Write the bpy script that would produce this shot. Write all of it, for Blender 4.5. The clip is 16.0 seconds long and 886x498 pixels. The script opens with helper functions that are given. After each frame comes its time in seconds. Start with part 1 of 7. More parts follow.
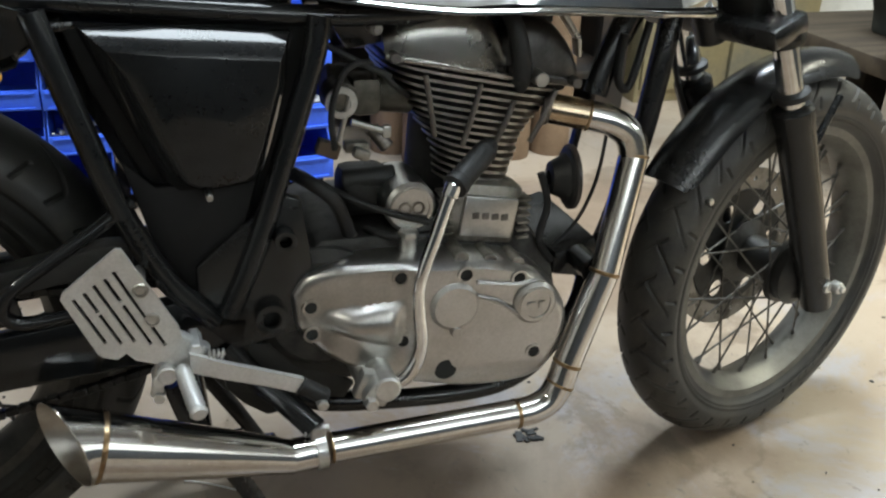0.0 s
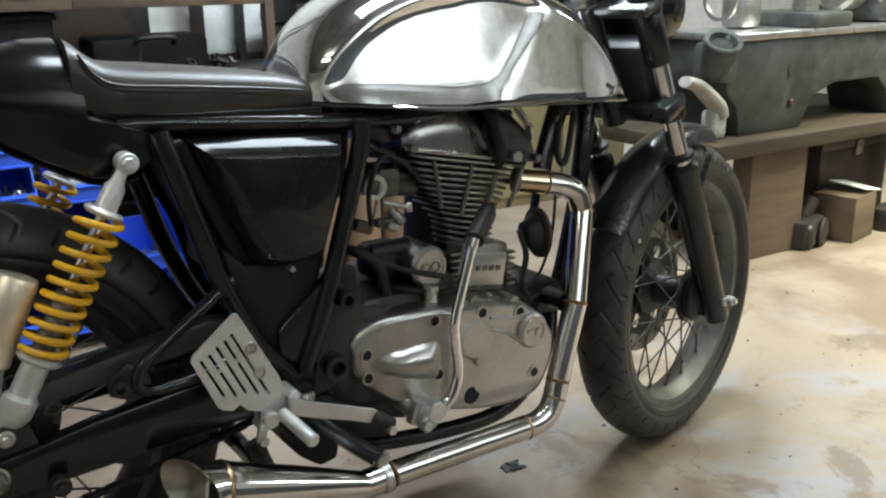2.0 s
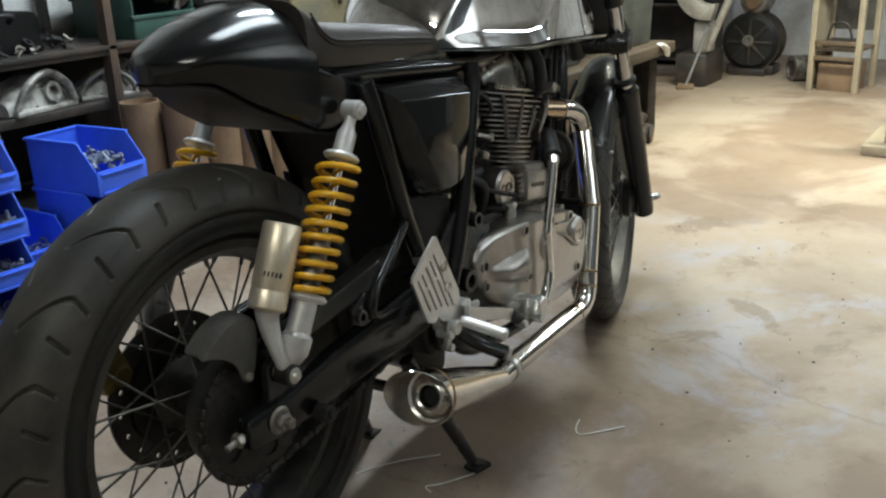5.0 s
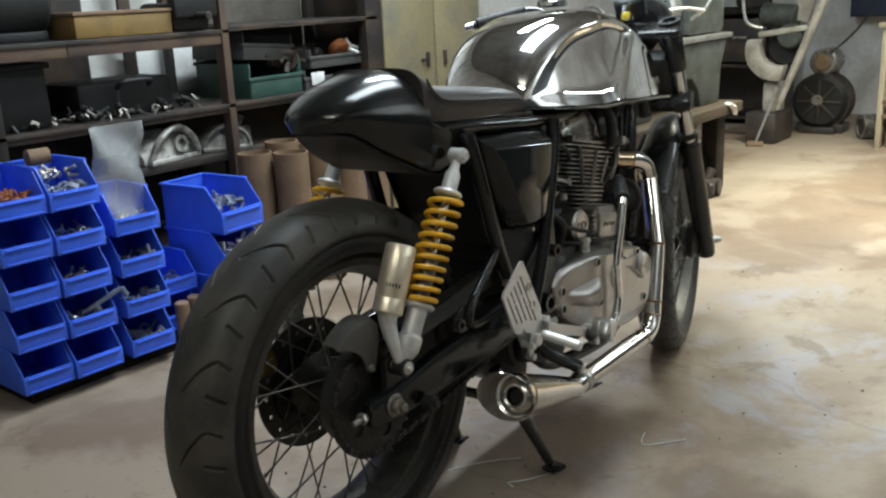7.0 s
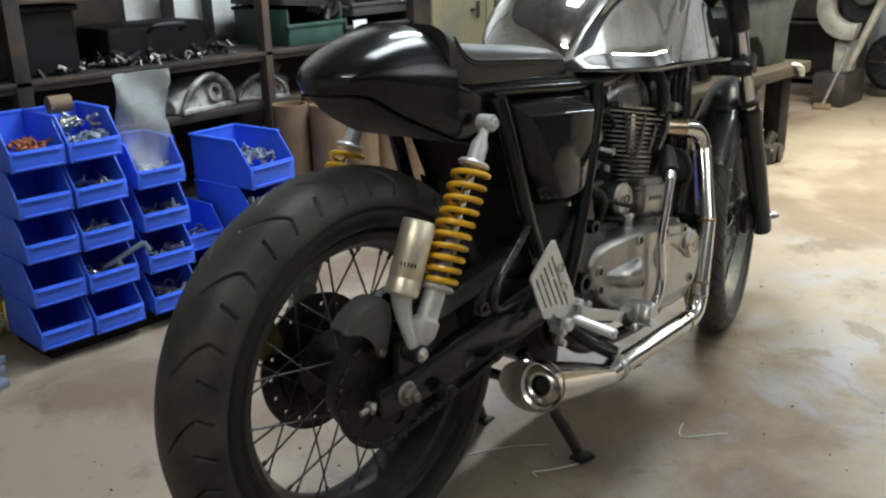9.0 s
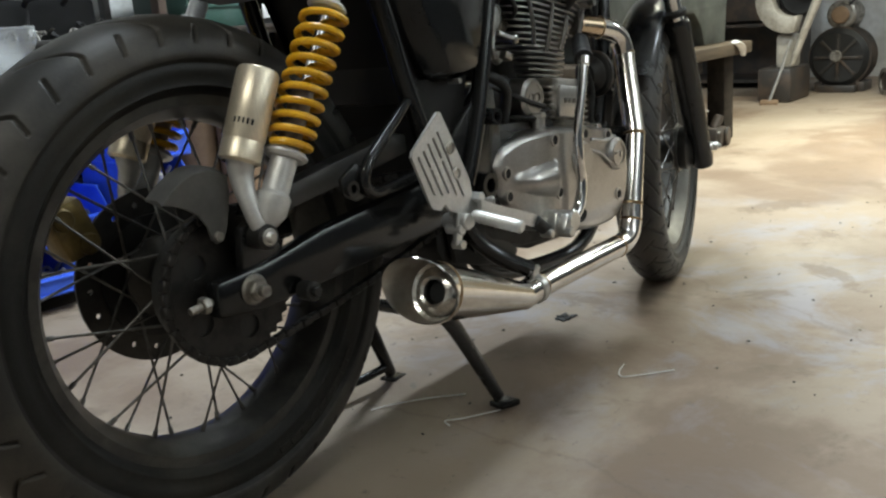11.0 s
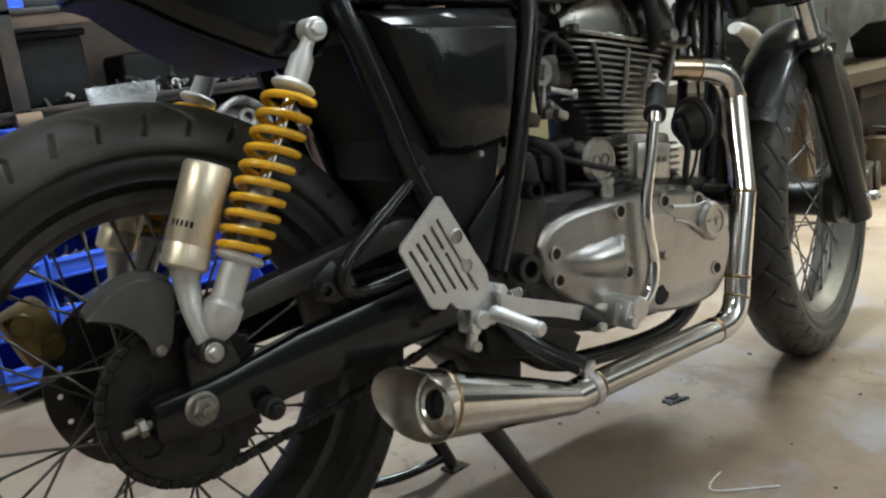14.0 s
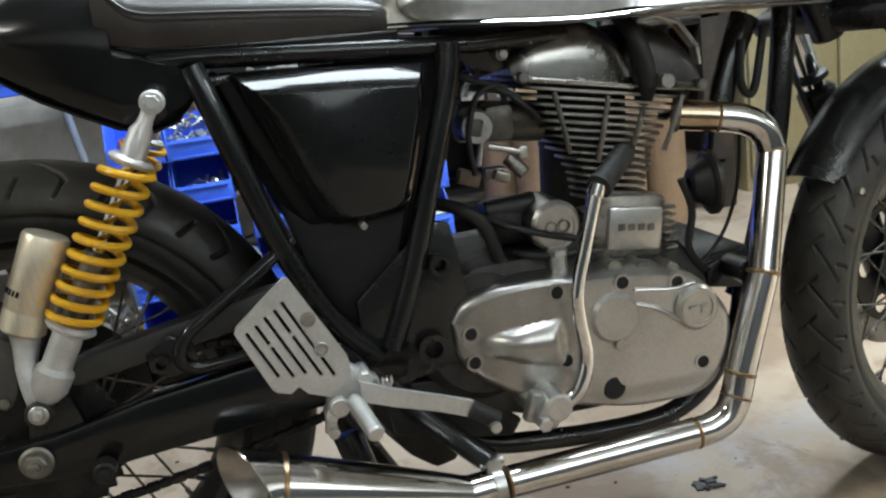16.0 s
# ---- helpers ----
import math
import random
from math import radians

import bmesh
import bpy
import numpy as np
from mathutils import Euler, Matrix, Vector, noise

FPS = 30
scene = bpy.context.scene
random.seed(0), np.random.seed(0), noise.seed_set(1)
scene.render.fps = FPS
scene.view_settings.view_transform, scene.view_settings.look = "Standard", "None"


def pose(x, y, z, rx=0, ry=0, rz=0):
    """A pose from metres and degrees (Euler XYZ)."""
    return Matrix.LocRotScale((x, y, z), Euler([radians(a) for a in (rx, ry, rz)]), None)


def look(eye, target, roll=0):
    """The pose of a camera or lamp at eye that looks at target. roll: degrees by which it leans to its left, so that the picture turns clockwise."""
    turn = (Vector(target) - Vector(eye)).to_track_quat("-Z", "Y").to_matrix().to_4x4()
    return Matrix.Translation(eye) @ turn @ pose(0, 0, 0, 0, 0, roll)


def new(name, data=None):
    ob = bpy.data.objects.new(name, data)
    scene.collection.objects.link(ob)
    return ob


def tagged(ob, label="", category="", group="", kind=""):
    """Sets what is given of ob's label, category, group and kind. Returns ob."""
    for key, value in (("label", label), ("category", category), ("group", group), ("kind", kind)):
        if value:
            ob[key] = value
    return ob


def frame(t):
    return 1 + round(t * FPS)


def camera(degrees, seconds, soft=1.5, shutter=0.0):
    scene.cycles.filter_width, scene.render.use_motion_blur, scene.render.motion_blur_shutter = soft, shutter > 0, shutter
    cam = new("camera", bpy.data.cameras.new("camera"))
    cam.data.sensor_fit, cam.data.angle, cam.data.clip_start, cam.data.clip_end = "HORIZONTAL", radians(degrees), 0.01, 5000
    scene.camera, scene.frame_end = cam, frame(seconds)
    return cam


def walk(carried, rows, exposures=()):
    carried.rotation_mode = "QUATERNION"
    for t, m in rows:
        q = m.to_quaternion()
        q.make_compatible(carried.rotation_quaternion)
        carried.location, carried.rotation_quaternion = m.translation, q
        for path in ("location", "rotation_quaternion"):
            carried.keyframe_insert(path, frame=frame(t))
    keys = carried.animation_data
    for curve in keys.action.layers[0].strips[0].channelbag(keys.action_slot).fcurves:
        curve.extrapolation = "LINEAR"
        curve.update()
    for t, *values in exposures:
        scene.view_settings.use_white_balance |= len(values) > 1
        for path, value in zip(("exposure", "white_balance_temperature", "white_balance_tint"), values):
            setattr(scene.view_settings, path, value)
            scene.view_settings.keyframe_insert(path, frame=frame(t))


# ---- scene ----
cam = camera(51.4, 16.0, soft=2.3)
PATH = [
    (0, (0.365, -1.17, 0.996), (0.946, 0.529, 0.115), 2.4),
    (0.5, (0.249, -1.226, 0.981), (0.898, 0.482, 0.168), -1.6),
    (1, (0.146, -1.278, 0.961), (0.856, 0.46, 0.272), -2.3),
    (1.5, (0.048, -1.337, 0.949), (0.872, 0.38, 0.339), -2.0),
    (2, (-0.057, -1.347, 0.979), (0.948, 0.281, 0.399), -0.9),
    (2.5, (-0.251, -1.279, 0.976), (1.026, 0.132, 0.361), 0.8),
    (3, (-0.44, -1.246, 0.945), (0.833, 0.152, 0.295), -1.4),
    (3.2, (-0.492, -1.23, 0.942), (0.785, 0.16, 0.281), -1.7),
    (5.3, (-0.835, -0.967, 1.015), (0.761, 0.06, 0.384), -1.6),
    (5.5, (-0.868, -0.966, 1.029), (0.748, 0.046, 0.426), -1.4),
    (6, (-0.946, -1.006, 1.026), (0.65, 0.058, 0.457), -3.6),
    (6.5, (-1.017, -1.088, 1.027), (0.554, 0.028, 0.491), -2.3),
    (7, (-1.052, -1.131, 1.026), (0.438, 0.091, 0.489), -2.7),
    (7.5, (-1.06, -1.158, 1.029), (0.355, 0.146, 0.484), -2.9),
    (8, (-1.021, -1.143, 1.038), (0.338, 0.216, 0.485), -3.0),
    (8.5, (-0.975, -1.123, 1.042), (0.377, 0.226, 0.449), -2.1),
    (9, (-0.906, -1.073, 1.028), (0.483, 0.216, 0.389), -1.6),
    (9.5, (-0.826, -1.056, 0.998), (0.537, 0.263, 0.363), -1.1),
    (10, (-0.721, -1.103, 0.912), (0.553, 0.331, 0.345), -1.3),
    (10.2, (-0.689, -1.123, 0.844), (0.668, 0.248, 0.314), -0.1),
    (12.3, (-0.668, -0.876, 0.622), (0.854, 0.313, 0.104), -6.8),
    (12.5, (-0.634, -0.88, 0.636), (0.858, 0.357, 0.141), -6.5),
    (13, (-0.544, -0.91, 0.673), (0.813, 0.478, 0.194), -7.0),
    (13.5, (-0.427, -1.005, 0.703), (0.84, 0.474, 0.249), -6.8),
    (14, (-0.308, -1.106, 0.722), (0.793, 0.502, 0.275), -7.3),
    (14.5, (-0.176, -1.15, 0.716), (0.859, 0.511, 0.305), -9.9),
    (15, (-0.026, -1.164, 0.713), (0.811, 0.602, 0.29), -9.9),
    (15.5, (0.112, -1.171, 0.769), (0.721, 0.674, 0.295), -7.3),
    (16, (0.289, -1.228, 0.815), (0.689, 0.663, 0.299), -7.5),
]
EXPOSURES = [(0, 0.45), (1, 0.38), (2, 0.3), (5.5, 0.05), (8, 0.16), (9.5, 0.25), (12.5, 0.31), (13.5, 0.44), (14.5, 0.49), (15, 0.48), (16, 0.6)]
walk(cam, [(t, look(eye, target, roll)) for t, eye, target, roll in PATH], EXPOSURES)

# ---- light ----
world = bpy.data.worlds.new("workshop_world")
world.use_nodes = True
world.node_tree.nodes["Background"].inputs["Color"].default_value = (0.9, 0.95, 1.0, 1)
world.node_tree.nodes["Background"].inputs["Strength"].default_value = 0.05
scene.world = world


def ceiling_lamp(name, x, y, z, length, width, watts, colour, turn=0.0, spread=180, tip=0.0, upward=False):
    """A long unseen lamp under the ceiling that shines down, or up on to the ceiling."""
    data = bpy.data.lights.new(name, "AREA")
    data.shape, data.size, data.size_y = "RECTANGLE", length, width
    data.energy, data.color, data.spread = watts, colour, radians(spread)
    ob = new(name, data)
    ob.matrix_world = pose(x, y, z + 0.08, 180, 0, turn) if upward else pose(x, y, z, tip, 0, turn)
    return ob


COOL = (0.865, 0.985, 1.06)
LAMPS = [
    (3.5, -0.35, 2.3, 1.2, 0.12, 94, (0.945, 0.96, 0.80), 90, 112, 0, 0),
    # added lamp without a known source, brightens the far end
    (4.6, -1.9, 2.3, 1.3, 0.12, 34, COOL, 0, 180, 8, 38),
    (0.9, 0.06, 2.45, 1.3, 0.5, 36, COOL, 0, 180, 18, 0),
    (1.7, 0.85, 2.5, 0.9, 0.24, 66, COOL, 0, 180, 0, 0),
    # added wall washer out of view, whitens the wall that the tank mirrors
    (1.5, -2.0, 2.2, 1.8, 0.10, 86, COOL, 0, 180, 20, -56),
    # added fill from the west for the silencer end and rear wheel
    (-1.7, -0.8, 2.5, 1.3, 0.10, 18, (0.96, 0.97, 0.88), 90, 180, 14, 0),
]
for lx, ly, lz, ll, lw, lp, lc, lt, ls, lu, tip in LAMPS:
    ceiling_lamp("unseen_lamp", lx, ly, lz, ll, lw, lp, lc, lt, ls, tip)
    if lu:
        # upward fill added to lift the blacks by bounce, not a real fitting
        ceiling_lamp("unseen_lamp", lx, ly, lz, ll, lw, lu, lc, lt, 180, 0, True)

# ---- materials ----
def mat(name, colour, rough=0.5, metal=0.0, second=None, stain=3.0, amount=0.5, grain=60.0, bump=0.1, rough_var=0.15,
        coat=0.0, third=None, stretch=(1, 1, 1), spread=(0.45, 0.62), distance=0.002, spec=0.5):
    """A surface with stains at one scale, grain at a finer one and uneven gloss."""
    m = bpy.data.materials.new(name)
    m.use_nodes = True
    nt = m.node_tree
    p = nt.nodes["Principled BSDF"]
    link = nt.links.new
    tc = nt.nodes.new("ShaderNodeTexCoord")
    mp = nt.nodes.new("ShaderNodeMapping")
    mp.inputs["Scale"].default_value = stretch
    link(tc.outputs["Object"], mp.inputs["Vector"])
    n1 = nt.nodes.new("ShaderNodeTexNoise")
    n1.inputs["Scale"].default_value, n1.inputs["Detail"].default_value, n1.inputs["Roughness"].default_value = stain, 7, 0.62
    n2 = nt.nodes.new("ShaderNodeTexNoise")
    n2.inputs["Scale"].default_value, n2.inputs["Detail"].default_value = grain, 4
    link(mp.outputs["Vector"], n1.inputs["Vector"])
    link(mp.outputs["Vector"], n2.inputs["Vector"])
    ramp = nt.nodes.new("ShaderNodeMapRange")
    ramp.inputs["From Min"].default_value, ramp.inputs["From Max"].default_value = spread
    ramp.inputs["To Max"].default_value = amount
    link(n1.outputs["Fac"], ramp.inputs["Value"])
    second = second or tuple(c * 0.7 for c in colour)
    mix = nt.nodes.new("ShaderNodeMix")
    mix.data_type = "RGBA"
    mix.inputs["A"].default_value, mix.inputs["B"].default_value = (*colour, 1), (*second, 1)
    link(ramp.outputs["Result"], mix.inputs["Factor"])
    out = mix.outputs["Result"]
    if third:
        n3 = nt.nodes.new("ShaderNodeTexNoise")
        n3.inputs["Scale"].default_value, n3.inputs["Detail"].default_value = stain * 2.7, 8
        r3 = nt.nodes.new("ShaderNodeMapRange")
        r3.inputs["From Min"].default_value, r3.inputs["From Max"].default_value = 0.52, 0.68
        r3.inputs["To Max"].default_value = 0.8
        link(mp.outputs["Vector"], n3.inputs["Vector"])
        link(n3.outputs["Fac"], r3.inputs["Value"])
        m3 = nt.nodes.new("ShaderNodeMix")
        m3.data_type = "RGBA"
        link(out, m3.inputs["A"])
        m3.inputs["B"].default_value = (*third, 1)
        link(r3.outputs["Result"], m3.inputs["Factor"])
        out = m3.outputs["Result"]
    fine = nt.nodes.new("ShaderNodeMix")
    fine.data_type, fine.blend_type = "RGBA", "MULTIPLY"
    fine.inputs["Factor"].default_value = 0.35
    fr = nt.nodes.new("ShaderNodeMapRange")
    fr.inputs["From Min"].default_value, fr.inputs["From Max"].default_value, fr.inputs["To Min"].default_value = 0.3, 0.7, 0.6
    link(n2.outputs["Fac"], fr.inputs["Value"])
    link(out, fine.inputs["A"])
    link(fr.outputs["Result"], fine.inputs["B"])
    link(fine.outputs["Result"], p.inputs["Base Color"])
    rr = nt.nodes.new("ShaderNodeMapRange")
    rr.inputs["To Min"].default_value, rr.inputs["To Max"].default_value = max(0.02, rough - rough_var), min(1.0, rough + rough_var)
    link(n1.outputs["Fac"], rr.inputs["Value"])
    link(rr.outputs["Result"], p.inputs["Roughness"])
    p.inputs["Metallic"].default_value = metal
    p.inputs["Specular IOR Level"].default_value = spec
    p.inputs["Coat Weight"].default_value = coat
    p.inputs["Coat Roughness"].default_value = 0.06
    if bump:
        b = nt.nodes.new("ShaderNodeBump")
        b.inputs["Strength"].default_value, b.inputs["Distance"].default_value = bump, distance
        link(n2.outputs["Fac"], b.inputs["Height"])
        link(b.outputs["Normal"], p.inputs["Normal"])
    return m


BLACK_GLOSS = mat("black_gloss_paint", (0.010, 0.0105, 0.011), 0.09, 0, (0.014, 0.0145, 0.015), 14, 0.6, 220, 0.004, 0.04, spec=0.34)
BLACK_COWL = mat("hazed_gloss_black_paint", (0.0065, 0.007, 0.0075), 0.17, 0, (0.010, 0.0105, 0.011), 9, 0.6, 220, 0.006, 0.07, spec=0.45)
BLACK_SATIN = mat("black_satin_paint", (0.012, 0.0122, 0.0124), 0.24, 0, (0.015, 0.0148, 0.0145), 10, 0.7, 150, 0.05, spec=0.45)
MATTE_BLACK = mat("matte_black_plastic", (0.0055, 0.0055, 0.0057), 0.6, 0, (0.010, 0.0095, 0.009), 12, 0.6, 180, 0.08, 0.1, spec=0.22)
BLACK_DUSTY = mat("dusty_black_paint", (0.0125, 0.0125, 0.012), 0.45, 0, (0.03, 0.028, 0.025), 18, 0.5, 160, 0.1, spec=0.35)
CHROME = mat("polished_tank_metal", (0.90, 0.90, 0.89), 0.04, 1, (0.76, 0.76, 0.74), 7, 0.6, 90, 0.003, 0.03)
STEEL = mat("polished_stainless_steel", (0.72, 0.70, 0.67), 0.11, 1, (0.62, 0.58, 0.53), 12, 0.6, 140, 0.02, 0.07)
BAFFLE = mat("hammered_bright_steel", (0.66, 0.65, 0.63), 0.2, 1, (0.34, 0.31, 0.28), 55, 0.8, 75, 0.5, 0.12)
LINER = mat("dull_brushed_steel", (0.48, 0.45, 0.41), 0.38, 1, (0.24, 0.21, 0.17), 20, 0.7, 160, 0.2, 0.12)
WELD = mat("heat_tinted_weld", (0.26, 0.165, 0.085), 0.3, 1, (0.42, 0.32, 0.2), 60, 0.8, 300, 0.3, 0.1)
ALU = mat("cast_aluminium", (0.55, 0.54, 0.52), 0.33, 1, (0.39, 0.37, 0.34), 9, 0.6, 240, 0.05, 0.07)
ALU_DIRTY = mat("dirty_aluminium", (0.33, 0.31, 0.28), 0.5, 0.85, (0.09, 0.08, 0.065), 22, 0.9, 200, 0.25, 0.15)
ALU_SATIN = mat("satin_anodised_aluminium", (0.70, 0.70, 0.69), 0.42, 0.8, (0.58, 0.58, 0.56), 20, 0.5, 260, 0.05, 0.08)
GRIMY_CAST = mat("grimy_olive_casting", (0.13, 0.12, 0.10), 0.45, 0.6, (0.05, 0.046, 0.036), 18, 0.8, 200, 0.2, 0.12)
SILVER_PAINT = mat("silver_painted_alloy", (0.62, 0.62, 0.61), 0.42, 0.5, (0.48, 0.47, 0.45), 25, 0.6, 200, 0.08)
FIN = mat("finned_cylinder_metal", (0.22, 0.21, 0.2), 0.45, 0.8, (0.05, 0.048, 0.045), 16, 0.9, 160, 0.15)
# cylinder core, head and case, much darker than the fins
FIN_CORE = mat("dark_mottled_casting", (0.05, 0.047, 0.043), 0.55, 0.5, (0.018, 0.017, 0.016), 22, 0.9, 160, 0.15)
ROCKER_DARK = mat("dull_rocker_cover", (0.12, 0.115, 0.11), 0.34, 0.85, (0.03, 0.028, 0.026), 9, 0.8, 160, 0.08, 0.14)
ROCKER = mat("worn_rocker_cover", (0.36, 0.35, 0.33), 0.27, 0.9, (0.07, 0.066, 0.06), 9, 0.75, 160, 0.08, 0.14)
STEEL_HOT = mat("heat_browned_steel", (0.55, 0.43, 0.30), 0.2, 1, (0.40, 0.28, 0.17), 14, 0.7, 140, 0.03, 0.08)
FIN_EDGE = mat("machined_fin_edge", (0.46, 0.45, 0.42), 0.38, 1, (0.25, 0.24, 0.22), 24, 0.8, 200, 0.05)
CHAMPAGNE = mat("champagne_anodised_metal", (0.84, 0.75, 0.59), 0.36, 0.75, (0.76, 0.66, 0.5), 6, 0.5, 420, 0.05, 0.08, stretch=(1, 1, 0.1))
YELLOW = mat("yellow_spring_paint", (0.74, 0.40, 0.014), 0.3, 0, (0.62, 0.32, 0.013), 30, 0.6, 240, 0.04)
RUBBER_WALL = mat("tyre_wall_rubber", (0.011, 0.0108, 0.010), 0.5, 0, (0.032, 0.029, 0.023), 6, 0.8, 200, 0.12, 0.15, spec=0.25)
RUBBER = mat("tyre_rubber", (0.021, 0.0203, 0.0188), 0.5, 0, (0.062, 0.055, 0.045), 7, 0.8, 260, 0.15, 0.18, spec=0.4)
RUBBER_DUSTY = mat("dusty_tyre_rubber", (0.018, 0.0175, 0.016), 0.6, 0, (0.05, 0.046, 0.038), 7, 0.8, 260, 0.15, 0.12)
RUBBER_PLAIN = mat("black_rubber", (0.012, 0.012, 0.012), 0.55, 0, (0.018, 0.017, 0.016), 30, 0.6, 200, 0.2, spec=0.35)
LEATHER = mat("dark_brown_leather", (0.019, 0.0135, 0.011), 0.43, 0, (0.032, 0.025, 0.020), 20, 0.6, 420, 0.2, spec=0.5)
RIM_DARK = mat("dark_rim_metal", (0.05, 0.048, 0.045), 0.42, 0.7, (0.1, 0.095, 0.085), 15, 0.7, 180, 0.1)
RIM_GREY = mat("dusty_grey_rim", (0.15, 0.145, 0.13), 0.55, 0.6, (0.09, 0.085, 0.075), 12, 0.7, 180, 0.1)
SPOKE = mat("spoke_steel", (0.17, 0.165, 0.155), 0.5, 0.9, (0.09, 0.08, 0.07), 40, 0.8, 200, 0.05)
GOLD = mat("gold_caliper_paint", (0.2, 0.14, 0.045), 0.4, 0.6, (0.1, 0.07, 0.03), 40, 0.8, 200, 0.1)
CHAIN = mat("oily_chain_steel", (0.03, 0.028, 0.026), 0.45, 0.6, (0.012, 0.011, 0.011), 60, 0.8, 300, 0.2)
GREY_PLASTIC_DARK = mat("dusty_dark_plastic", (0.028, 0.0275, 0.026), 0.42, 0, (0.05, 0.047, 0.042), 14, 0.6, 160, 0.1)
GUARD_PLASTIC = mat("faded_grey_plastic", (0.075, 0.072, 0.066), 0.48, 0, (0.045, 0.043, 0.04), 14, 0.7, 160, 0.1)
# near-black for painted shade in bores and wells, and for lettering marks
SHADE_AND_INK = mat("shade_and_ink_black", (0.006, 0.006, 0.006), 0.8, 0, None, 20, 0.5, 100, 0)
BLUE = mat("blue_plastic", (0.05, 0.148, 0.80), 0.4, 0, (0.036, 0.112, 0.66), 6, 0.6, 120, 0.06, 0.1)


FLOOR_BAY = (1.35, -0.35)  # centre of the marked bay


def floor_material():
    """Worn brown screed with pale blue paint traces, dark stains, specks and hair cracks."""
    m = bpy.data.materials.new("worn_workshop_floor")
    m.use_nodes = True
    nt = m.node_tree
    p, link = nt.nodes["Principled BSDF"], nt.links.new
    tc = nt.nodes.new("ShaderNodeTexCoord")

    def noise(scale, detail, rough, lo, hi, top, offset):
        mp = nt.nodes.new("ShaderNodeMapping")
        mp.inputs["Location"].default_value = offset
        link(tc.outputs["Object"], mp.inputs["Vector"])
        n = nt.nodes.new("ShaderNodeTexNoise")
        n.inputs["Scale"].default_value, n.inputs["Detail"].default_value, n.inputs["Roughness"].default_value = scale, detail, rough
        n.inputs["Distortion"].default_value = 0.4
        link(mp.outputs["Vector"], n.inputs["Vector"])
        r = nt.nodes.new("ShaderNodeMapRange")
        r.inputs["From Min"].default_value, r.inputs["From Max"].default_value, r.inputs["To Max"].default_value = lo, hi, top
        link(n.outputs["Fac"], r.inputs["Value"])
        return n, r.outputs["Result"]

    out = None
    base = nt.nodes.new("ShaderNodeRGB")
    base.outputs[0].default_value = (0.258, 0.206, 0.156, 1)
    out = base.outputs[0]
    # the pale blue paint lies where the bays were marked out beside the motorcycle
    sep = nt.nodes.new("ShaderNodeSeparateXYZ")
    link(tc.outputs["Object"], sep.inputs["Vector"])

    def bay(axis, centre, reach):
        off = nt.nodes.new("ShaderNodeMath")
        off.operation = "SUBTRACT"
        link(sep.outputs[axis], off.inputs[0])
        off.inputs[1].default_value = centre
        size = nt.nodes.new("ShaderNodeMath")
        size.operation = "ABSOLUTE"
        link(off.outputs[0], size.inputs[0])
        r = nt.nodes.new("ShaderNodeMapRange")
        r.interpolation_type = "SMOOTHSTEP"
        r.inputs["From Min"].default_value, r.inputs["From Max"].default_value = reach * 0.6, reach * 1.5
        r.inputs["To Min"].default_value, r.inputs["To Max"].default_value = 1.0, 0.12
        link(size.outputs[0], r.inputs["Value"])
        return r.outputs["Result"]

    painted = nt.nodes.new("ShaderNodeMath")
    painted.operation = "MULTIPLY"
    link(bay("X", FLOOR_BAY[0], 0.75), painted.inputs[0])
    link(bay("Y", FLOOR_BAY[1], 0.6), painted.inputs[1])
    layers = [((1.5, 7, 0.62, 0.46, 0.56, 0.8, (3, 1, 0)), (0.155, 0.108, 0.075), False), ((0.9, 7, 0.65, 0.52, 0.62, 0.4, (0, 4, 0)), (0.30, 0.258, 0.203), False),
              ((2.4, 8, 0.72, 0.50, 0.60, 0.6, (5.2, 0.3, 0)), (0.25, 0.255, 0.292), True), ((3.6, 8, 0.7, 0.565, 0.62, 0.65, (1.7, 7.1, 0)), (0.135, 0.098, 0.068), False),
              ((26, 5, 0.7, 0.63, 0.70, 0.7, (0, 0, 0)), (0.11, 0.09, 0.075), False), ((70, 4, 0.7, 0.66, 0.72, 0.6, (9, 0, 0)), (0.08, 0.07, 0.06), False)]
    for args, colour, marked in layers:
        n, fac = noise(*args)
        if marked:
            both = nt.nodes.new("ShaderNodeMath")
            both.operation = "MULTIPLY"
            link(fac, both.inputs[0])
            link(painted.outputs[0], both.inputs[1])
            fac = both.outputs[0]
        mix = nt.nodes.new("ShaderNodeMix")
        mix.data_type = "RGBA"
        link(fac, mix.inputs["Factor"])
        link(out, mix.inputs["A"])
        mix.inputs["B"].default_value = (*colour, 1)
        out = mix.outputs["Result"]
    vor = nt.nodes.new("ShaderNodeTexVoronoi")
    vor.feature = "DISTANCE_TO_EDGE"
    vor.inputs["Scale"].default_value = 0.55
    wob, _ = noise(3.0, 6, 0.6, 0, 1, 1, (2, 2, 0))
    add = nt.nodes.new("ShaderNodeMix")
    add.data_type = "RGBA"
    add.inputs["Factor"].default_value = 0.16
    link(tc.outputs["Object"], add.inputs["A"])
    link(wob.outputs["Color"], add.inputs["B"])
    link(add.outputs["Result"], vor.inputs["Vector"])
    crack = nt.nodes.new("ShaderNodeMapRange")
    crack.inputs["From Max"].default_value, crack.inputs["To Min"].default_value, crack.inputs["To Max"].default_value = 0.003, 0.3, 0.0
    link(vor.outputs["Distance"], crack.inputs["Value"])
    mix = nt.nodes.new("ShaderNodeMix")
    mix.data_type = "RGBA"
    link(crack.outputs["Result"], mix.inputs["Factor"])
    link(out, mix.inputs["A"])
    mix.inputs["B"].default_value = (0.10, 0.075, 0.055, 1)
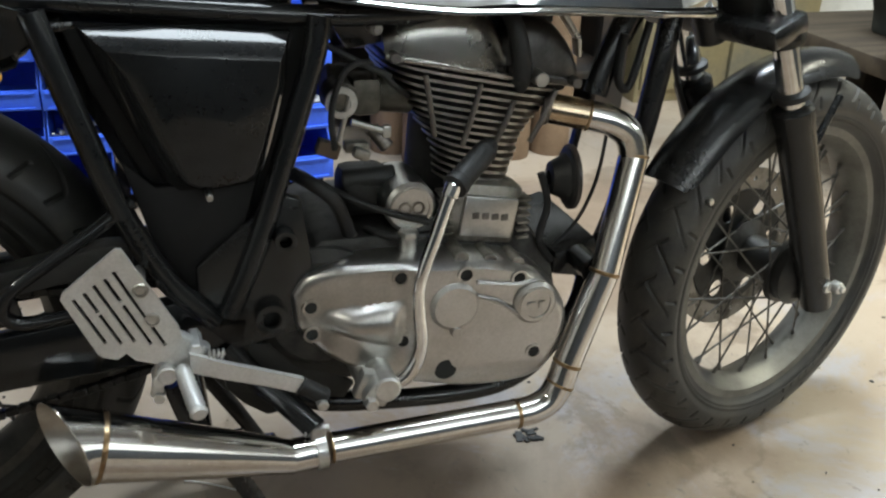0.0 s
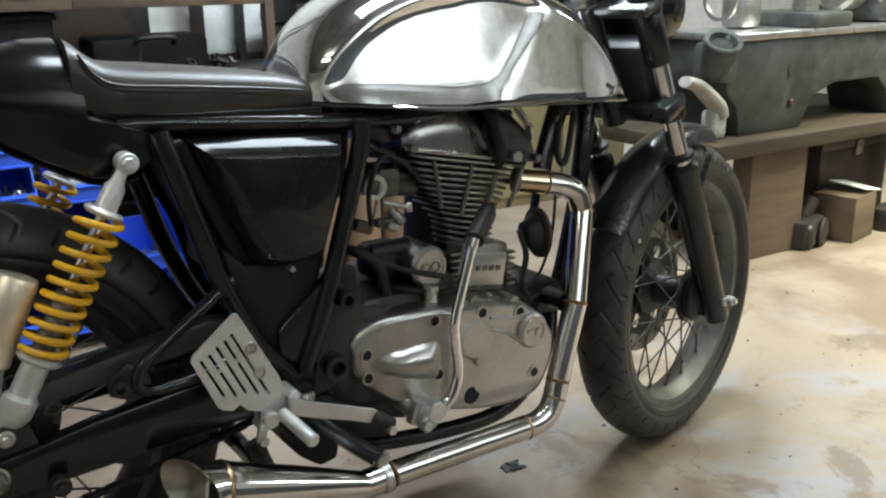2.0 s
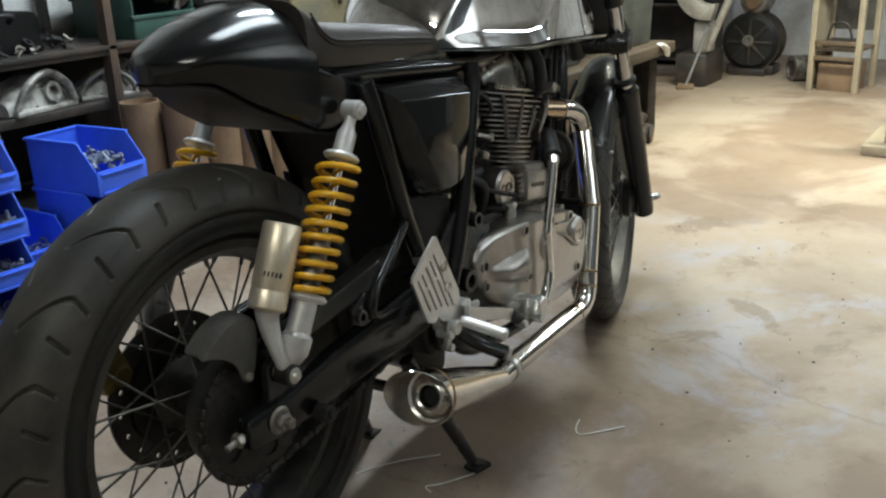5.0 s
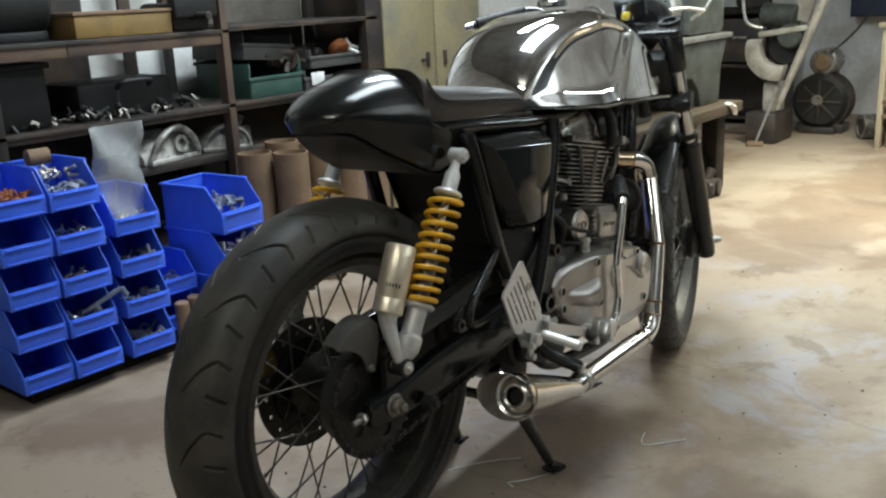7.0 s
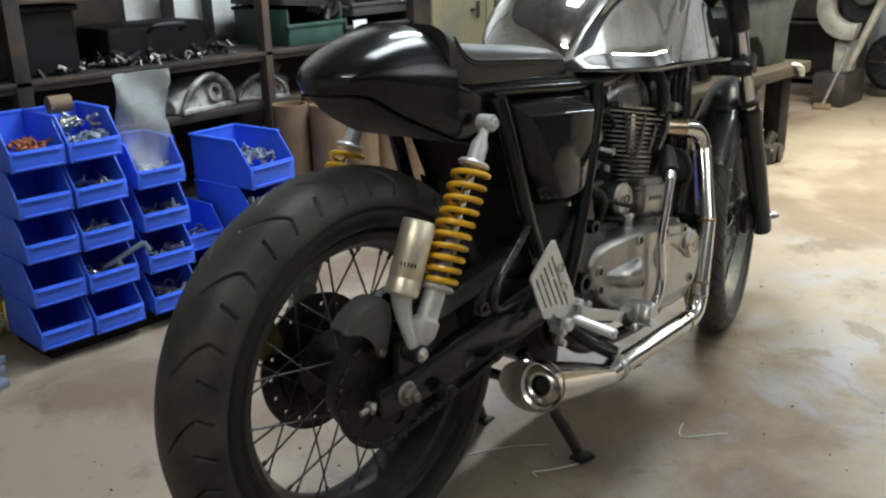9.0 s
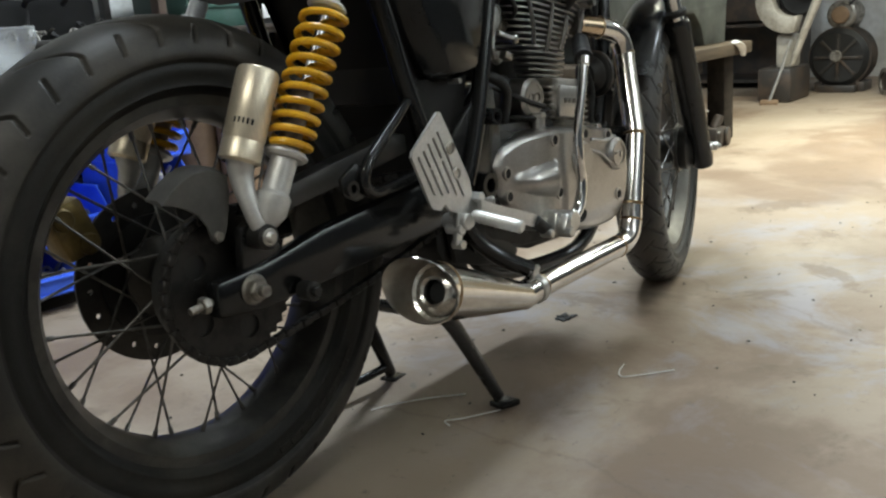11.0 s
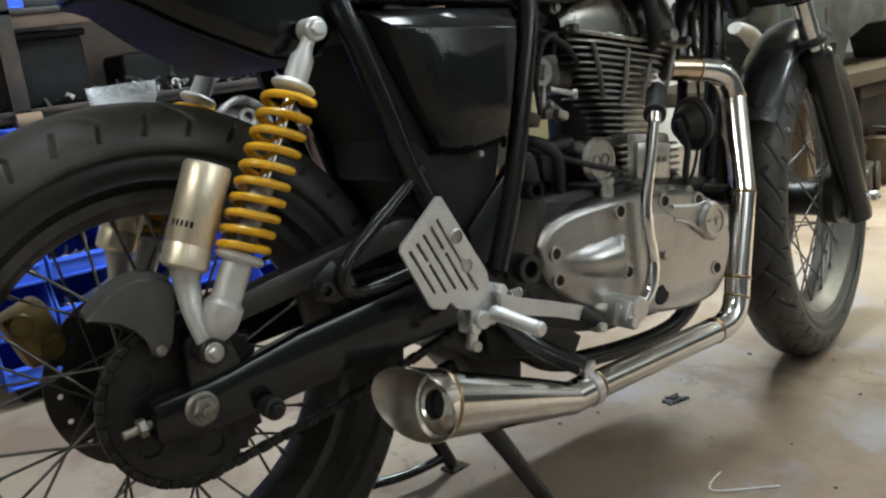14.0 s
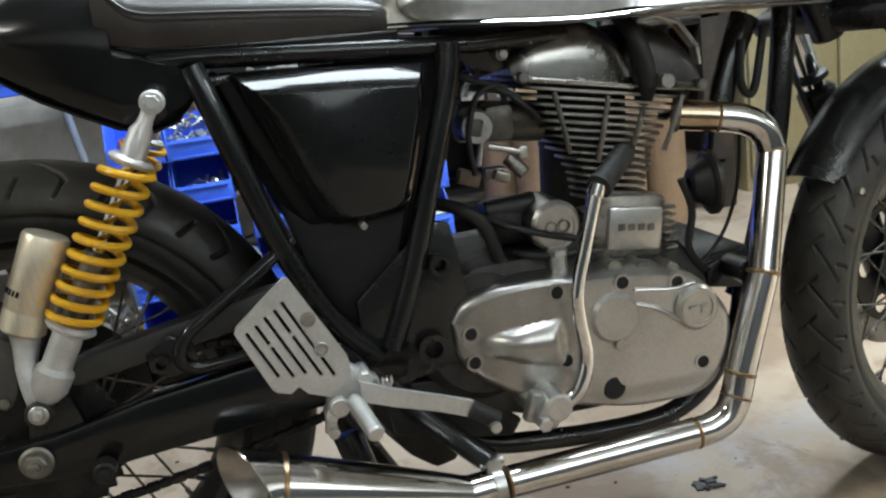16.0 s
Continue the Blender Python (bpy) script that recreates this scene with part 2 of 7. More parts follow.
    link(mix.outputs["Result"], p.inputs["Base Color"])
    n, fac = noise(2.4, 6, 0.6, 0.3, 0.7, 1.0, (8, 3, 0))
    rr = nt.nodes.new("ShaderNodeMapRange")
    rr.inputs["To Min"].default_value, rr.inputs["To Max"].default_value = 0.36, 0.62
    link(fac, rr.inputs["Value"])
    link(rr.outputs["Result"], p.inputs["Roughness"])
    p.inputs["Specular IOR Level"].default_value = 0.4
    grain, _ = noise(45, 6, 0.65, 0, 1, 1, (0, 0, 0))
    bump = nt.nodes.new("ShaderNodeBump")
    bump.inputs["Strength"].default_value, bump.inputs["Distance"].default_value = 0.14, 0.004
    link(grain.outputs["Fac"], bump.inputs["Height"])
    link(bump.outputs["Normal"], p.inputs["Normal"])
    return m


CONCRETE = floor_material()
PLASTER = mat("dirty_white_plaster", (0.70, 0.69, 0.66), 0.8, 0, (0.5, 0.485, 0.45), 1.6, 0.9, 30, 0.25, third=(0.5, 0.47, 0.42), distance=0.006)
# for the added wall band that darkens reflections in the gloss black
DARK_BAND = mat("dark_reflection_band", (0.035, 0.04, 0.045), 0.5, 0, (0.06, 0.06, 0.06), 3, 0.8, 60, 0.1)
CEIL = mat("dark_sheet_ceiling", (0.24, 0.236, 0.23), 0.8, 0, (0.14, 0.137, 0.132), 1.2, 0.8, 30, 0.2)
DARK_STEEL = mat("dark_painted_steel", (0.035, 0.031, 0.028), 0.5, 0.3, (0.09, 0.06, 0.042), 7, 0.7, 120, 0.15)
BROWN_STEEL = mat("brown_primed_steel", (0.085, 0.06, 0.048), 0.55, 0.2, (0.14, 0.09, 0.055), 5, 0.8, 120, 0.15)
LOCKER = mat("khaki_locker_paint", (0.33, 0.28, 0.16), 0.42, 0.3, (0.2, 0.19, 0.15), 3, 0.8, 60, 0.06)
BENCH_WOOD = mat("grimy_bench_wood", (0.026, 0.021, 0.017), 0.75, 0, (0.012, 0.010, 0.008), 5, 0.85, 90, 0.25, stretch=(0.3, 4, 4), spec=0.12)
BENCH_TOP = mat("worn_bench_board", (0.06, 0.045, 0.03), 0.7, 0, (0.03, 0.023, 0.017), 5, 0.8, 90, 0.25, stretch=(0.3, 4, 4), spec=0.2)
WOOD = mat("raw_wood_board", (0.125, 0.087, 0.053), 0.6, 0, (0.08, 0.055, 0.034), 5, 0.8, 90, 0.25, stretch=(0.3, 4, 4))
CARD = mat("brown_cardboard", (0.20, 0.128, 0.075), 0.75, 0, (0.13, 0.08, 0.045), 6, 0.7, 120, 0.15)
PRESS_PAINT = mat("chipped_beige_paint", (0.36, 0.335, 0.29), 0.5, 0.1, (0.19, 0.17, 0.14), 9, 0.8, 90, 0.2)
NAVY = mat("dark_blue_steel_paint", (0.022, 0.03, 0.065), 0.45, 0, (0.035, 0.04, 0.06), 8, 0.7, 90, 0.1)
LATHE = mat("grey_green_machine_paint", (0.052, 0.058, 0.052), 0.5, 0.1, (0.018, 0.020, 0.018), 4.5, 0.85, 80, 0.15, third=(0.08, 0.085, 0.078))
# stains plus the dim tone of the shaded wall; also backs the stand
STAINED_SHADE_BOARD = mat("stained_shade_board", (0.12, 0.108, 0.09), 0.75, 0, (0.06, 0.05, 0.04), 6, 0.85, 90, 0.2)
PALE_METAL = mat("pale_bare_metal", (0.6, 0.6, 0.58), 0.32, 0.9, (0.36, 0.34, 0.3), 12, 0.8, 150, 0.1)
PALE_CAST = mat("pale_cast_alloy", (0.5, 0.49, 0.45), 0.6, 0.4, (0.16, 0.15, 0.13), 14, 0.85, 150, 0.2)
PALE_ARM = mat("cream_chipped_paint", (0.36, 0.345, 0.31), 0.55, 0, (0.26, 0.24, 0.2), 14, 0.8, 150, 0.2)
MUSTARD = mat("mustard_brown_card", (0.22, 0.135, 0.035), 0.65, 0, (0.13, 0.085, 0.03), 9, 0.7, 120, 0.15)
RUST = mat("rusty_orange_parts", (0.4, 0.13, 0.04), 0.6, 0.2, (0.2, 0.07, 0.03), 40, 0.8, 200, 0.2)
GREEN = mat("dark_green_plastic", (0.02, 0.06, 0.045), 0.5, 0, (0.05, 0.09, 0.075), 9, 0.6, 120, 0.1)
GREY_PLASTIC = mat("grey_plastic", (0.06, 0.06, 0.057), 0.5, 0, (0.033, 0.033, 0.031), 9, 0.7, 120, 0.1)
BLUEGREY = mat("blue_grey_tile", (0.13, 0.16, 0.24), 0.35, 0, (0.2, 0.21, 0.23), 6, 0.7, 120, 0.08)
YELLOW_STRAP = mat("yellow_strap", (0.6, 0.45, 0.03), 0.6, 0, None, 20, 0.6, 200, 0.2)
WHITE = mat("white_plastic", (0.7, 0.7, 0.68), 0.5, 0, (0.5, 0.49, 0.45), 9, 0.6, 120, 0.05)
TAN_PAINT = mat("beige_cabinet_paint", (0.4, 0.34, 0.24), 0.45, 0.2, (0.27, 0.23, 0.17), 4, 0.7, 100, 0.1)
BAG = bpy.data.materials.new("clear_plastic_bag")
BAG.use_nodes = True
bag_node = BAG.node_tree.nodes["Principled BSDF"]
bag_node.inputs["Base Color"].default_value = (0.5, 0.52, 0.52, 1)
bag_node.inputs["Roughness"].default_value, bag_node.inputs["Alpha"].default_value = 0.3, 0.34

# ---- mesh helpers ----
def merge(*parts):
    first = parts[0]
    for other in parts[1:]:
        me = bpy.data.meshes.new("tmp")
        other.to_mesh(me)
        other.free()
        first.from_mesh(me)
        bpy.data.meshes.remove(me)
    return first


def finish(bm, name, material, angle=38):
    """A mesh from bm, smooth but for its sharp edges."""
    bmesh.ops.recalc_face_normals(bm, faces=bm.faces)
    limit = radians(angle)
    for f in bm.faces:
        f.smooth = True
    for e in bm.edges:
        if len(e.link_faces) == 2 and e.calc_face_angle(0) > limit:
            e.smooth = False
    me = bpy.data.meshes.new(name)
    bm.to_mesh(me)
    bm.free()
    me.materials.append(material)
    return me


def part(name, bm, material, parent=None, label="", at=None):
    ob = new(name, finish(bm, name, material) if isinstance(bm, bmesh.types.BMesh) else bm)
    if parent:
        ob.parent = parent
    if at is not None:
        ob.matrix_basis = at
    if label:
        ob["label"] = label
    return ob


def thing(name, label, category, at=None, group="", kind=""):
    ob = new(name)
    ob.empty_display_size = 0.1
    if at is not None:
        ob.matrix_basis = at
    return tagged(ob, label, category, group, kind)


def box(sx, sy, sz, at=(0, 0, 0), bevel=0.0, rot=(0, 0, 0), seg=2):
    bm = bmesh.new()
    bmesh.ops.create_cube(bm, size=1, matrix=Matrix.Diagonal((sx, sy, sz, 1)))
    if bevel:
        bmesh.ops.bevel(bm, geom=list(bm.edges), offset=bevel, segments=seg, affect="EDGES", profile=0.5)
    bmesh.ops.transform(bm, matrix=pose(*at, *rot), verts=bm.verts)
    return bm


def axis_matrix(a, b):
    """A pose at a whose z points to b."""
    d = Vector(b) - Vector(a)
    return Matrix.Translation(a) @ d.to_track_quat("Z", "Y").to_matrix().to_4x4()


def revolve(profile, a, b, seg=32, caps=True, bevel=0.0):
    """A turned body: (radius, height) pairs about the axis from a towards b."""
    bm = bmesh.new()
    rings = []
    for r, h in profile:
        rings.append([bm.verts.new((r * math.cos(2 * math.pi * i / seg), r * math.sin(2 * math.pi * i / seg), h)) for i in range(seg)])
    for lo, hi in zip(rings, rings[1:]):
        for i in range(seg):
            bm.faces.new((lo[i], lo[(i + 1) % seg], hi[(i + 1) % seg], hi[i]))
    if caps:
        bm.faces.new(rings[0][::-1])
        bm.faces.new(rings[-1])
    bmesh.ops.transform(bm, matrix=axis_matrix(a, b), verts=bm.verts)
    return bm


def rod(a, b, r, seg=16, r2=None, chamfer=None):
    h = (Vector(b) - Vector(a)).length
    r2 = r if r2 is None else r2
    c = min(r, r2) * 0.15 if chamfer is None else chamfer
    return revolve([(r - c, 0), (r, c), (r2, h - c), (r2 - c, h)], a, b, seg)


def ring_body(profile, a, b, seg=64):
    """A turned ring with a closed (radius, height) section."""
    return revolve(list(profile) + [profile[0]], a, b, seg, caps=False)


def smooth_path(points, n):
    pts = [Vector(p) for p in points]
    if n < 2:
        return pts
    out = []
    for i in range(len(pts) - 1):
        p0, p1, p2, p3 = pts[max(i - 1, 0)], pts[i], pts[i + 1], pts[min(i + 2, len(pts) - 1)]
        for k in range(n):
            t = k / n
            out.append(0.5 * ((2 * p1) + (p2 - p0) * t + (2 * p0 - 5 * p1 + 4 * p2 - p3) * t * t + (3 * p1 - p0 - 3 * p2 + p3) * t ** 3))
    return out + [pts[-1]]


def sweep(points, r, seg=12, n=6, caps=True, flat=1.0):
    """A bent tube along points; r may be one radius or one a point. flat squeezes it along its second axis."""
    path = smooth_path(points, n)
    count = len(path)
    if isinstance(r, (int, float)):
        radii = [r] * count
    else:
        radii = [r[min(int(i / max(n, 1)), len(r) - 1)] * (1 - (i / max(n, 1)) % 1) + r[min(int(i / max(n, 1)) + 1, len(r) - 1)] * ((i / max(n, 1)) % 1) for i in range(count)]
    bm = bmesh.new()
    rings = []
    up = None
    for i, p in enumerate(path):
        d = (path[min(i + 1, count - 1)] - path[max(i - 1, 0)]).normalized()
        if up is None:
            up = Vector((0, 0, 1)) if abs(d.z) < 0.9 else Vector((0, 1, 0))
        up = (up - d * up.dot(d)).normalized()
        side = d.cross(up)
        rings.append([bm.verts.new(p + (up * math.cos(a) * flat + side * math.sin(a)) * radii[i]) for a in (2 * math.pi * k / seg for k in range(seg))])
    for lo, hi in zip(rings, rings[1:]):
        for k in range(seg):
            bm.faces.new((lo[k], lo[(k + 1) % seg], hi[(k + 1) % seg], hi[k]))
    if caps:
        bm.faces.new(rings[0][::-1])
        bm.faces.new(rings[-1])
    return bm


def prism(poly, y0, y1, bevel=0.0, seg=2):
    """A flat outline of (x, z) pairs, drawn out from y0 to y1."""
    bm = bmesh.new()
    lo = [bm.verts.new((x, y0, z)) for x, z in poly]
    hi = [bm.verts.new((x, y1, z)) for x, z in poly]
    n = len(poly)
    bm.faces.new(lo)
    bm.faces.new(hi[::-1])
    for i in range(n):
        bm.faces.new((lo[i], hi[i], hi[(i + 1) % n], lo[(i + 1) % n]))
    bmesh.ops.recalc_face_normals(bm, faces=bm.faces)
    if bevel:
        bmesh.ops.bevel(bm, geom=list(bm.edges), offset=bevel, segments=seg, affect="EDGES", profile=0.5)
    return bm


def holed(outer, holes, y0, y1):
    """An outline of (x, z) pairs with holes right through it, from y0 to y1."""
    bm = bmesh.new()
    edges = []
    for loop in (outer, *holes):
        vs = [bm.verts.new((x, y0, z)) for x, z in loop]
        edges += [bm.edges.new((vs[i], vs[(i + 1) % len(vs)])) for i in range(len(vs))]
    bmesh.ops.triangle_fill(bm, edges=edges, use_beauty=True, use_dissolve=False)
    got = bmesh.ops.extrude_face_region(bm, geom=list(bm.faces))
    bmesh.ops.translate(bm, vec=(0, y1 - y0, 0), verts=[v for v in got["geom"] if isinstance(v, bmesh.types.BMVert)])
    return bm


def loft(sections, closed=True, caps=True):
    bm = bmesh.new()
    rings = [[bm.verts.new(p) for p in s] for s in sections]
    n = len(rings[0])
    for lo, hi in zip(rings, rings[1:]):
        for i in range(n if closed else n - 1):
            j = (i + 1) % n
            bm.faces.new((lo[i], lo[j], hi[j], hi[i]))
    if caps and closed:
        bm.faces.new(rings[0][::-1])
        bm.faces.new(rings[-1])
    return bm


def ellipse(cx, cz, rx, rz, n=20, power=2.0):
    out = []
    for i in range(n):
        a = 2 * math.pi * i / n
        c, s = math.cos(a), math.sin(a)
        out.append((cx + rx * math.copysign(abs(c) ** (2 / power), c), cz + rz * math.copysign(abs(s) ** (2 / power), s)))
    return out


def curve(x, *keys):
    """Smooth reading of y at x from (x, y) keys."""
    if x <= keys[0][0]:
        return keys[0][1]
    for (x0, y0), (x1, y1) in zip(keys, keys[1:]):
        if x <= x1:
            t = (x - x0) / (x1 - x0)
            return y0 + (y1 - y0) * t
    return keys[-1][1]


def mesh_from(name, verts, faces, material, smooth=True):
    me = bpy.data.meshes.new(name)
    me.from_pydata([tuple(v) for v in verts], [], [tuple(f) for f in faces])
    me.polygons.foreach_set("use_smooth", [smooth] * len(me.polygons))
    me.materials.append(material)
    me.update()
    return me

# ---- setting ----
def structure(name, bm, material, label):
    return tagged(part(name, bm, material), label, name.split("_")[0], kind="structure")


XW, XE, YS, YN, TOP = -3.2, 6.3, -2.7, 2.15, 2.8
structure("floor", box(XE - XW, YN - YS, 0.1, ((XE + XW) / 2, (YN + YS) / 2, -0.05)), CONCRETE, "worn brown concrete floor with pale blue paint traces")
structure("wall_north", box(XE - XW + 0.4, 0.2, TOP, ((XE + XW) / 2, YN + 0.1, TOP / 2)), PLASTER, "dirty white plastered wall behind the racks")
structure("wall_south", box(XE - XW + 0.4, 0.2, TOP, ((XE + XW) / 2, YS - 0.1, TOP / 2)), PLASTER, "dirty white plastered wall")
# added out of view so that the gloss panels mirror something dark
structure("wall_dado", box(XE - XW, 0.012, 1.35, ((XE + XW) / 2, YS + 0.006, 0.675)), DARK_BAND, "dark band added low on the unseen wall to darken reflections")
structure("wall_east", box(0.2, YN - YS, TOP, (XE + 0.1, (YN + YS) / 2, TOP / 2)), PLASTER, "dirty white plastered end wall")
structure("wall_west", box(0.2, YN - YS, TOP, (XW - 0.1, (YN + YS) / 2, TOP / 2)), PLASTER, "dirty white plastered wall")
structure("ceiling", box(XE - XW + 0.4, YN - YS + 0.4, 0.1, ((XE + XW) / 2, (YN + YS) / 2, TOP + 0.05)), CEIL, "dark grey sheet ceiling of the workshop")
# housings out of view, added to go with every lamp above
for lx, ly, lz, ll, lw, lp, lc, lt, ls, lu, tip in LAMPS:
    fixture = thing("added_light_fixture", "unseen white light fixture added above a lamp", "ceiling light", pose(lx, ly, lz, 0, 0, lt), "ceiling tube lights")
    part("housing", box(ll + 0.06, lw + 0.02, 0.05, (0, 0, 0.045), 0.006), WHITE, fixture)
    for k in (-0.4, 0.4):
        part("hanger", rod((k, 0, 0.065), (k, 0, TOP - lz), 0.006), DARK_STEEL, fixture)

# ---- storage bins ----
def bin_body(w, d, h, lip, wall=0.004):
    """An open-fronted stacking bin; front at y 0, back at y d, bottom at z 0."""
    side = [(0, 0.0), (0, lip), (d * 0.22, h * 0.97), (d, h * 0.97), (d, 0.0)]
    out = []
    for x0 in (-w / 2, w / 2 - wall):
        bm = bmesh.new()
        lo = [bm.verts.new((x0, y, z)) for y, z in side]
        hi = [bm.verts.new((x0 + wall, y, z)) for y, z in side]
        bm.faces.new(lo)
        bm.faces.new(hi[::-1])
        for i in range(5):
            bm.faces.new((lo[i], hi[i], hi[(i + 1) % 5], lo[(i + 1) % 5]))
        out.append(bm)
    out.append(box(w, d, wall, (0, d / 2, wall / 2)))
    out.append(box(w, wall, h * 0.97, (0, d - wall / 2, h * 0.485)))
    return merge(*out)


def storage_bin(w, d, h, lip, label, at, material=None):
    ob = thing("storage_bin", label, "storage bin", at, "stacked storage bins")
    m = material or BLUE
    part("bin_body", bin_body(w, d, h, lip), m, ob)
    part("front_lip", box(w, 0.006, lip, (0, -0.001, lip / 2), 0.0018), m, ob)
    part("label_ledge", merge(box(w * 0.86, 0.008, 0.006, (0, -0.007, lip * 0.86), 0.0015), box(w * 0.86, 0.007, 0.005, (0, -0.006, lip * 0.12), 0.0015)), m, ob)
    part("rim", merge(box(0.012, d * 0.78, 0.008, (-w / 2, d * 0.61, h * 0.97), 0.002), box(0.012, d * 0.78, 0.008, (w / 2, d * 0.61, h * 0.97), 0.002),
                      box(w + 0.012, 0.012, 0.008, (0, d, h * 0.97), 0.002)), m, ob)
    return ob


def loose_parts(name, label, category, material, cx, cy, cz, w, d, n, size, seed):
    """A heap of small hardware in a bin."""
    rng = random.Random(seed)
    bms = []
    for i in range(n):
        s = size * rng.uniform(0.5, 1.3)
        p = (cx + rng.uniform(-w, w) / 2, cy + rng.uniform(-d, d) / 2, cz + s * 0.3 + rng.uniform(0, size * 0.5))
        q = Euler((rng.uniform(0, 6), rng.uniform(0, 6), rng.uniform(0, 6))).to_matrix() @ Vector((0, 0, s))
        kind = rng.random()
        if kind < 0.55:
            bms.append(merge(rod(p, Vector(p) + q, s * 0.13, 8), rod(p, Vector(p) + q * 0.2, s * 0.26, 6)))
        elif kind < 0.8:
            bms.append(ring_body([(s * 0.2, 0), (s * 0.4, 0), (s * 0.4, s * 0.18), (s * 0.2, s * 0.18)], p, Vector(p) + q, 14))
        else:
            bms.append(box(s * 0.9, s * 0.5, s * 0.16, p, s * 0.03, (rng.uniform(0, 90), rng.uniform(0, 40), rng.uniform(0, 360))))
    return tagged(part(name, merge(*bms), material), label, category, kind="stuff")


# a low timber board under the bins
STACK = Matrix.Translation((-0.043, -0.049, 0.0445)) @ Matrix.Scale(0.957, 4)
tagged(part("timber_board", box(0.80, 0.20, 0.0445, (0.415, 1.305, 0.02225), 0.004), BENCH_WOOD), "low dark timber board under the blue bins", "board")
BW, BD, BH, BL = 0.146, 0.22, 0.123, 0.053
for i in range(5):
    storage_bin(BW, BD, BH, BL, "blue plastic stacking bin in a stack of five", STACK @ pose(0.100, 1.272, i * BH, 0, 0, -1))
for i in range(5):
    storage_bin(0.15, BD, BH, BL, "blue plastic stacking bin holding small hardware", STACK @ pose(0.253, 1.262, i * BH, 0, 0, 0.6))
for i in range(4):
    storage_bin(0.148, BD, 0.126, BL, "blue plastic stacking bin in a stack of four", STACK @ pose(0.437, 1.262, i * 0.126, 0, 0, -2))
for i in range(2):
    storage_bin(0.15, 0.22, 0.12, BL, "blue plastic bin beside the large bins", STACK @ pose(0.612, 1.36, i * 0.12, 0, 0, 1))
for i in range(3):
    storage_bin(0.186, 0.27, 0.155, 0.072, "large blue plastic stacking bin", STACK @ pose(0.826, 1.262, i * 0.15, 0, 0, 6))
loose_parts("rusty_fittings", "rust-orange fittings heaped in the top bin", "fittings", RUST, 0.10, 1.36, 4 * BH + 0.03, 0.1, 0.1, 26, 0.035, 1).matrix_basis = STACK
loose_parts("bright_clips", "bright metal clips in the top bin", "clips", PALE_METAL, 0.253, 1.40, 4 * BH + 0.06, 0.1, 0.08, 18, 0.035, 2).matrix_basis = STACK
loose_parts("blue_connectors", "dark blue connectors packed in the top bin", "connectors", BLUEGREY, 0.253, 1.32, 4 * BH + 0.035, 0.12, 0.06, 40, 0.03, 3).matrix_basis = STACK
tagged(part("cardboard_reel", ring_body([(0.009, 0), (0.024, 0), (0.024, 0.06), (0.009, 0.06)], (0.21, 1.41, 5 * BH + 0.012), (0.27, 1.405, 5 * BH + 0.012), 24), CARD),
       "small brown cardboard reel lying on a bin", "reel").matrix_basis = STACK
for k, (lv, sd) in enumerate(((3, 11), (2, 12), (1, 13))):
    loose_parts("bolts", "steel bolts heaped in a blue bin", "bolts", PALE_METAL, 0.253, 1.33, lv * BH + 0.02, 0.11, 0.1, 26, 0.03, sd).matrix_basis = STACK
for lv, sd in ((2, 21), (1, 22), (0, 23), (3, 24)):
    loose_parts("bolts", "blue-grey bolts and rings heaped in a bin", "bolts", BLUEGREY if lv != 3 else PALE_METAL, 0.437, 1.32, lv * 0.126 + 0.02, 0.11, 0.1, 26, 0.034, sd).matrix_basis = STACK
loose_parts("bolts", "blue-grey bolts heaped in a large bin", "bolts", BLUEGREY, 0.82, 1.37, 0.30 + 0.06, 0.14, 0.16, 60, 0.036, 31).matrix_basis = STACK
loose_parts("white_fittings", "white plastic fittings heaped in a bin", "fittings", WHITE, 0.825, 1.34, 0.15 + 0.05, 0.14, 0.12, 30, 0.038, 32).matrix_basis = STACK
loose_parts("bolts", "blue-grey bolts heaped in a bin", "bolts", BLUEGREY, 0.612, 1.43, 0.12 + 0.02, 0.11, 0.1, 22, 0.03, 33).matrix_basis = STACK
clamp_tool = thing("screw_clamp", "blue-grey screw clamp sticking out of a bin", "clamp", STACK @ pose(0.28, 1.285, 1 * BH + 0.07, 0, -25, -20))
part("bar", box(0.13, 0.014, 0.012, (0.02, 0, 0), 0.002), BLUEGREY, clamp_tool)
part("jaw", box(0.014, 0.016, 0.05, (0.0, 0, -0.02), 0.003), BLUEGREY, clamp_tool)
part("knob", rod((0.085, 0, 0.0), (0.085, 0, -0.03), 0.008), BLUEGREY, clamp_tool)


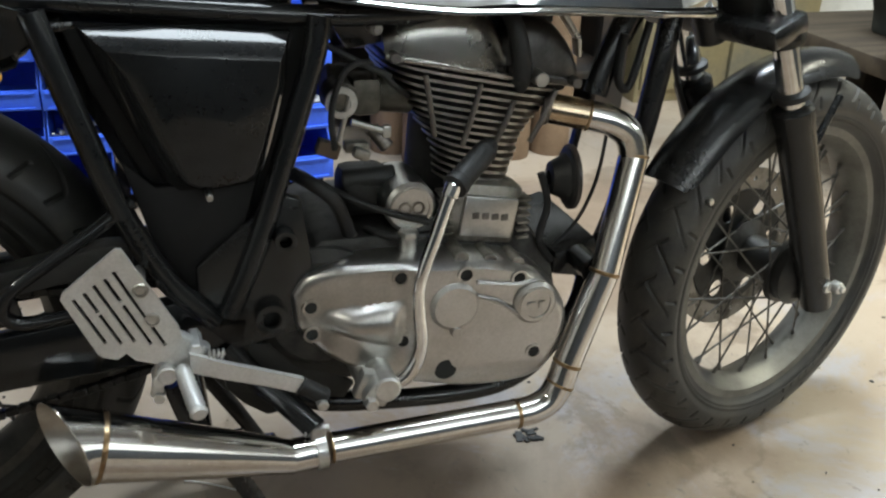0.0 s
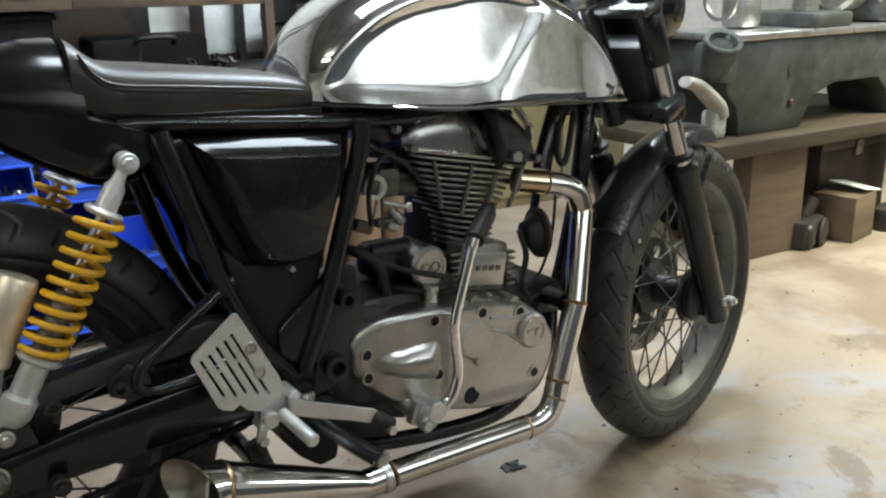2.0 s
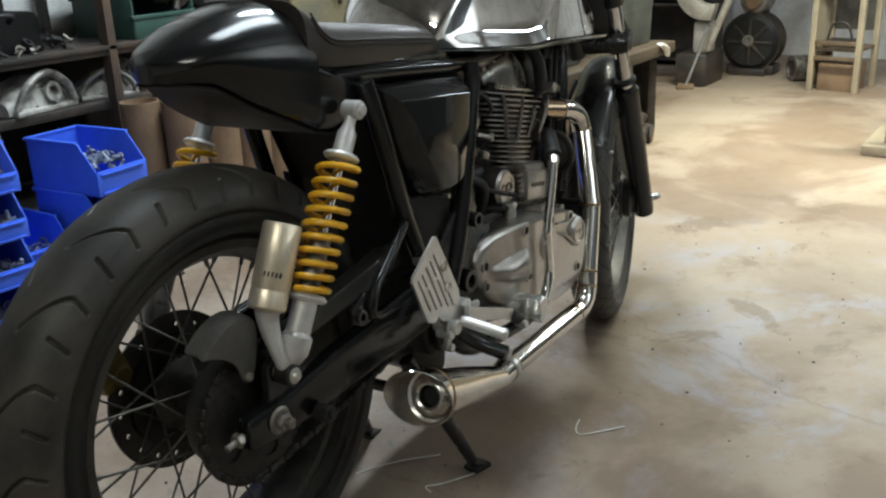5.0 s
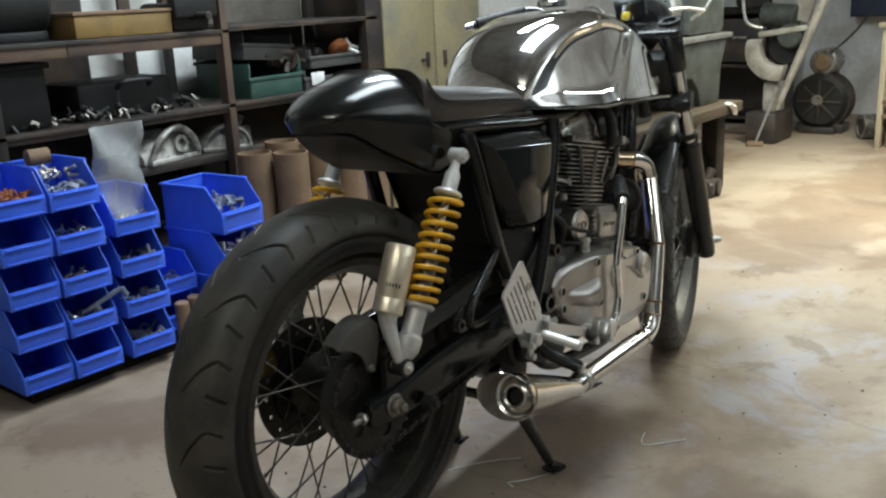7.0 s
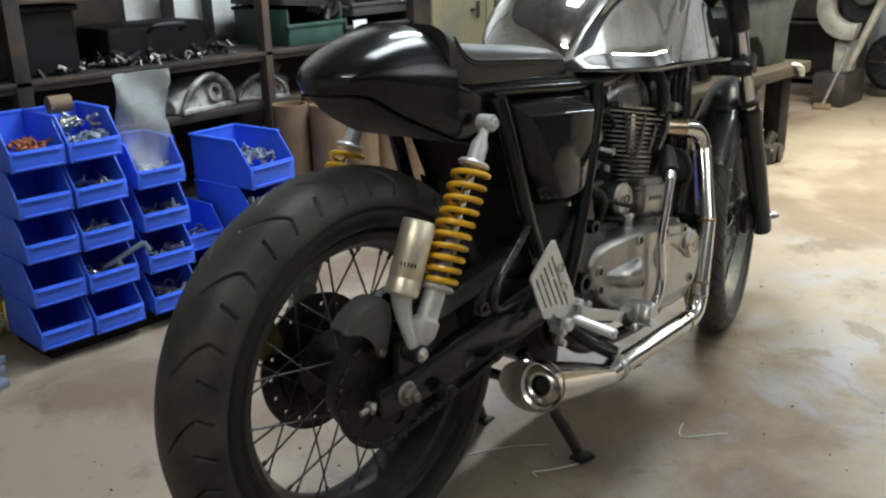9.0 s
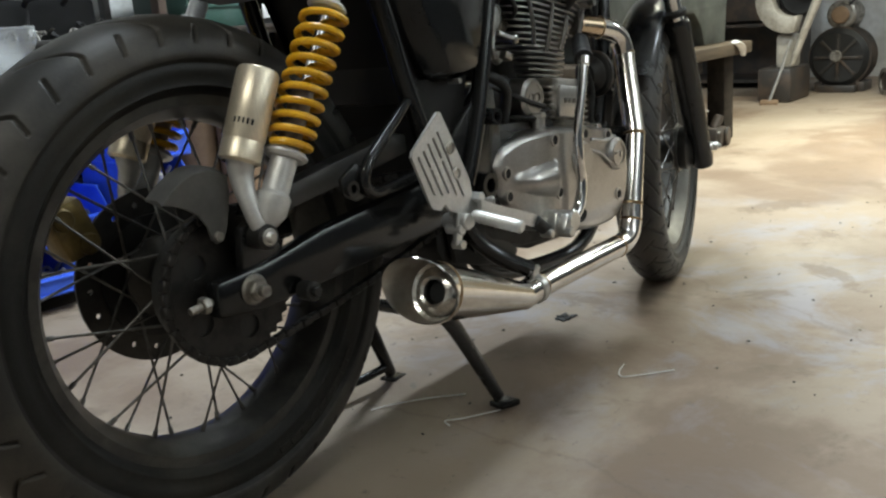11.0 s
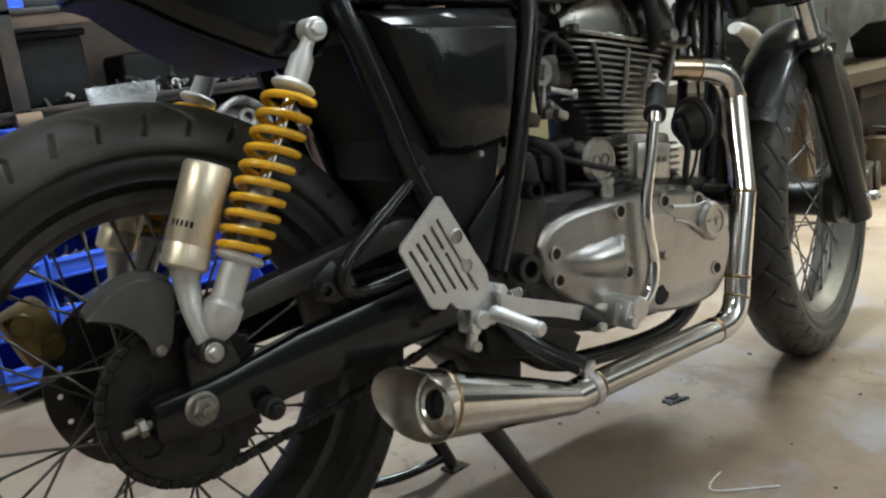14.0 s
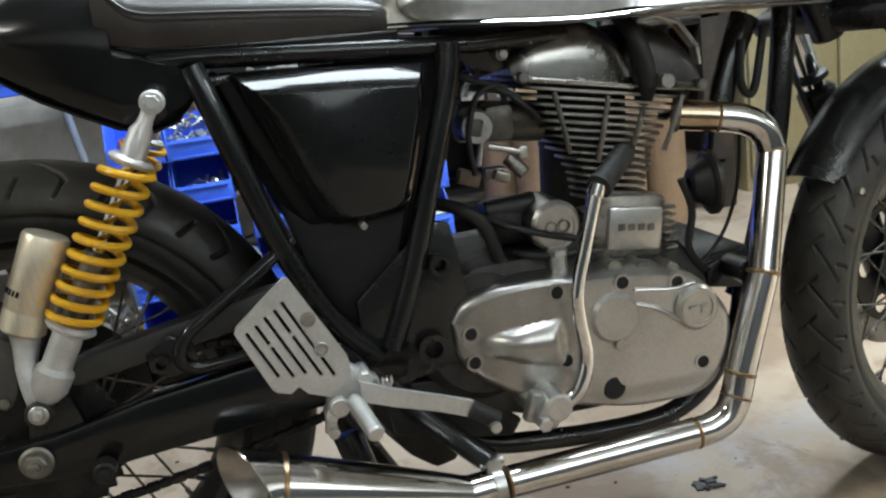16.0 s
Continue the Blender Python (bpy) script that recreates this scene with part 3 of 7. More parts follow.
def plastic_bag(at):
    """A limp clear bag, crumpled and open at its top."""
    rng = random.Random(5)
    secs = []
    for i in range(15):
        h = i / 14
        w, d = 0.080 + 0.012 * h - 0.006 * math.sin(math.pi * h), 0.05 * (1 - h) + 0.006
        secs.append([(w * math.copysign(abs(math.cos(a)) ** 0.6, math.cos(a)) + 0.02 * h + rng.uniform(-0.003, 0.003),
                      d * math.sin(a) + 0.012 * math.sin(9 * h + 3 * math.cos(a)) + rng.uniform(-0.003, 0.003), 0.27 * h + rng.uniform(-0.002, 0.002))
                     for a in (2 * math.pi * k / 28 for k in range(28))])
    bm = loft(secs, caps=False)
    bm.faces.new(bm.verts[:28])
    ob = thing("plastic_bag", "crumpled clear plastic bag standing in a blue bin", "bag", at)
    part("film", bm, BAG, ob)
    part("top_edge", sweep([Vector(p) for p in secs[-1] + secs[-1][:1]], 0.0011, 6, 1), BAG, ob)
    part("fold", sweep([(-0.03, -0.026, 0.03), (-0.022, -0.026, 0.10), (-0.03, -0.02, 0.17), (-0.012, -0.014, 0.25)], [0.001, 0.003, 0.003, 0.001], 6, 5), BAG, ob)
    return ob


plastic_bag(STACK @ pose(0.445, 1.355, 0.42, 0, 0, 4))

# ---- storage rack along the wall ----
rack = thing("storage_rack", "dark brown steel storage rack with loaded shelves", "rack", pose(0, 0, 0))
for px, pw, pm in ((0.238, 0.046, DARK_STEEL), (1.112, 0.03, BROWN_STEEL), (1.90, 0.10, DARK_STEEL)):
    part("post", merge(box(pw, 0.004, 2.2, (px, 1.612, 1.1), 0.001), box(0.004, 0.045, 2.2, (px - pw / 2 + 0.002, 1.632, 1.1), 0.001)), pm, rack)
    part("post", box(pw * 0.8, 0.04, 2.2, (px + 0.05, 2.04, 1.1), 0.002), DARK_STEEL, rack)
for x0, x1, z, th, m, deep in ((0.02, 0.5, 0.908, 0.052, BROWN_STEEL, 0.44), (0.5, 1.13, 0.908, 0.052, BROWN_STEEL, 0.2), (1.13, 1.36, 0.935, 0.018, PALE_METAL, 0.2), (1.36, 1.92, 0.935, 0.018, PALE_METAL, 0.44), (0.02, 1.92, 0.652, 0.032, DARK_STEEL, 0.44), (0.02, 1.92, 0.16, 0.03, DARK_STEEL, 0.44)):
    part("shelf", box(x1 - x0, deep, 0.016, ((x0 + x1) / 2, 1.61 + deep / 2, z + th / 2 - 0.008), 0.002), DARK_STEEL, rack)
    part("shelf_edge", box(x1 - x0 - 0.002, 0.012, th, ((x0 + x1) / 2, 1.622, z), 0.003), m, rack)
part("end_panel", box(0.012, 0.44, 2.2, (1.955, 1.84, 1.1), 0.002), DARK_STEEL, rack)
# boards added here carry the shelf's shade on the wall as colour
part("back_panel", box(0.60, 0.01, 0.25, (1.62, 2.08, 0.80), 0.002), STAINED_SHADE_BOARD, rack, "stained back board darkened to the shaded wall's tone")
part("back_panel", box(0.60, 0.01, 0.56, (1.62, 2.08, 1.22), 0.002), STAINED_SHADE_BOARD, rack, "stained back board darkened to the shaded wall's tone")
part("back_panel", box(0.31, 0.01, 0.22, (1.195, 2.085, 0.80), 0.002), WHITE, rack, "bright white scuffed back board")
part("back_post", box(0.05, 0.02, 0.9, (1.012, 2.075, 0.95), 0.003), DARK_STEEL, rack)
part("back_panel", box(0.84, 0.01, 0.62, (0.42, 2.08, 0.98), 0.002), DARK_STEEL, rack)
part("back_panel", box(1.85, 0.01, 0.48, (0.96, 2.08, 0.42), 0.002), DARK_STEEL, rack)

# pale slotted-angle shelving beside the rack
slotted = thing("slotted_shelving", "pale grey slotted-angle steel shelving against the wall", "shelving", pose(-0.48, 1.9, 0))
slots = [[(-0.004 + x, 0.03 + 0.05 * k + z) for x, z in ellipse(0, 0, 0.005, 0.011, 10)] for k in range(36)]
for sx in (-0.44, 0.44):
    upright = holed([(-0.02, 0), (0.02, 0), (0.02, 1.85), (-0.02, 1.85)], slots, -0.18, -0.177)
    part("upright", upright, SILVER_PAINT, slotted, at=pose(sx, 0, 0))
    part("upright_flange", box(0.003, 0.035, 1.85, (sx + 0.0215 * (1 if sx > 0 else -1), -0.16, 0.925)), SILVER_PAINT, slotted)
    part("upright", box(0.04, 0.003, 1.85, (sx, 0.18, 0.925)), SILVER_PAINT, slotted)
for z in (0.2, 0.69, 1.2):
    part("shelf_board", box(0.92, 0.35, 0.03, (0, 0, z), 0.002), SILVER_PAINT, slotted)
for sx in (-0.27, -0.06, 0.15, 0.33):
    storage_bin(0.15, 0.22, 0.1, 0.045, "blue plastic bin on the slotted shelving", pose(-0.48 + sx, 1.745, 0.705))

def crate(w, d, h, at, m, label):
    ob = thing("plastic_crate", label, "crate", at, "crates on the rack")
    part("base", box(w, d, 0.006, (0, 0, 0.003), 0.001), m, ob)
    for sx in (-1, 1):
        part("side_wall", box(0.006, d, h, (sx * w / 2, 0, h / 2), 0.001), m, ob)
    part("back_wall", box(w, 0.006, h, (0, d / 2, h / 2), 0.001), m, ob)
    part("front_wall", box(w, 0.006, h * 0.55, (0, -d / 2, h * 0.28), 0.001), m, ob)
    part("rim", box(w + 0.02, 0.016, 0.014, (0, -d / 2, h * 0.55), 0.003), m, ob)
    part("rim", box(w + 0.02, 0.016, 0.014, (0, d / 2, h), 0.003), m, ob)
    return ob


def casting(name, label, at, seed, size, m):
    """A heavy cast machine part: a lumpy body with flanges and bosses."""
    rng = random.Random(seed)
    ob = thing(name, label, "machine part", at, "machine parts on the rack")
    part("body", box(size, size * 0.7, size * 0.45, (0, 0, size * 0.225), size * 0.12, seg=4), m, ob)
    part("flange", rod((0, -size * 0.36, size * 0.25), (0, -size * 0.44, size * 0.25), size * 0.26, 24), m, ob)
    part("port", rod((size * 0.2, 0, size * 0.4), (size * rng.uniform(0.3, 0.5), -size * 0.1, size * 0.72), size * 0.13, 20), m, ob)
    part("bracket", box(size * 0.16, size * 0.5, size * 0.5, (-size * 0.46, 0, size * 0.25), size * 0.05), m, ob)
    return ob


def engine_shell(name, label, at, w, m):
    """A hollow half casing: a domed shell with a bent arm across it and a bolted rim."""
    ob = thing(name, label, "machine part", at, "machine parts on the rack")
    secs = []
    for k in range(11):
        f = k / 10
        x = w * (f - 0.5)
        h = w * 0.42 * math.sin(math.pi * (0.08 + 0.84 * f)) ** 0.6
        secs.append([(x, -w * 0.32 * math.cos(math.pi * j / 12) * (0.7 + 0.3 * math.sin(math.pi * f)), 0.004 + h * math.sin(math.pi * j / 12) ** 0.7) for j in range(13)])
    part("shell", loft(secs), m, ob)
    part("arm", sweep([(-w * 0.45, -w * 0.3, 0.02), (-w * 0.3, -w * 0.36, w * 0.34), (0.0, -w * 0.36, w * 0.46), (w * 0.32, -w * 0.34, w * 0.30), (w * 0.42, -w * 0.34, 0.02)], [w * 0.05, w * 0.07, w * 0.08, w * 0.06, w * 0.05], 12, 6, flat=0.6), m, ob)
    part("rim", box(w * 0.96, w * 0.1, w * 0.07, (0, -w * 0.30, w * 0.036), w * 0.02), m, ob)
    part("port", ring_body([(w * 0.07, 0), (w * 0.12, 0), (w * 0.12, w * 0.08), (w * 0.07, w * 0.08)], (w * 0.1, -w * 0.28, w * 0.22), (w * 0.1, -w * 0.5, w * 0.24), 20), m, ob)
    for k in (-0.4, -0.14, 0.14, 0.4):
        part("rim_bolt", rod((w * k, -w * 0.3, w * 0.06), (w * k, -w * 0.3, w * 0.1), w * 0.022, 8), ALU_DIRTY, ob)
    return ob


S1, S2, S0 = 0.668, 0.935, 0.176
crate(0.27, 0.3, 0.13, pose(1.36, 1.80, S1, 0, 0, 3), GREEN, "dark green open plastic crate on the rack")
crate(0.34, 0.3, 0.08, pose(1.70, 1.80, S1, 0, 0, -2), GREY_PLASTIC, "dark grey plastic tray on the rack")
crate(0.33, 0.3, 0.075, pose(1.71, 1.80, S1 + 0.085, 0, 0, 2), GREY_PLASTIC, "grey plastic tray stacked on another tray")
crate(0.26, 0.28, 0.1, pose(1.35, 1.82, S1 + 0.136, 0, 5, 5), GREY_PLASTIC, "grey plastic crate tilted on a green one")
tagged(part("red_disc", rod((1.76, 1.68, S1 + 0.14), (1.76, 1.705, S1 + 0.165), 0.045, 28), RUST), "rust-red round disc lying in a tray", "disc")
tagged(part("paper_label", box(0.07, 0.002, 0.05, (1.58, 1.640, S1 + 0.045), 0.0005), WHITE), "white paper label on a grey tray", "label")
loose_parts("white_rags", "white rags heaped in a tray", "rags", WHITE, 1.83, 1.71, S1 + 0.13, 0.06, 0.08, 14, 0.05, 41)
loose_parts("tools", "dark tools heaped on the shelf", "tools", DARK_STEEL, 1.53, 1.74, S1 + 0.09, 0.28, 0.1, 30, 0.08, 42)
loose_parts("metal_scraps", "mixed dark metal scraps along the shelf", "scraps", ALU_DIRTY, 0.68, 1.70, S1, 0.66, 0.12, 60, 0.03, 43)
loose_parts("metal_scraps", "dark metal scraps along the shelf", "scraps", RUBBER_PLAIN, 0.6, 1.74, S1, 0.8, 0.14, 70, 0.045, 44)
black_case = thing("tool_case", "black plastic tool case on the rack", "tool case", pose(0.74, 1.80, S1))
part("case_body", box(0.37, 0.22, 0.135, (0, 0, 0.055), 0.02), MATTE_BLACK, black_case)
part("handle", sweep([(-0.06, -0.14, 0.1), (-0.05, -0.17, 0.12), (0.05, -0.17, 0.12), (0.06, -0.14, 0.1)], 0.008), RUBBER_PLAIN, black_case)
dark_box = thing("dark_crate", "large black crate on the rack shelf", "crate", pose(0.27, 1.84, S1))
part("crate_body", box(0.36, 0.34, 0.19, (0, 0, 0.095), 0.015), MATTE_BLACK, dark_box)
part("crate_lid", box(0.38, 0.36, 0.02, (0, 0, 0.195), 0.006), MATTE_BLACK, dark_box)
tan_box = thing("wooden_box", "orange-brown wooden box on the upper shelf", "box", pose(0.72, 1.71, S2))
part("box_body", box(0.36, 0.18, 0.07, (0, 0, 0.035), 0.004), MUSTARD, tan_box)
part("box_lid", box(0.37, 0.19, 0.012, (0, 0, 0.077), 0.003), CARD, tan_box)
storage_bin(0.13, 0.16, 0.1, 0.05, "small blue plastic bin on the upper shelf", pose(0.245, 1.66, S2))
vise = thing("bench_motor", "black electric motor on the upper shelf", "motor", pose(0.40, 1.80, S2))
part("motor_body", rod((-0.12, 0, 0.12), (0.12, 0, 0.12), 0.11, 28), RUBBER_PLAIN, vise)
part("motor_foot", box(0.2, 0.18, 0.03, (0, 0, 0.015), 0.005), RUBBER_PLAIN, vise)
hang = thing("bench_vise", "black bench vise on the upper shelf", "vise", pose(0.99, 1.73, S2))
part("vise_body", box(0.16, 0.2, 0.1, (0, 0, 0.05), 0.02), RUBBER_PLAIN, hang)
part("vise_jaw", box(0.18, 0.05, 0.09, (0, -0.11, 0.09), 0.012), RUBBER_PLAIN, hang)
part("screw", rod((0, -0.2, 0.05), (0, -0.1, 0.05), 0.014), DARK_STEEL, hang)
tagged(part("steel_trestle", merge(box(1.0, 0.36, 0.03, (0.90, 1.82, 0.475), 0.004), *[box(0.04, 0.04, 0.285, (x, y, 0.3175), 0.004) for x in (0.45, 1.35) for y in (1.68, 1.96)]), DARK_STEEL),
       "low dark steel trestle on the bottom shelf", "trestle")
engine_shell("gear_casing", "pale grey cast gear casing on the trestle", pose(0.86, 1.74, 0.49, 0, 0, 12), 0.26, PALE_CAST)
engine_shell("engine_casing", "pale grey cast engine casing leaning on another", pose(1.15, 1.74, 0.49, 0, 0, -22), 0.2, PALE_CAST)
casting("pump_casing", "dark cast pump casing on the trestle", pose(1.19, 1.75, 0.49, 0, 0, 15), 3, 0.16, ALU_DIRTY)
casting("gear_casing", "dark cast casing on the bottom shelf", pose(0.25, 1.8, S0, 0, 0, 15), 4, 0.3, DARK_STEEL)
casting("gear_casing", "dark cast casing on the bottom shelf", pose(-0.6, 1.88, 0.215, 0, 0, -15), 5, 0.28, DARK_STEEL)

# brown tubes standing under the rack
tube_mesh = finish(merge(ring_body([(0.056, 0), (0.062, 0), (0.062, 0.5), (0.056, 0.5)], (0, 0, 0), (0, 0, 1), 28), rod((0, 0, 0.02), (0, 0, 0.46), 0.055, 24)), "cardboard_tube", CARD)
for i, (tx, ty, tz) in enumerate(((1.08, 1.475, 0), (1.215, 1.48, 0.015), (1.35, 1.47, 0), (1.48, 1.48, 0.01), (1.15, 1.36, 0.0), (1.29, 1.35, -0.0), (1.61, 1.47, 0.0), (1.43, 1.35, 0.01), (1.57, 1.36, -0.01))):
    t = tagged(part("cardboard_tube", tube_mesh, None, at=pose(tx, ty, 0)), "brown cardboard tube standing on the floor", "tube", "standing tubes")
    t.scale = (1, 1, 1 + tz * 3)
short_mesh = finish(rod((0, 0, 0), (0, 0, 0.11), 0.022, 20), "short_tube", CARD)
for sx, sy in ((0.50, 1.18), (0.56, 1.20)):
    tagged(part("short_tube", short_mesh, None, at=pose(sx, sy, 0.0445)), "short brown tube standing on the floor", "tube", "short tubes")
# tiles, straps and scrap on the floor
for i in range(6):
    tagged(part("floor_tile", box(0.34, 0.24, 0.02, (0, 0, 0.01), 0.004), BLUEGREY, at=pose(-0.325 + 0.016 * (i % 3) - 0.008 * i, 1.18 + 0.014 * (i % 2) + 0.012 * i, i * 0.0205, 0, 0, 24 + 4 * (i % 3))),
           "blue-grey slab in a low pile on the floor", "slab", "piled slabs")
loose_parts("steel_scrap", "bright steel scrap heaped on the floor", "scrap", PALE_METAL, -0.1, 1.58, 0, 0.24, 0.2, 90, 0.05, 51)
for i in range(4):
    tagged(part("yellow_strap", sweep([(-0.06 + 0.04 * i, 1.46, 0.012), (-0.01 + 0.03 * i, 1.54, 0.05 + 0.01 * i), (0.03 + 0.015 * i, 1.62, 0.012)], 0.01, 8, 5, flat=0.25), YELLOW_STRAP),
           "yellow plastic strap lying on the floor", "strap", "straps")
tagged(part("blue_pipe", rod((-0.06, 1.55, 0.0), (-0.2, 1.70, 0.9), 0.012, 14), BLUEGREY), "thin dark blue pipe leaning on the rack", "pipe")

# metal locker
locker = thing("metal_locker", "khaki painted steel locker with two doors", "locker", pose(2.46, 1.94, 0))
part("locker_body", box(0.74, 0.36, 2.0, (0, 0, 1.0), 0.004), LOCKER, locker)
for sx in (-0.18, 0.19):
    door = part("door", box(0.355, 0.018, 1.9, (sx, -0.19, 1.0), 0.003), LOCKER, locker)
    part("handle", box(0.02, 0.012, 0.07, (sx + (0.12 if sx < 0 else -0.12), -0.205, 0.72), 0.004), DARK_STEEL, door)
    part("lock", rod((sx + 0.08, -0.2, 0.72), (sx + 0.08, -0.225, 0.72), 0.008), DARK_STEEL, door)

# ---- lathe on its low bench ----
bench = thing("machine_bench", "low wooden machine bench with a thick worn board", "bench", pose(-0.008, -0.219, 0) @ Matrix.Diagonal((0.838, 0.838, 1.128, 1)))
part("board", box(1.59, 0.75, 0.045, (3.395, 1.37, 0.365), 0.006), BENCH_TOP, bench)
for bx in (3.06, 4.06):
    part("leg", box(0.34 if bx < 3.5 else 0.12, 0.1, 0.3425, (bx, 1.12, 0.17125), 0.006), WOOD if bx < 3.5 else BENCH_WOOD, bench)
    part("leg", box(0.12, 0.1, 0.3425, (bx, 1.62, 0.17125), 0.006), BENCH_WOOD, bench)
lathe = thing("lathe", "old grey-green cast iron lathe on the bench", "lathe", pose(-0.008, -0.219, 0.437) @ Matrix.Scale(0.838, 4))
web = [(2.735, 0.37), (2.73, 0.24), (2.75, 0.17), (2.80, 0.12), (2.82, 0.07), (2.83, 0.0), (3.2, 0.0), (3.26, 0.12), (3.4, 0.17), (3.7, 0.17), (3.78, 0.1), (3.82, 0), (4.08, 0), (4.1, 0.2), (4.18, 0.37)]
part("bed", prism(web, 1.1, 1.42, 0.012), LATHE, lathe)
part("bed_way", box(1.50, 0.36, 0.03, (3.46, 1.26, 0.385), 0.006), PALE_METAL, lathe)
part("bearing", revolve([(0.03, -0.15), (0.05, -0.12), (0.066, -0.05), (0.072, 0.0), (0.074, 0.016), (0.070, 0.021), (0.054, 0.018), (0.049, 0.0), (0.04, -0.02), (0.0, -0.02)], (2.672, 1.075, 0.365), (2.652, 1.03, 0.445), 32, caps=False), LATHE, lathe, "round bearing housing with a dark bore")
# black plug gives the bore its shade
part("bearing_bore_shade", rod((2.6758, 1.0836, 0.3497), (2.672, 1.0745, 0.366), 0.0475, 28), SHADE_AND_INK, lathe)
part("end_web", box(0.10, 0.16, 0.16, (2.735, 1.16, 0.29), 0.03), LATHE, lathe)
part("headstock", box(0.5, 0.34, 0.3, (3.92, 1.28, 0.55), 0.04), LATHE, lathe)
part("chuck", rod((3.67, 1.26, 0.56), (3.55, 1.26, 0.56), 0.11, 28), PALE_METAL, lathe)
part("carriage", box(0.26, 0.36, 0.06, (3.32, 1.26, 0.43), 0.012), LATHE, lathe)
part("tool_post", box(0.08, 0.08, 0.08, (3.32, 1.22, 0.5), 0.008), PALE_METAL, lathe)
part("tailstock", box(0.13, 0.12, 0.16, (3.0, 1.28, 0.48), 0.03), PALE_METAL, lathe)
part("hand_wheel", ring_body([(0.07, 0), (0.085, 0), (0.085, 0.014), (0.07, 0.014)], (2.86, 1.26, 0.52), (2.79, 1.26, 0.52), 32), PALE_METAL, lathe)
part("stamp", merge(*[box(0.02, 0.004, 0.012, (3.10 + 0.004 * (k % 2), 1.098, 0.21 + 0.016 * k), 0.001) for k in range(4)]), DARK_STEEL, lathe, "dark stamped mark")
part("lug", rod((3.12, 1.105, 0.11), (3.12, 1.085, 0.11), 0.016, 16), DARK_STEEL, lathe)
part("lever", sweep([(3.62, 1.08, 0.5), (3.62, 1.0, 0.56), (3.67, 0.97, 0.66)], 0.009), PALE_METAL, lathe)
part("feed_lever", sweep([(3.05, 1.0, 0.56), (3.25, 0.96, 0.57), (3.48, 0.95, 0.55)], 0.009, 10), WHITE, lathe, "pale round lever")
part("lever_knob", rod((3.02, 1.005, 0.555), (3.07, 0.997, 0.562), 0.016, 14), YELLOW_STRAP, lathe, "yellow lever sleeve")
white_cast = thing("bare_casting", "white painted bent casting on the bench end", "casting", pose(2.24, 0.72, 0.437) @ Matrix.Scale(0.85, 4))
part("foot", box(0.085, 0.07, 0.11, (0.045, 0.02, 0.055), 0.015, (0, 0, 12)), PALE_CAST, white_cast)
part("arm", sweep([(0.055, 0, 0.085), (0.03, -0.005, 0.125), (-0.03, -0.012, 0.17), (-0.10, -0.02, 0.215), (-0.17, -0.025, 0.235)], [0.034, 0.04, 0.038, 0.034, 0.03], 14, 6, flat=0.7), PALE_ARM, white_cast)
carton2 = thing("parts_box", "brown cardboard box of parts under the bench", "box", pose(2.97, 0.70, 0, 0, 0, 12))
part("box_body", box(0.18, 0.16, 0.17, (0, 0, 0.085), 0.004), WOOD, carton2)
part("box_flap", box(0.15, 0.14, 0.004, (0.06, -0.01, 0.185), 0.0, (6, 10, 0)), WHITE, carton2)
casting("dark_machine_head", "dark cast machine head under the bench", pose(2.76, 0.73, 0, 0, 0, 24), 11, 0.21, DARK_STEEL)
casting("dark_machine_head", "dark cast machine head under the bench", pose(3.22, 0.68, 0, 0, 0, 10), 7, 0.17, DARK_STEEL)
steel_chest = thing("steel_chest", "large dark steel chest under the bench", "chest", pose(3.17, 1.02, 0))
part("chest_body", box(0.42, 0.42, 0.30, (0, 0, 0.15), 0.008), DARK_STEEL, steel_chest)
part("chest_lid", box(0.44, 0.44, 0.05, (0, 0, 0.325), 0.008), DARK_STEEL, steel_chest)
part("hasp", box(0.04, 0.012, 0.06, (0, -0.222, 0.30), 0.003), ALU_DIRTY, steel_chest)
casting("dark_machine_head", "dark cast machine head under the bench", pose(2.55, 0.9, 0, 0, 0, -20), 8, 0.28, DARK_STEEL)
tagged(part("white_rag", sweep([(3.30, 0.61, 0.445), (3.35, 0.606, 0.42), (3.38, 0.606, 0.38)], [0.02, 0.025, 0.012], 8, 4, flat=0.4), WHITE), "white rag hanging over the bench edge", "rag")

# ---- far end of the workshop ----
blower = thing("motor_pump", "dark electric motor pump on a low stand", "pump", pose(5.42, 0.79, 0) @ Matrix.Scale(0.88, 4))
part("drum", rod((-0.14, 0, 0.24), (0.1, 0, 0.24), 0.2, 40), RUBBER_PLAIN, blower)
part("drum_cap", rod((-0.16, 0.01, 0.25), (-0.14, 0.01, 0.25), 0.042, 20), ALU_DIRTY, blower, "dull round hub cap")
part("cap_stud", merge(*[rod((-0.152, 0.15 * math.cos(a), 0.24 + 0.15 * math.sin(a)), (-0.138, 0.15 * math.cos(a), 0.24 + 0.15 * math.sin(a)), 0.014, 10) for a in (math.pi * k / 4 for k in range(8))]), DARK_STEEL, blower)
part("face_rib", merge(*[box(0.012, 0.02, 0.30, (-0.144, 0, 0.24), 0.004, (45 * k, 0, 0)) for k in range(4)]), DARK_STEEL, blower)
part("base_rail", box(0.3, 0.26, 0.05, (-0.02, 0, 0.025), 0.008), DARK_STEEL, blower)
part("cooling_rib", merge(*[ring_body([(0.2, 0), (0.212, 0), (0.212, 0.01), (0.2, 0.01)], (-0.1 + 0.05 * k, 0, 0.24), (0.5, 0, 0.24), 40) for k in range(4)]), DARK_STEEL, blower)
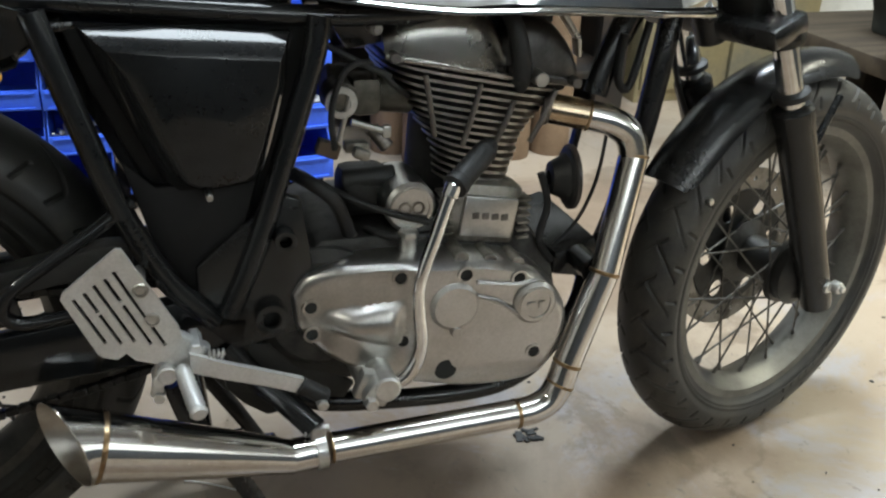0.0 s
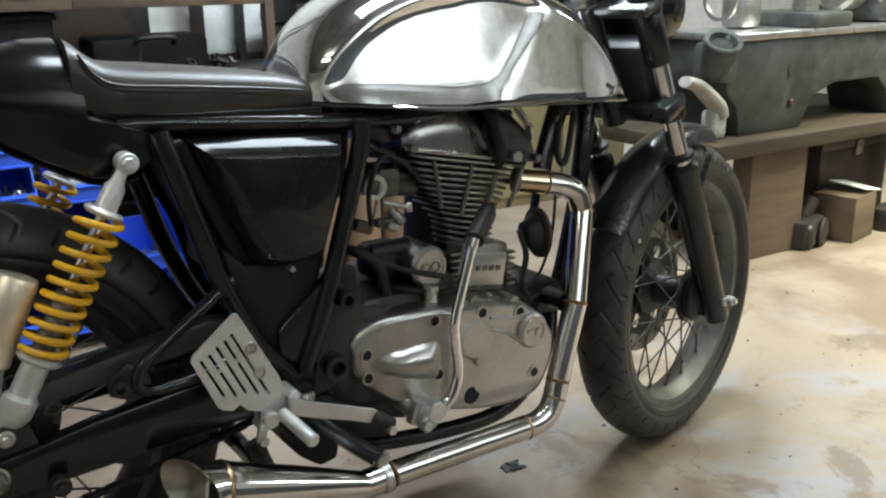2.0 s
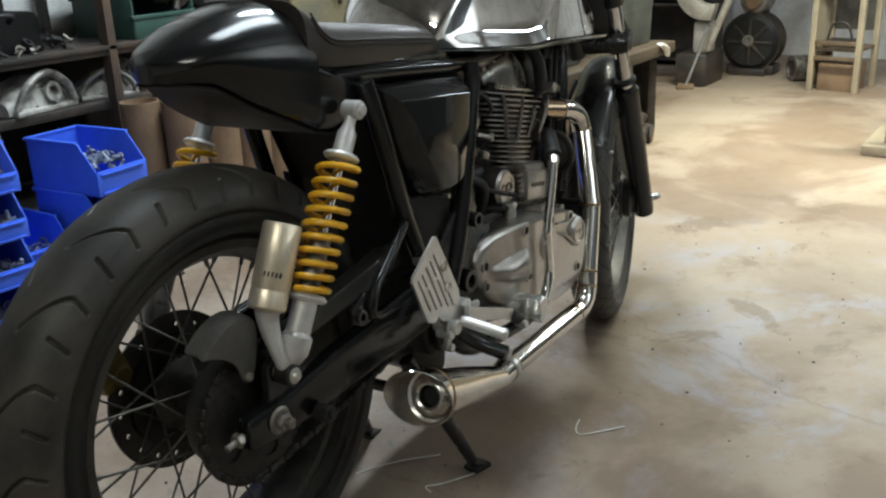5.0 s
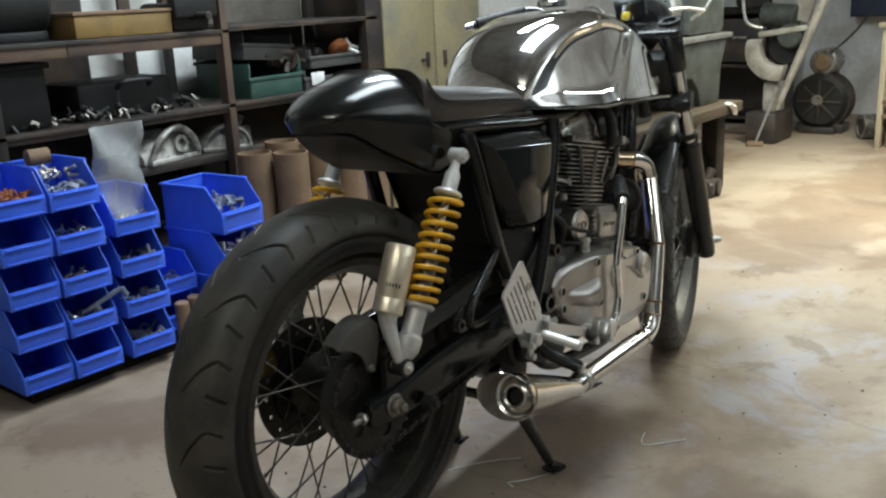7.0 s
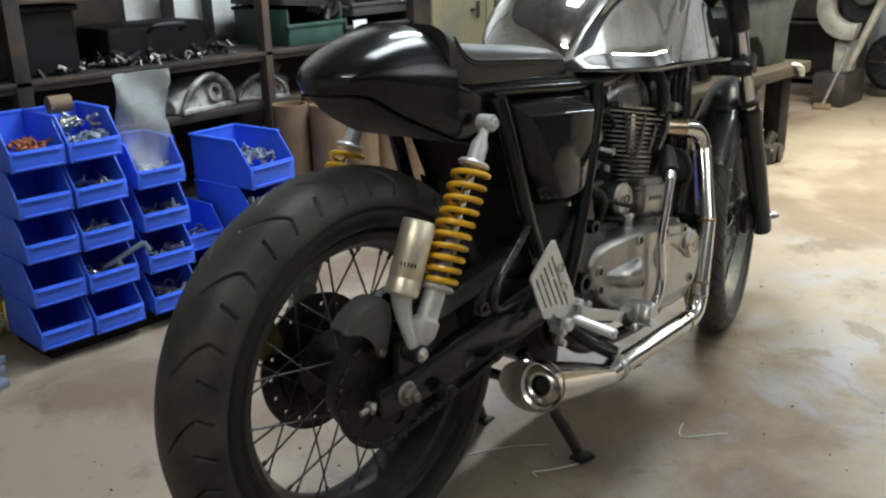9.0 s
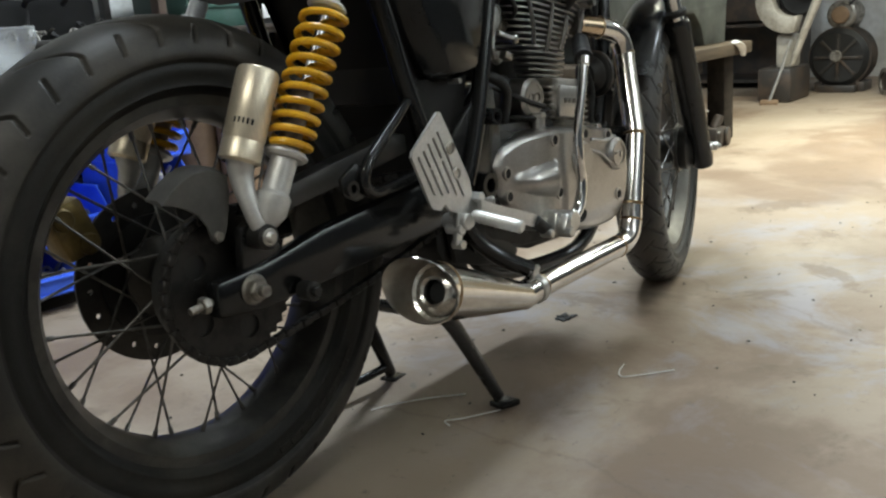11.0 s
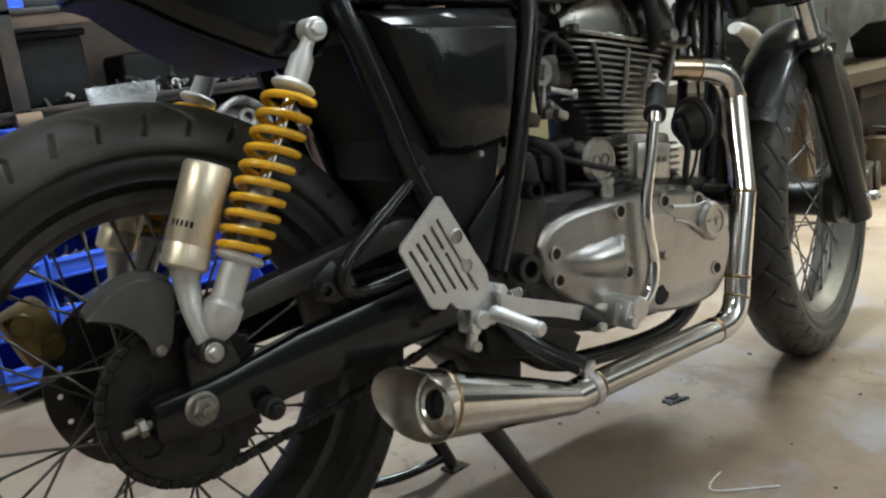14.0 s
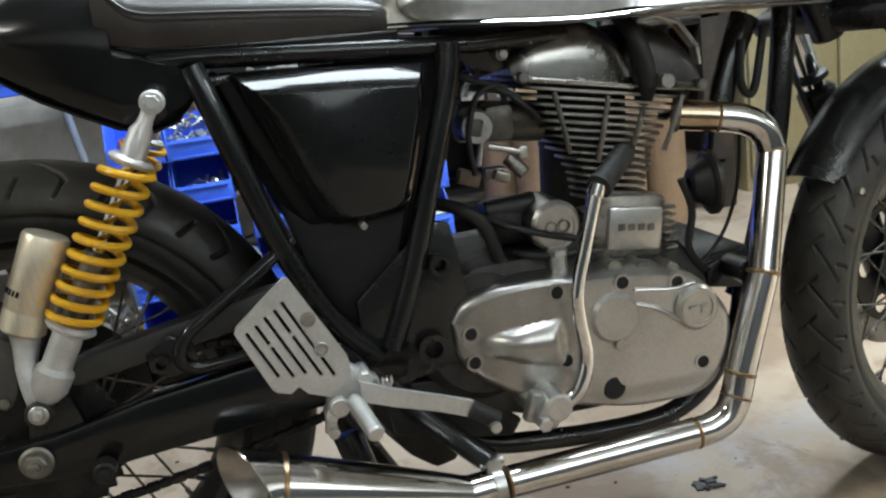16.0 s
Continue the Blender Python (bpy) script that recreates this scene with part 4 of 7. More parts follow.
for sy in (-0.14, 0.14):
    part("foot", box(0.2, 0.06, 0.07, (0, sy, 0.035), 0.008), DARK_STEEL, blower)
part("gear_motor", rod((-0.1, 0.0, 0.53), (0.12, 0.0, 0.53), 0.1, 28), ALU_DIRTY, blower)
part("end_cap", rod((-0.13, 0.0, 0.53), (-0.1, 0.0, 0.53), 0.06, 24), CARD, blower, "brown round end cap")
part("pillar", box(0.1, 0.14, 0.2, (0.05, 0, 0.44), 0.01), DARK_STEEL, blower)
part("belt", sweep([(-0.12, -0.06, 0.6), (-0.05, -0.2, 0.75), (0.0, -0.32, 0.95), (0.02, -0.4, 1.2)], 0.008), RUBBER_PLAIN, blower)
hoist = thing("hand_press", "beige cast hand press on a dark plinth", "press", pose(4.80, 0.90, 0))
part("plinth", box(0.34, 0.20, 0.20, (0.12, 0.08, 0.10), 0.02), DARK_STEEL, hoist)
part("column", box(0.16, 0.10, 0.20, (0.10, 0.05, 0.29), 0.025), PRESS_PAINT, hoist)
part("main_arm", sweep([(0.0, -0.01, 0.22), (0.0, -0.07, 0.39), (0.0, -0.143, 0.58), (0.0, -0.218, 0.78), (0.02, -0.30, 1.02)], [0.022, 0.03, 0.034, 0.038, 0.045], 12, 5, flat=0.7), PRESS_PAINT, hoist, "long slanting beige arm")
crescent = [(0.01 + 0.195 * math.cos(radians(a)), 0.585 + 0.19 * math.sin(radians(a))) for a in range(20, -101, -10)] + [(-0.005 + 0.118 * math.cos(radians(a)), 0.60 + 0.112 * math.sin(radians(a))) for a in range(-110, 31, 20)]
guard_mesh = prism(crescent, -0.06, 0.03, 0.008)
bmesh.ops.transform(guard_mesh, matrix=pose(0, 0, 0, 0, 0, 90), verts=guard_mesh.verts)
bmesh.ops.recalc_face_normals(guard_mesh, faces=guard_mesh.faces)
part("guard", guard_mesh, PRESS_PAINT, hoist, "curved beige cast guard")
part("flywheel", rod((0.06, -0.02, 0.60), (0.12, -0.02, 0.60), 0.118, 36), RUBBER_PLAIN, hoist, "black flywheel")
part("upper_disc", rod((-0.01, -0.06, 0.67), (0.05, -0.06, 0.67), 0.075, 32), LATHE, hoist)
part("cross_arm", box(0.035, 0.30, 0.035, (0.0, -0.02, 0.70), 0.008, (-8, 0, 0)), PRESS_PAINT, hoist)
part("bracket", prism([(0.10, 0.60), (0.17, 0.66), (0.20, 0.74), (0.16, 0.80), (0.12, 0.73)], -0.03, 0.03, 0.006), PRESS_PAINT, hoist)
part("spindle_housing", rod((0.08, -0.08, 0.78), (0.10, 0.14, 0.80), 0.075, 24), LATHE, hoist)
part("frame_plate", box(0.05, 0.10, 0.30, (0.10, -0.13, 0.90), 0.012, (14, 0, 0)), PRESS_PAINT, hoist)
part("pedal_rod", sweep([(-0.01, -0.005, 0.356), (-0.04, 0.035, 0.2), (-0.09, 0.085, 0.018)], 0.009), PALE_METAL, hoist)
part("pedal", box(0.13, 0.10, 0.02, (-0.10, 0.085, 0.01), 0.004, (0, 0, 20)), CARD, hoist)
part("crank", sweep([(-0.02, 0.10, 0.72), (-0.05, 0.19, 0.76), (-0.05, 0.22, 0.90)], 0.010), PALE_METAL, hoist)
cupboard = thing("steel_cupboard", "low dark steel cupboard against the end wall", "cupboard", pose(5.75, 1.62, 0))
for sy in (-0.42, 0.42):
    part("side_board", box(0.5, 0.02, 0.78, (0, sy, 0.39)), DARK_STEEL, cupboard)
part("back_board", box(0.02, 0.82, 0.78, (0.24, 0, 0.39)), DARK_STEEL, cupboard)
for sz in (0.05, 0.42):
    part("shelf", box(0.46, 0.82, 0.02, (-0.01, 0, sz)), DARK_STEEL, cupboard)
part("cupboard_top", box(0.56, 0.9, 0.035, (0, 0, 0.80), 0.006), BENCH_WOOD, cupboard, "grimy wooden top")
part("drawer_front", box(0.02, 0.38, 0.3, (-0.25, -0.2, 0.6), 0.006), DARK_STEEL, cupboard)
part("drawer_front", box(0.02, 0.38, 0.3, (-0.25, 0.2, 0.6), 0.006), DARK_STEEL, cupboard)
for sy in (-0.2, 0.2):
    part("handle", box(0.02, 0.1, 0.02, (-0.27, sy, 0.62), 0.004), ALU_DIRTY, cupboard)
casting("dark_machine_head", "dark cast machine head on the steel cupboard", pose(5.7, 1.42, 0.8175, 0, 0, 25), 11, 0.3, DARK_STEEL)
casting("dark_machine_head", "dark cast machine head on the steel cupboard", pose(5.72, 1.8, 0.8175, 0, 0, -10), 12, 0.26, DARK_STEEL)
wall_box = thing("wall_cabinet", "dark blue steel cabinet hung on the end wall", "cabinet", pose(6.21, 0.64, 0.72))
part("cabinet_body", box(0.17, 0.44, 0.4, (0, 0, 0.2), 0.006), NAVY, wall_box)
part("door", box(0.012, 0.42, 0.38, (-0.093, 0, 0.2), 0.004), NAVY, wall_box)
part("handle", box(0.012, 0.02, 0.08, (-0.105, -0.17, 0.2), 0.003), ALU_DIRTY, wall_box)
wheel2 = thing("small_wheel", "small dark pulley wheel leaning on the floor", "wheel", pose(5.20, 0.44, 0.079, 0, 0, 128) @ Matrix.Scale(0.79, 4))
part("tread", ring_body([(0.07, -0.07), (0.1, -0.07), (0.1, 0.07), (0.07, 0.07)], (0, 0, 0), (1, 0, 0), 32), ALU_DIRTY, wheel2)
part("hub", rod((-0.06, 0, 0), (0.06, 0, 0), 0.072, 24), DARK_STEEL, wheel2)
stand = thing("wooden_stand", "open wooden stand with crossbars and a lower shelf", "stand", pose(5.0, 0.155, 0, 0, 0, -8) @ Matrix.Diagonal((0.75, 0.72, 0.96, 1)))
for sx in (-0.18, 0.18):
    for sy in (-0.18, 0.18):
        part("leg", box(0.045, 0.045, 0.74, (sx, sy, 0.37), 0.004), TAN_PAINT, stand)
part("back_board", box(0.012, 0.36, 0.40, (0.19, 0, 0.54), 0.003), STAINED_SHADE_BOARD, stand, "stained grey back board")
part("side_board", box(0.34, 0.012, 0.70, (0, 0.19, 0.36), 0.003), TAN_PAINT, stand)
part("stand_top", box(0.46, 0.46, 0.03, (0, 0, 0.755), 0.004), TAN_PAINT, stand)
part("shelf", box(0.36, 0.36, 0.02, (0, 0, 0.25), 0.003), WOOD, stand)
for z in (0.2, 0.29):
    part("crossbar", box(0.02, 0.32, 0.025, (-0.2, 0, z), 0.003), WOOD, stand)
carton3 = thing("wooden_crate", "brown wooden crate on the floor of the stand", "crate", pose(5.0, 0.155, 0, 0, 0, -8) @ Matrix.Diagonal((0.75, 0.72, 0.96, 1)))
part("crate_body", box(0.28, 0.28, 0.16, (0, 0, 0.08), 0.004), CARD, carton3)
can = thing("toolbox", "dark metal toolbox with a bent handle", "toolbox", pose(4.98, 0.16, 0.251, 0, 0, -8) @ Matrix.Scale(0.7, 4))
part("tray", box(0.22, 0.26, 0.05, (0, 0, 0.025), 0.004), DARK_STEEL, can)
part("handle", sweep([(-0.08, -0.1, 0.05), (-0.08, -0.05, 0.18), (-0.08, 0.06, 0.18), (-0.08, 0.1, 0.05)], 0.01), DARK_STEEL, can)
cab = thing("machine_cabinet", "beige steel machine cabinet with an oval opening", "cabinet", pose(3.46, -0.35, 0))
opening = ellipse(0.0, 0.0, 0.045, 0.033, 20)
front = holed([(-0.75, 0.0), (0.0, 0.0), (0.0, 0.6), (-0.75, 0.6)], [[(x - 0.145, z + 0.2) for x, z in opening]], 0, 0.012)
bmesh.ops.transform(front, matrix=pose(0, 0, 0, 0, 0, 90), verts=front.verts)
part("front_panel", front, TAN_PAINT, cab)
part("cabinet_body", merge(box(0.5, 0.01, 0.6, (0.26, -0.005, 0.3)), box(0.5, 0.01, 0.6, (0.26, -0.745, 0.3)), box(0.51, 0.75, 0.012, (0.255, -0.375, 0.594)), box(0.01, 0.73, 0.58, (0.2, -0.375, 0.29))), TAN_PAINT, cab)
part("plinth", box(0.62, 0.9, 0.045, (0.22, -0.37, 0.0225), 0.008), TAN_PAINT, cab)
part("chip_tray", box(0.64, 0.8, 0.03, (0.25, -0.37, 0.615), 0.006), PALE_METAL, cab)
drill = thing("milling_machine", "grey bench milling machine on the cabinet", "machine", pose(3.56, -0.54, 0.63))
part("base", box(0.3, 0.24, 0.06, (0, 0, 0.03), 0.01), LATHE, drill)
part("column", box(0.14, 0.14, 0.7, (0.1, 0, 0.38), 0.015), LATHE, drill)
part("head", box(0.26, 0.16, 0.26, (-0.02, 0, 0.55), 0.03), LATHE, drill)
part("table", box(0.16, 0.42, 0.04, (-0.06, 0, 0.18), 0.006), PALE_METAL, drill)
part("feed_wheel", ring_body([(0.05, 0), (0.062, 0), (0.062, 0.012), (0.05, 0.012)], (-0.06, 0.25, 0.16), (-0.06, 0.3, 0.16), 28), PALE_METAL, drill)
part("feed_screw", rod((-0.06, 0.2, 0.16), (-0.06, 0.3, 0.16), 0.01), PALE_METAL, drill)
part("lever", sweep([(-0.1, 0.1, 0.5), (-0.12, 0.2, 0.52), (-0.14, 0.34, 0.46)], 0.009), PALE_METAL, drill)
part("stop_rod", rod((-0.14, 0.12, 0.1), (-0.1, 0.38, 0.03), 0.012), PALE_METAL, drill)

# ---- the motorcycle ----
bike = thing("motorcycle", "black custom cafe racer motorcycle with polished tank on its centre stand", "motorcycle", pose(-0.0076, -0.0188, 0.0125, -1.78, 1.05, 0.555))


def tyre_mesh(name, R, half, crown, bead, groove, material, wall, nu=1080, nv=116, depth=0.006):
    """A tyre about the local y axis with grooves cut into its tread."""
    phi = np.concatenate([np.linspace(-1.0, 1.0, nv)])
    th = np.linspace(0, 2 * np.pi, nu, endpoint=False)
    ang = phi * math.radians(88)
    yy, rr = half * np.sin(ang), R - crown + crown * np.cos(ang)
    T, S = np.meshgrid(th, phi, indexing="ij")
    g = groove(T, S) * depth
    rad = rr[None, :] - g * np.cos(ang)[None, :]
    ypos = yy[None, :] - g * np.sin(ang)[None, :]
    # side walls down to the bead
    side_r = np.array([R - crown - 0.004, R - crown - 0.008, R - crown - 0.010, R - crown - 0.012, (R - crown + bead) / 2, bead + 0.014, bead + 0.012, bead + 0.010, bead + 0.008, bead])
    side_y = np.array([0.995, 0.93, 0.925, 0.94, 0.95, 0.86, 0.885, 0.88, 0.80, 0.72]) * half
    rad = np.concatenate([np.repeat(side_r[::-1][None, :], nu, 0), rad, np.repeat(side_r[None, :], nu, 0)], 1)
    ypos = np.concatenate([np.repeat(-side_y[::-1][None, :], nu, 0), ypos, np.repeat(side_y[None, :], nu, 0)], 1)
    n = rad.shape[1]
    tt = th[:, None]
    verts = np.stack([rad * np.cos(tt), ypos, rad * np.sin(tt)], -1).reshape(-1, 3)
    i, j = np.meshgrid(np.arange(nu), np.arange(n - 1), indexing="ij")
    i2 = (i + 1) % nu
    faces = np.stack([i * n + j, i * n + j + 1, i2 * n + j + 1, i2 * n + j], -1).reshape(-1, 4)
    me = mesh_from(name, verts.tolist(), faces.tolist(), material)
    me.materials.append(wall)
    me.polygons.foreach_set("material_index", ((j < 9) | (j > n - 11)).astype(int).ravel().tolist())
    return me


def slash(T, base, pitch, width):
    d = (T - base + pitch / 2) % pitch - pitch / 2
    return np.clip(1.6 - 1.6 * np.abs(d) / width, 0, 1)


def rear_groove(T, S):
    p = 2 * np.pi / 19
    a = np.abs(S)
    off = np.where(S > 0, p / 2, 0)
    bend = 1.5 * np.clip(0.58 - a, 0, 1) ** 1.55 + 0.28 * np.clip(a - 0.58, 0, 1)
    long = slash(T, off + p * bend, p, 0.0105) * ((a > 0.09) & (a < 0.86))
    short = slash(T, off + p * (0.5 + 0.28 * (a - 0.58)), p, 0.0105) * ((a > 0.5) & (a < 0.86))
    return np.maximum(long, short)


def front_groove(T, S):
    p = 2 * np.pi / 34
    a = np.abs(S)
    off = np.where(S > 0, p / 2, 0)
    one = slash(T, off + p * 1.5 * a ** 1.2, p, 0.012) * ((a > 0.2) & (a < 0.8))
    nib = slash(T, off + p * (0.5 + 0.3 * a), p, 0.012) * ((a > 0.72) & (a < 0.95))
    arc = slash(T, off + p * (0.6 - 1.4 * a), p, 0.01) * ((a > 0.05) & (a < 0.4))
    return np.maximum(np.maximum(one, nib), arc)


def wheel(name, at, R, half, crown, groove, rubber, wall, rim_m, hub_half, spoke_n, label):
    bead = 0.238
    rw = half * 0.62
    prof = [(bead + 0.012, -rw - 0.006), (bead + 0.014, -rw), (bead - 0.004, -rw + 0.004), (bead - 0.014, -rw * 0.45), (bead - 0.02, 0), (bead - 0.014, rw * 0.45),
            (bead - 0.004, rw - 0.004), (bead + 0.014, rw), (bead + 0.012, rw + 0.006), (bead - 0.009, rw + 0.004), (bead - 0.024, rw * 0.5), (bead - 0.028, 0), (bead - 0.024, -rw * 0.5), (bead - 0.009, -rw - 0.004)]
    rim = part(name, ring_body(prof, (0, 0, 0), (0, 1, 0), 96), rim_m, bike, label, at)
    part("tyre", tyre_mesh("tyre", R, half, crown, bead + 0.004, groove, rubber, wall, depth=0.006 if half > 0.06 else 0.0035), None, rim, "worn black rubber tyre")
    mark = finish(box(0.020, 0.0022, 0.011, (0, 0, 0), 0.0006, seg=1), "raised_mark", wall)
    for k in range(9):
        for s in (-1, 1):
            turn = Matrix.Rotation(-radians(196 + 4.6 * k if s < 0 else 20 + 4.6 * k), 4, "Y")
            part("raised_mark", mark, None, rim, at=turn @ Matrix.Translation((0, s * half * 0.958, (R - crown + bead) / 2 + 0.006)))
    part("hub", revolve([(0.026, -hub_half), (0.056, -hub_half), (0.058, -hub_half + 0.008), (0.036, -hub_half + 0.02), (0.034, hub_half - 0.02), (0.058, hub_half - 0.008), (0.056, hub_half), (0.026, hub_half)], (0, 0, 0), (0, 1, 0), 40), RIM_DARK, rim)
    length = None
    spoke = None
    for k in range(spoke_n):
        sgn = 1 if k % 2 else -1
        lean = 1 if (k // 2) % 2 else -1
        a_rim = 2 * math.pi * (k + 0.5) / spoke_n
        a_hub = a_rim + lean * radians(62)
        p0 = Vector((0.05 * math.cos(a_hub), sgn * (hub_half - 0.004), 0.05 * math.sin(a_hub)))
        p1 = Vector(((bead - 0.022) * math.cos(a_rim), sgn * 0.006, (bead - 0.022) * math.sin(a_rim)))
        if spoke is None:
            length = (p1 - p0).length
            spoke = finish(merge(rod((0, 0, 0), (0, 0, length), 0.0019, 6), rod((0, 0, length - 0.016), (0, 0, length), 0.0034, 6)), "spoke", SPOKE)
        part("spoke", spoke, None, rim, at=axis_matrix(p0, p1))
    return rim


# ---- rear wheel and its drive ----
RA = Vector((0.0, 0.0, 0.338))
rear = wheel("rear_wheel", pose(*RA), 0.344, 0.068, 0.054, rear_groove, RUBBER, RUBBER_WALL, RIM_DARK, 0.06, 36, "black spoked rear wheel")
part("brake_disc", holed(ellipse(0, 0, 0.12, 0.12, 64), [ellipse(0, 0, 0.082, 0.082, 40)] + [ellipse(0.101 * math.cos(a), 0.101 * math.sin(a), 0.004, 0.004, 8) for a in (2 * math.pi * k / 18 for k in range(18))], 0.072, 0.076), RIM_DARK, rear)
part("disc_carrier", ring_body([(0.03, 0.066), (0.085, 0.066), (0.085, 0.072), (0.03, 0.072)], (0, 0, 0), (0, 1, 0), 40), BLACK_DUSTY, rear)
teeth = []
for k in range(76):
    a = 2 * math.pi * k / 76
    r = 0.101 if k % 2 else 0.094
    teeth.append((r * math.cos(a), r * math.sin(a)))
part("sprocket", holed(teeth, [ellipse(0.062 * math.cos(a), 0.062 * math.sin(a), 0.016, 0.016, 14) for a in (2 * math.pi * k / 5 for k in range(5))], -0.094, -0.088), CHAIN, rear)
part("sprocket_carrier", revolve([(0.03, -0.004), (0.088, -0.004), (0.09, 0.004), (0.086, 0.04), (0.06, 0.05), (0.03, 0.05)], (0, -0.086, 0), (0, 0, 0), 36), BLACK_DUSTY, rear)
part("axle", rod((0, -0.155, 0), (0, 0.155, 0), 0.008), PALE_METAL, rear)

# chain: links round both sprockets
FS = Vector((0.50, -0.091, 0.385))
RS = Vector((0.0, -0.091, 0.338))
loop = []
d = (FS - RS).normalized()
nrm = Vector((-d.z, 0, d.x))
for k in range(20):
    loop.append(RS + 0.098 * (nrm * math.cos(math.pi * k / 19) - d * math.sin(math.pi * k / 19)))
low = [RS - nrm * 0.098 + (FS - nrm * 0.036 - RS + nrm * 0.098) * (k / 30) - Vector((0, 0, 0.012 * math.sin(math.pi * k / 30))) for k in range(1, 30)]
front_arc = [FS + 0.036 * (-nrm * math.cos(math.pi * k / 9) + d * math.sin(math.pi * k / 9)) for k in range(10)]
high = [FS + nrm * 0.036 + (RS + nrm * 0.098 - FS - nrm * 0.036) * (k / 30) for k in range(1, 30)]
link_bms = []
path = loop + low + front_arc + high
for k, p in enumerate(path):
    q = path[(k + 1) % len(path)]
    m = Matrix.Translation((p + q) / 2) @ Matrix.Rotation(-math.atan2((q - p).z, (q - p).x), 4, "Y")
    b = box((q - p).length * 1.04, 0.014 if k % 2 else 0.010, 0.011, (0, 0, 0), 0.002, seg=1)
    bmesh.ops.transform(b, matrix=m, verts=b.verts)
    link_bms.append(b)
chain = part("drive_chain", merge(*link_bms), CHAIN, bike, "oily black drive chain")

# ---- swing arm ----
for s in (-1, 1):
    y0, y1 = (-0.136, -0.106) if s < 0 else (0.106, 0.136)
    arm = part("swing_arm", prism([(-0.052, 0.358), (-0.054, 0.312), (0.02, 0.306), (0.10, 0.312), (0.34, 0.332), (0.46, 0.345), (0.47, 0.405), (0.42, 0.42), (0.30, 0.411), (0.13, 0.388), (0.03, 0.366)], y0, y1, 0.009), BLACK_COWL, bike)
    part("axle_nut", merge(rod((0, s * 0.136, 0.338), (0, s * 0.142, 0.338), 0.02, 24), rod((0, s * 0.142, 0.338), (0, s * 0.152, 0.338), 0.014, 6), rod((0, s * 0.15, 0.338), (0, s * 0.163, 0.338), 0.008, 14)), ALU_DIRTY, arm)
    part("chain_adjuster", merge(rod((-0.05, s * 0.121, 0.334), (-0.085, s * 0.121, 0.33), 0.005, 10), rod((-0.058, s * 0.121, 0.333), (-0.068, s * 0.121, 0.332), 0.011, 6)), ALU_DIRTY, arm)
    part("shock_lug", prism([(-0.005, 0.36), (0.0, 0.415), (0.03, 0.425), (0.05, 0.405), (0.06, 0.37)], s * 0.128, s * 0.112, 0.003), BLACK_SATIN, arm)
    part("shock_bolt", merge(rod((0.018, s * 0.112, 0.402), (0.018, s * 0.161, 0.402), 0.0115, 20), rod((0.018, s * 0.155, 0.402), (0.018, s * 0.166, 0.402), 0.01, 14, 0.006)), PALE_METAL, arm)
part("chain_roller", merge(rod((0.075, -0.14, 0.318), (0.075, -0.165, 0.318), 0.013, 18), rod((0.075, -0.16, 0.318), (0.075, -0.172, 0.318), 0.007, 6)), BLACK_DUSTY, bike)
# upper chain guard bar
part("chain_guard", prism([(0.02, 0.425), (0.07, 0.448), (0.30, 0.492), (0.33, 0.49), (0.33, 0.462), (0.28, 0.452), (0.06, 0.415)], -0.118, -0.085, 0.004), GREY_PLASTIC_DARK, bike, "long dusty black plastic chain guard")
# small wheel guard over the sprocket
GUARD_EDGE = [(-0.096, 0.460), (-0.081, 0.473), (-0.063, 0.484), (-0.046, 0.490), (-0.028, 0.491), (-0.012, 0.487), (0.0, 0.479)]
guard_face = GUARD_EDGE + [(0.001, 0.46), (-0.003, 0.44), (-0.010, 0.415), (-0.018, 0.403), (-0.027, 0.400), (-0.035, 0.407), (-0.038, 0.423), (-0.048, 0.438), (-0.063, 0.449), (-0.08, 0.456)]
sprocket_guard = part("sprocket_guard", prism(guard_face, -0.114, -0.111, 0.0008, 1), GUARD_PLASTIC, bike, "small grey curved guard over the sprocket")
lip = [[(x, -0.1125, z + 0.001), (x + 0.003, -0.10, z + 0.005), (x + 0.004, -0.075, z + 0.006), (x + 0.004, -0.075, z + 0.003), (x + 0.003, -0.10, z + 0.002), (x, -0.1105, z - 0.002)] for x, z in GUARD_EDGE]
part("guard_lip", loft(lip), GUARD_PLASTIC, sprocket_guard)
part("guard_bolt", rod((-0.025, -0.108, 0.409), (-0.025, -0.119, 0.409), 0.0065, 12), ALU_DIRTY, sprocket_guard)
part("rear_caliper", merge(box(0.055, 0.05, 0.075, (-0.115, 0.078, 0.425), 0.01, (0, -20, 0)), rod((-0.13, 0.05, 0.44), (-0.13, 0.105, 0.44), 0.015, 16), rod((-0.1, 0.05, 0.405), (-0.1, 0.105, 0.405), 0.015, 16)), GOLD, bike, "gold brake caliper with black edges")

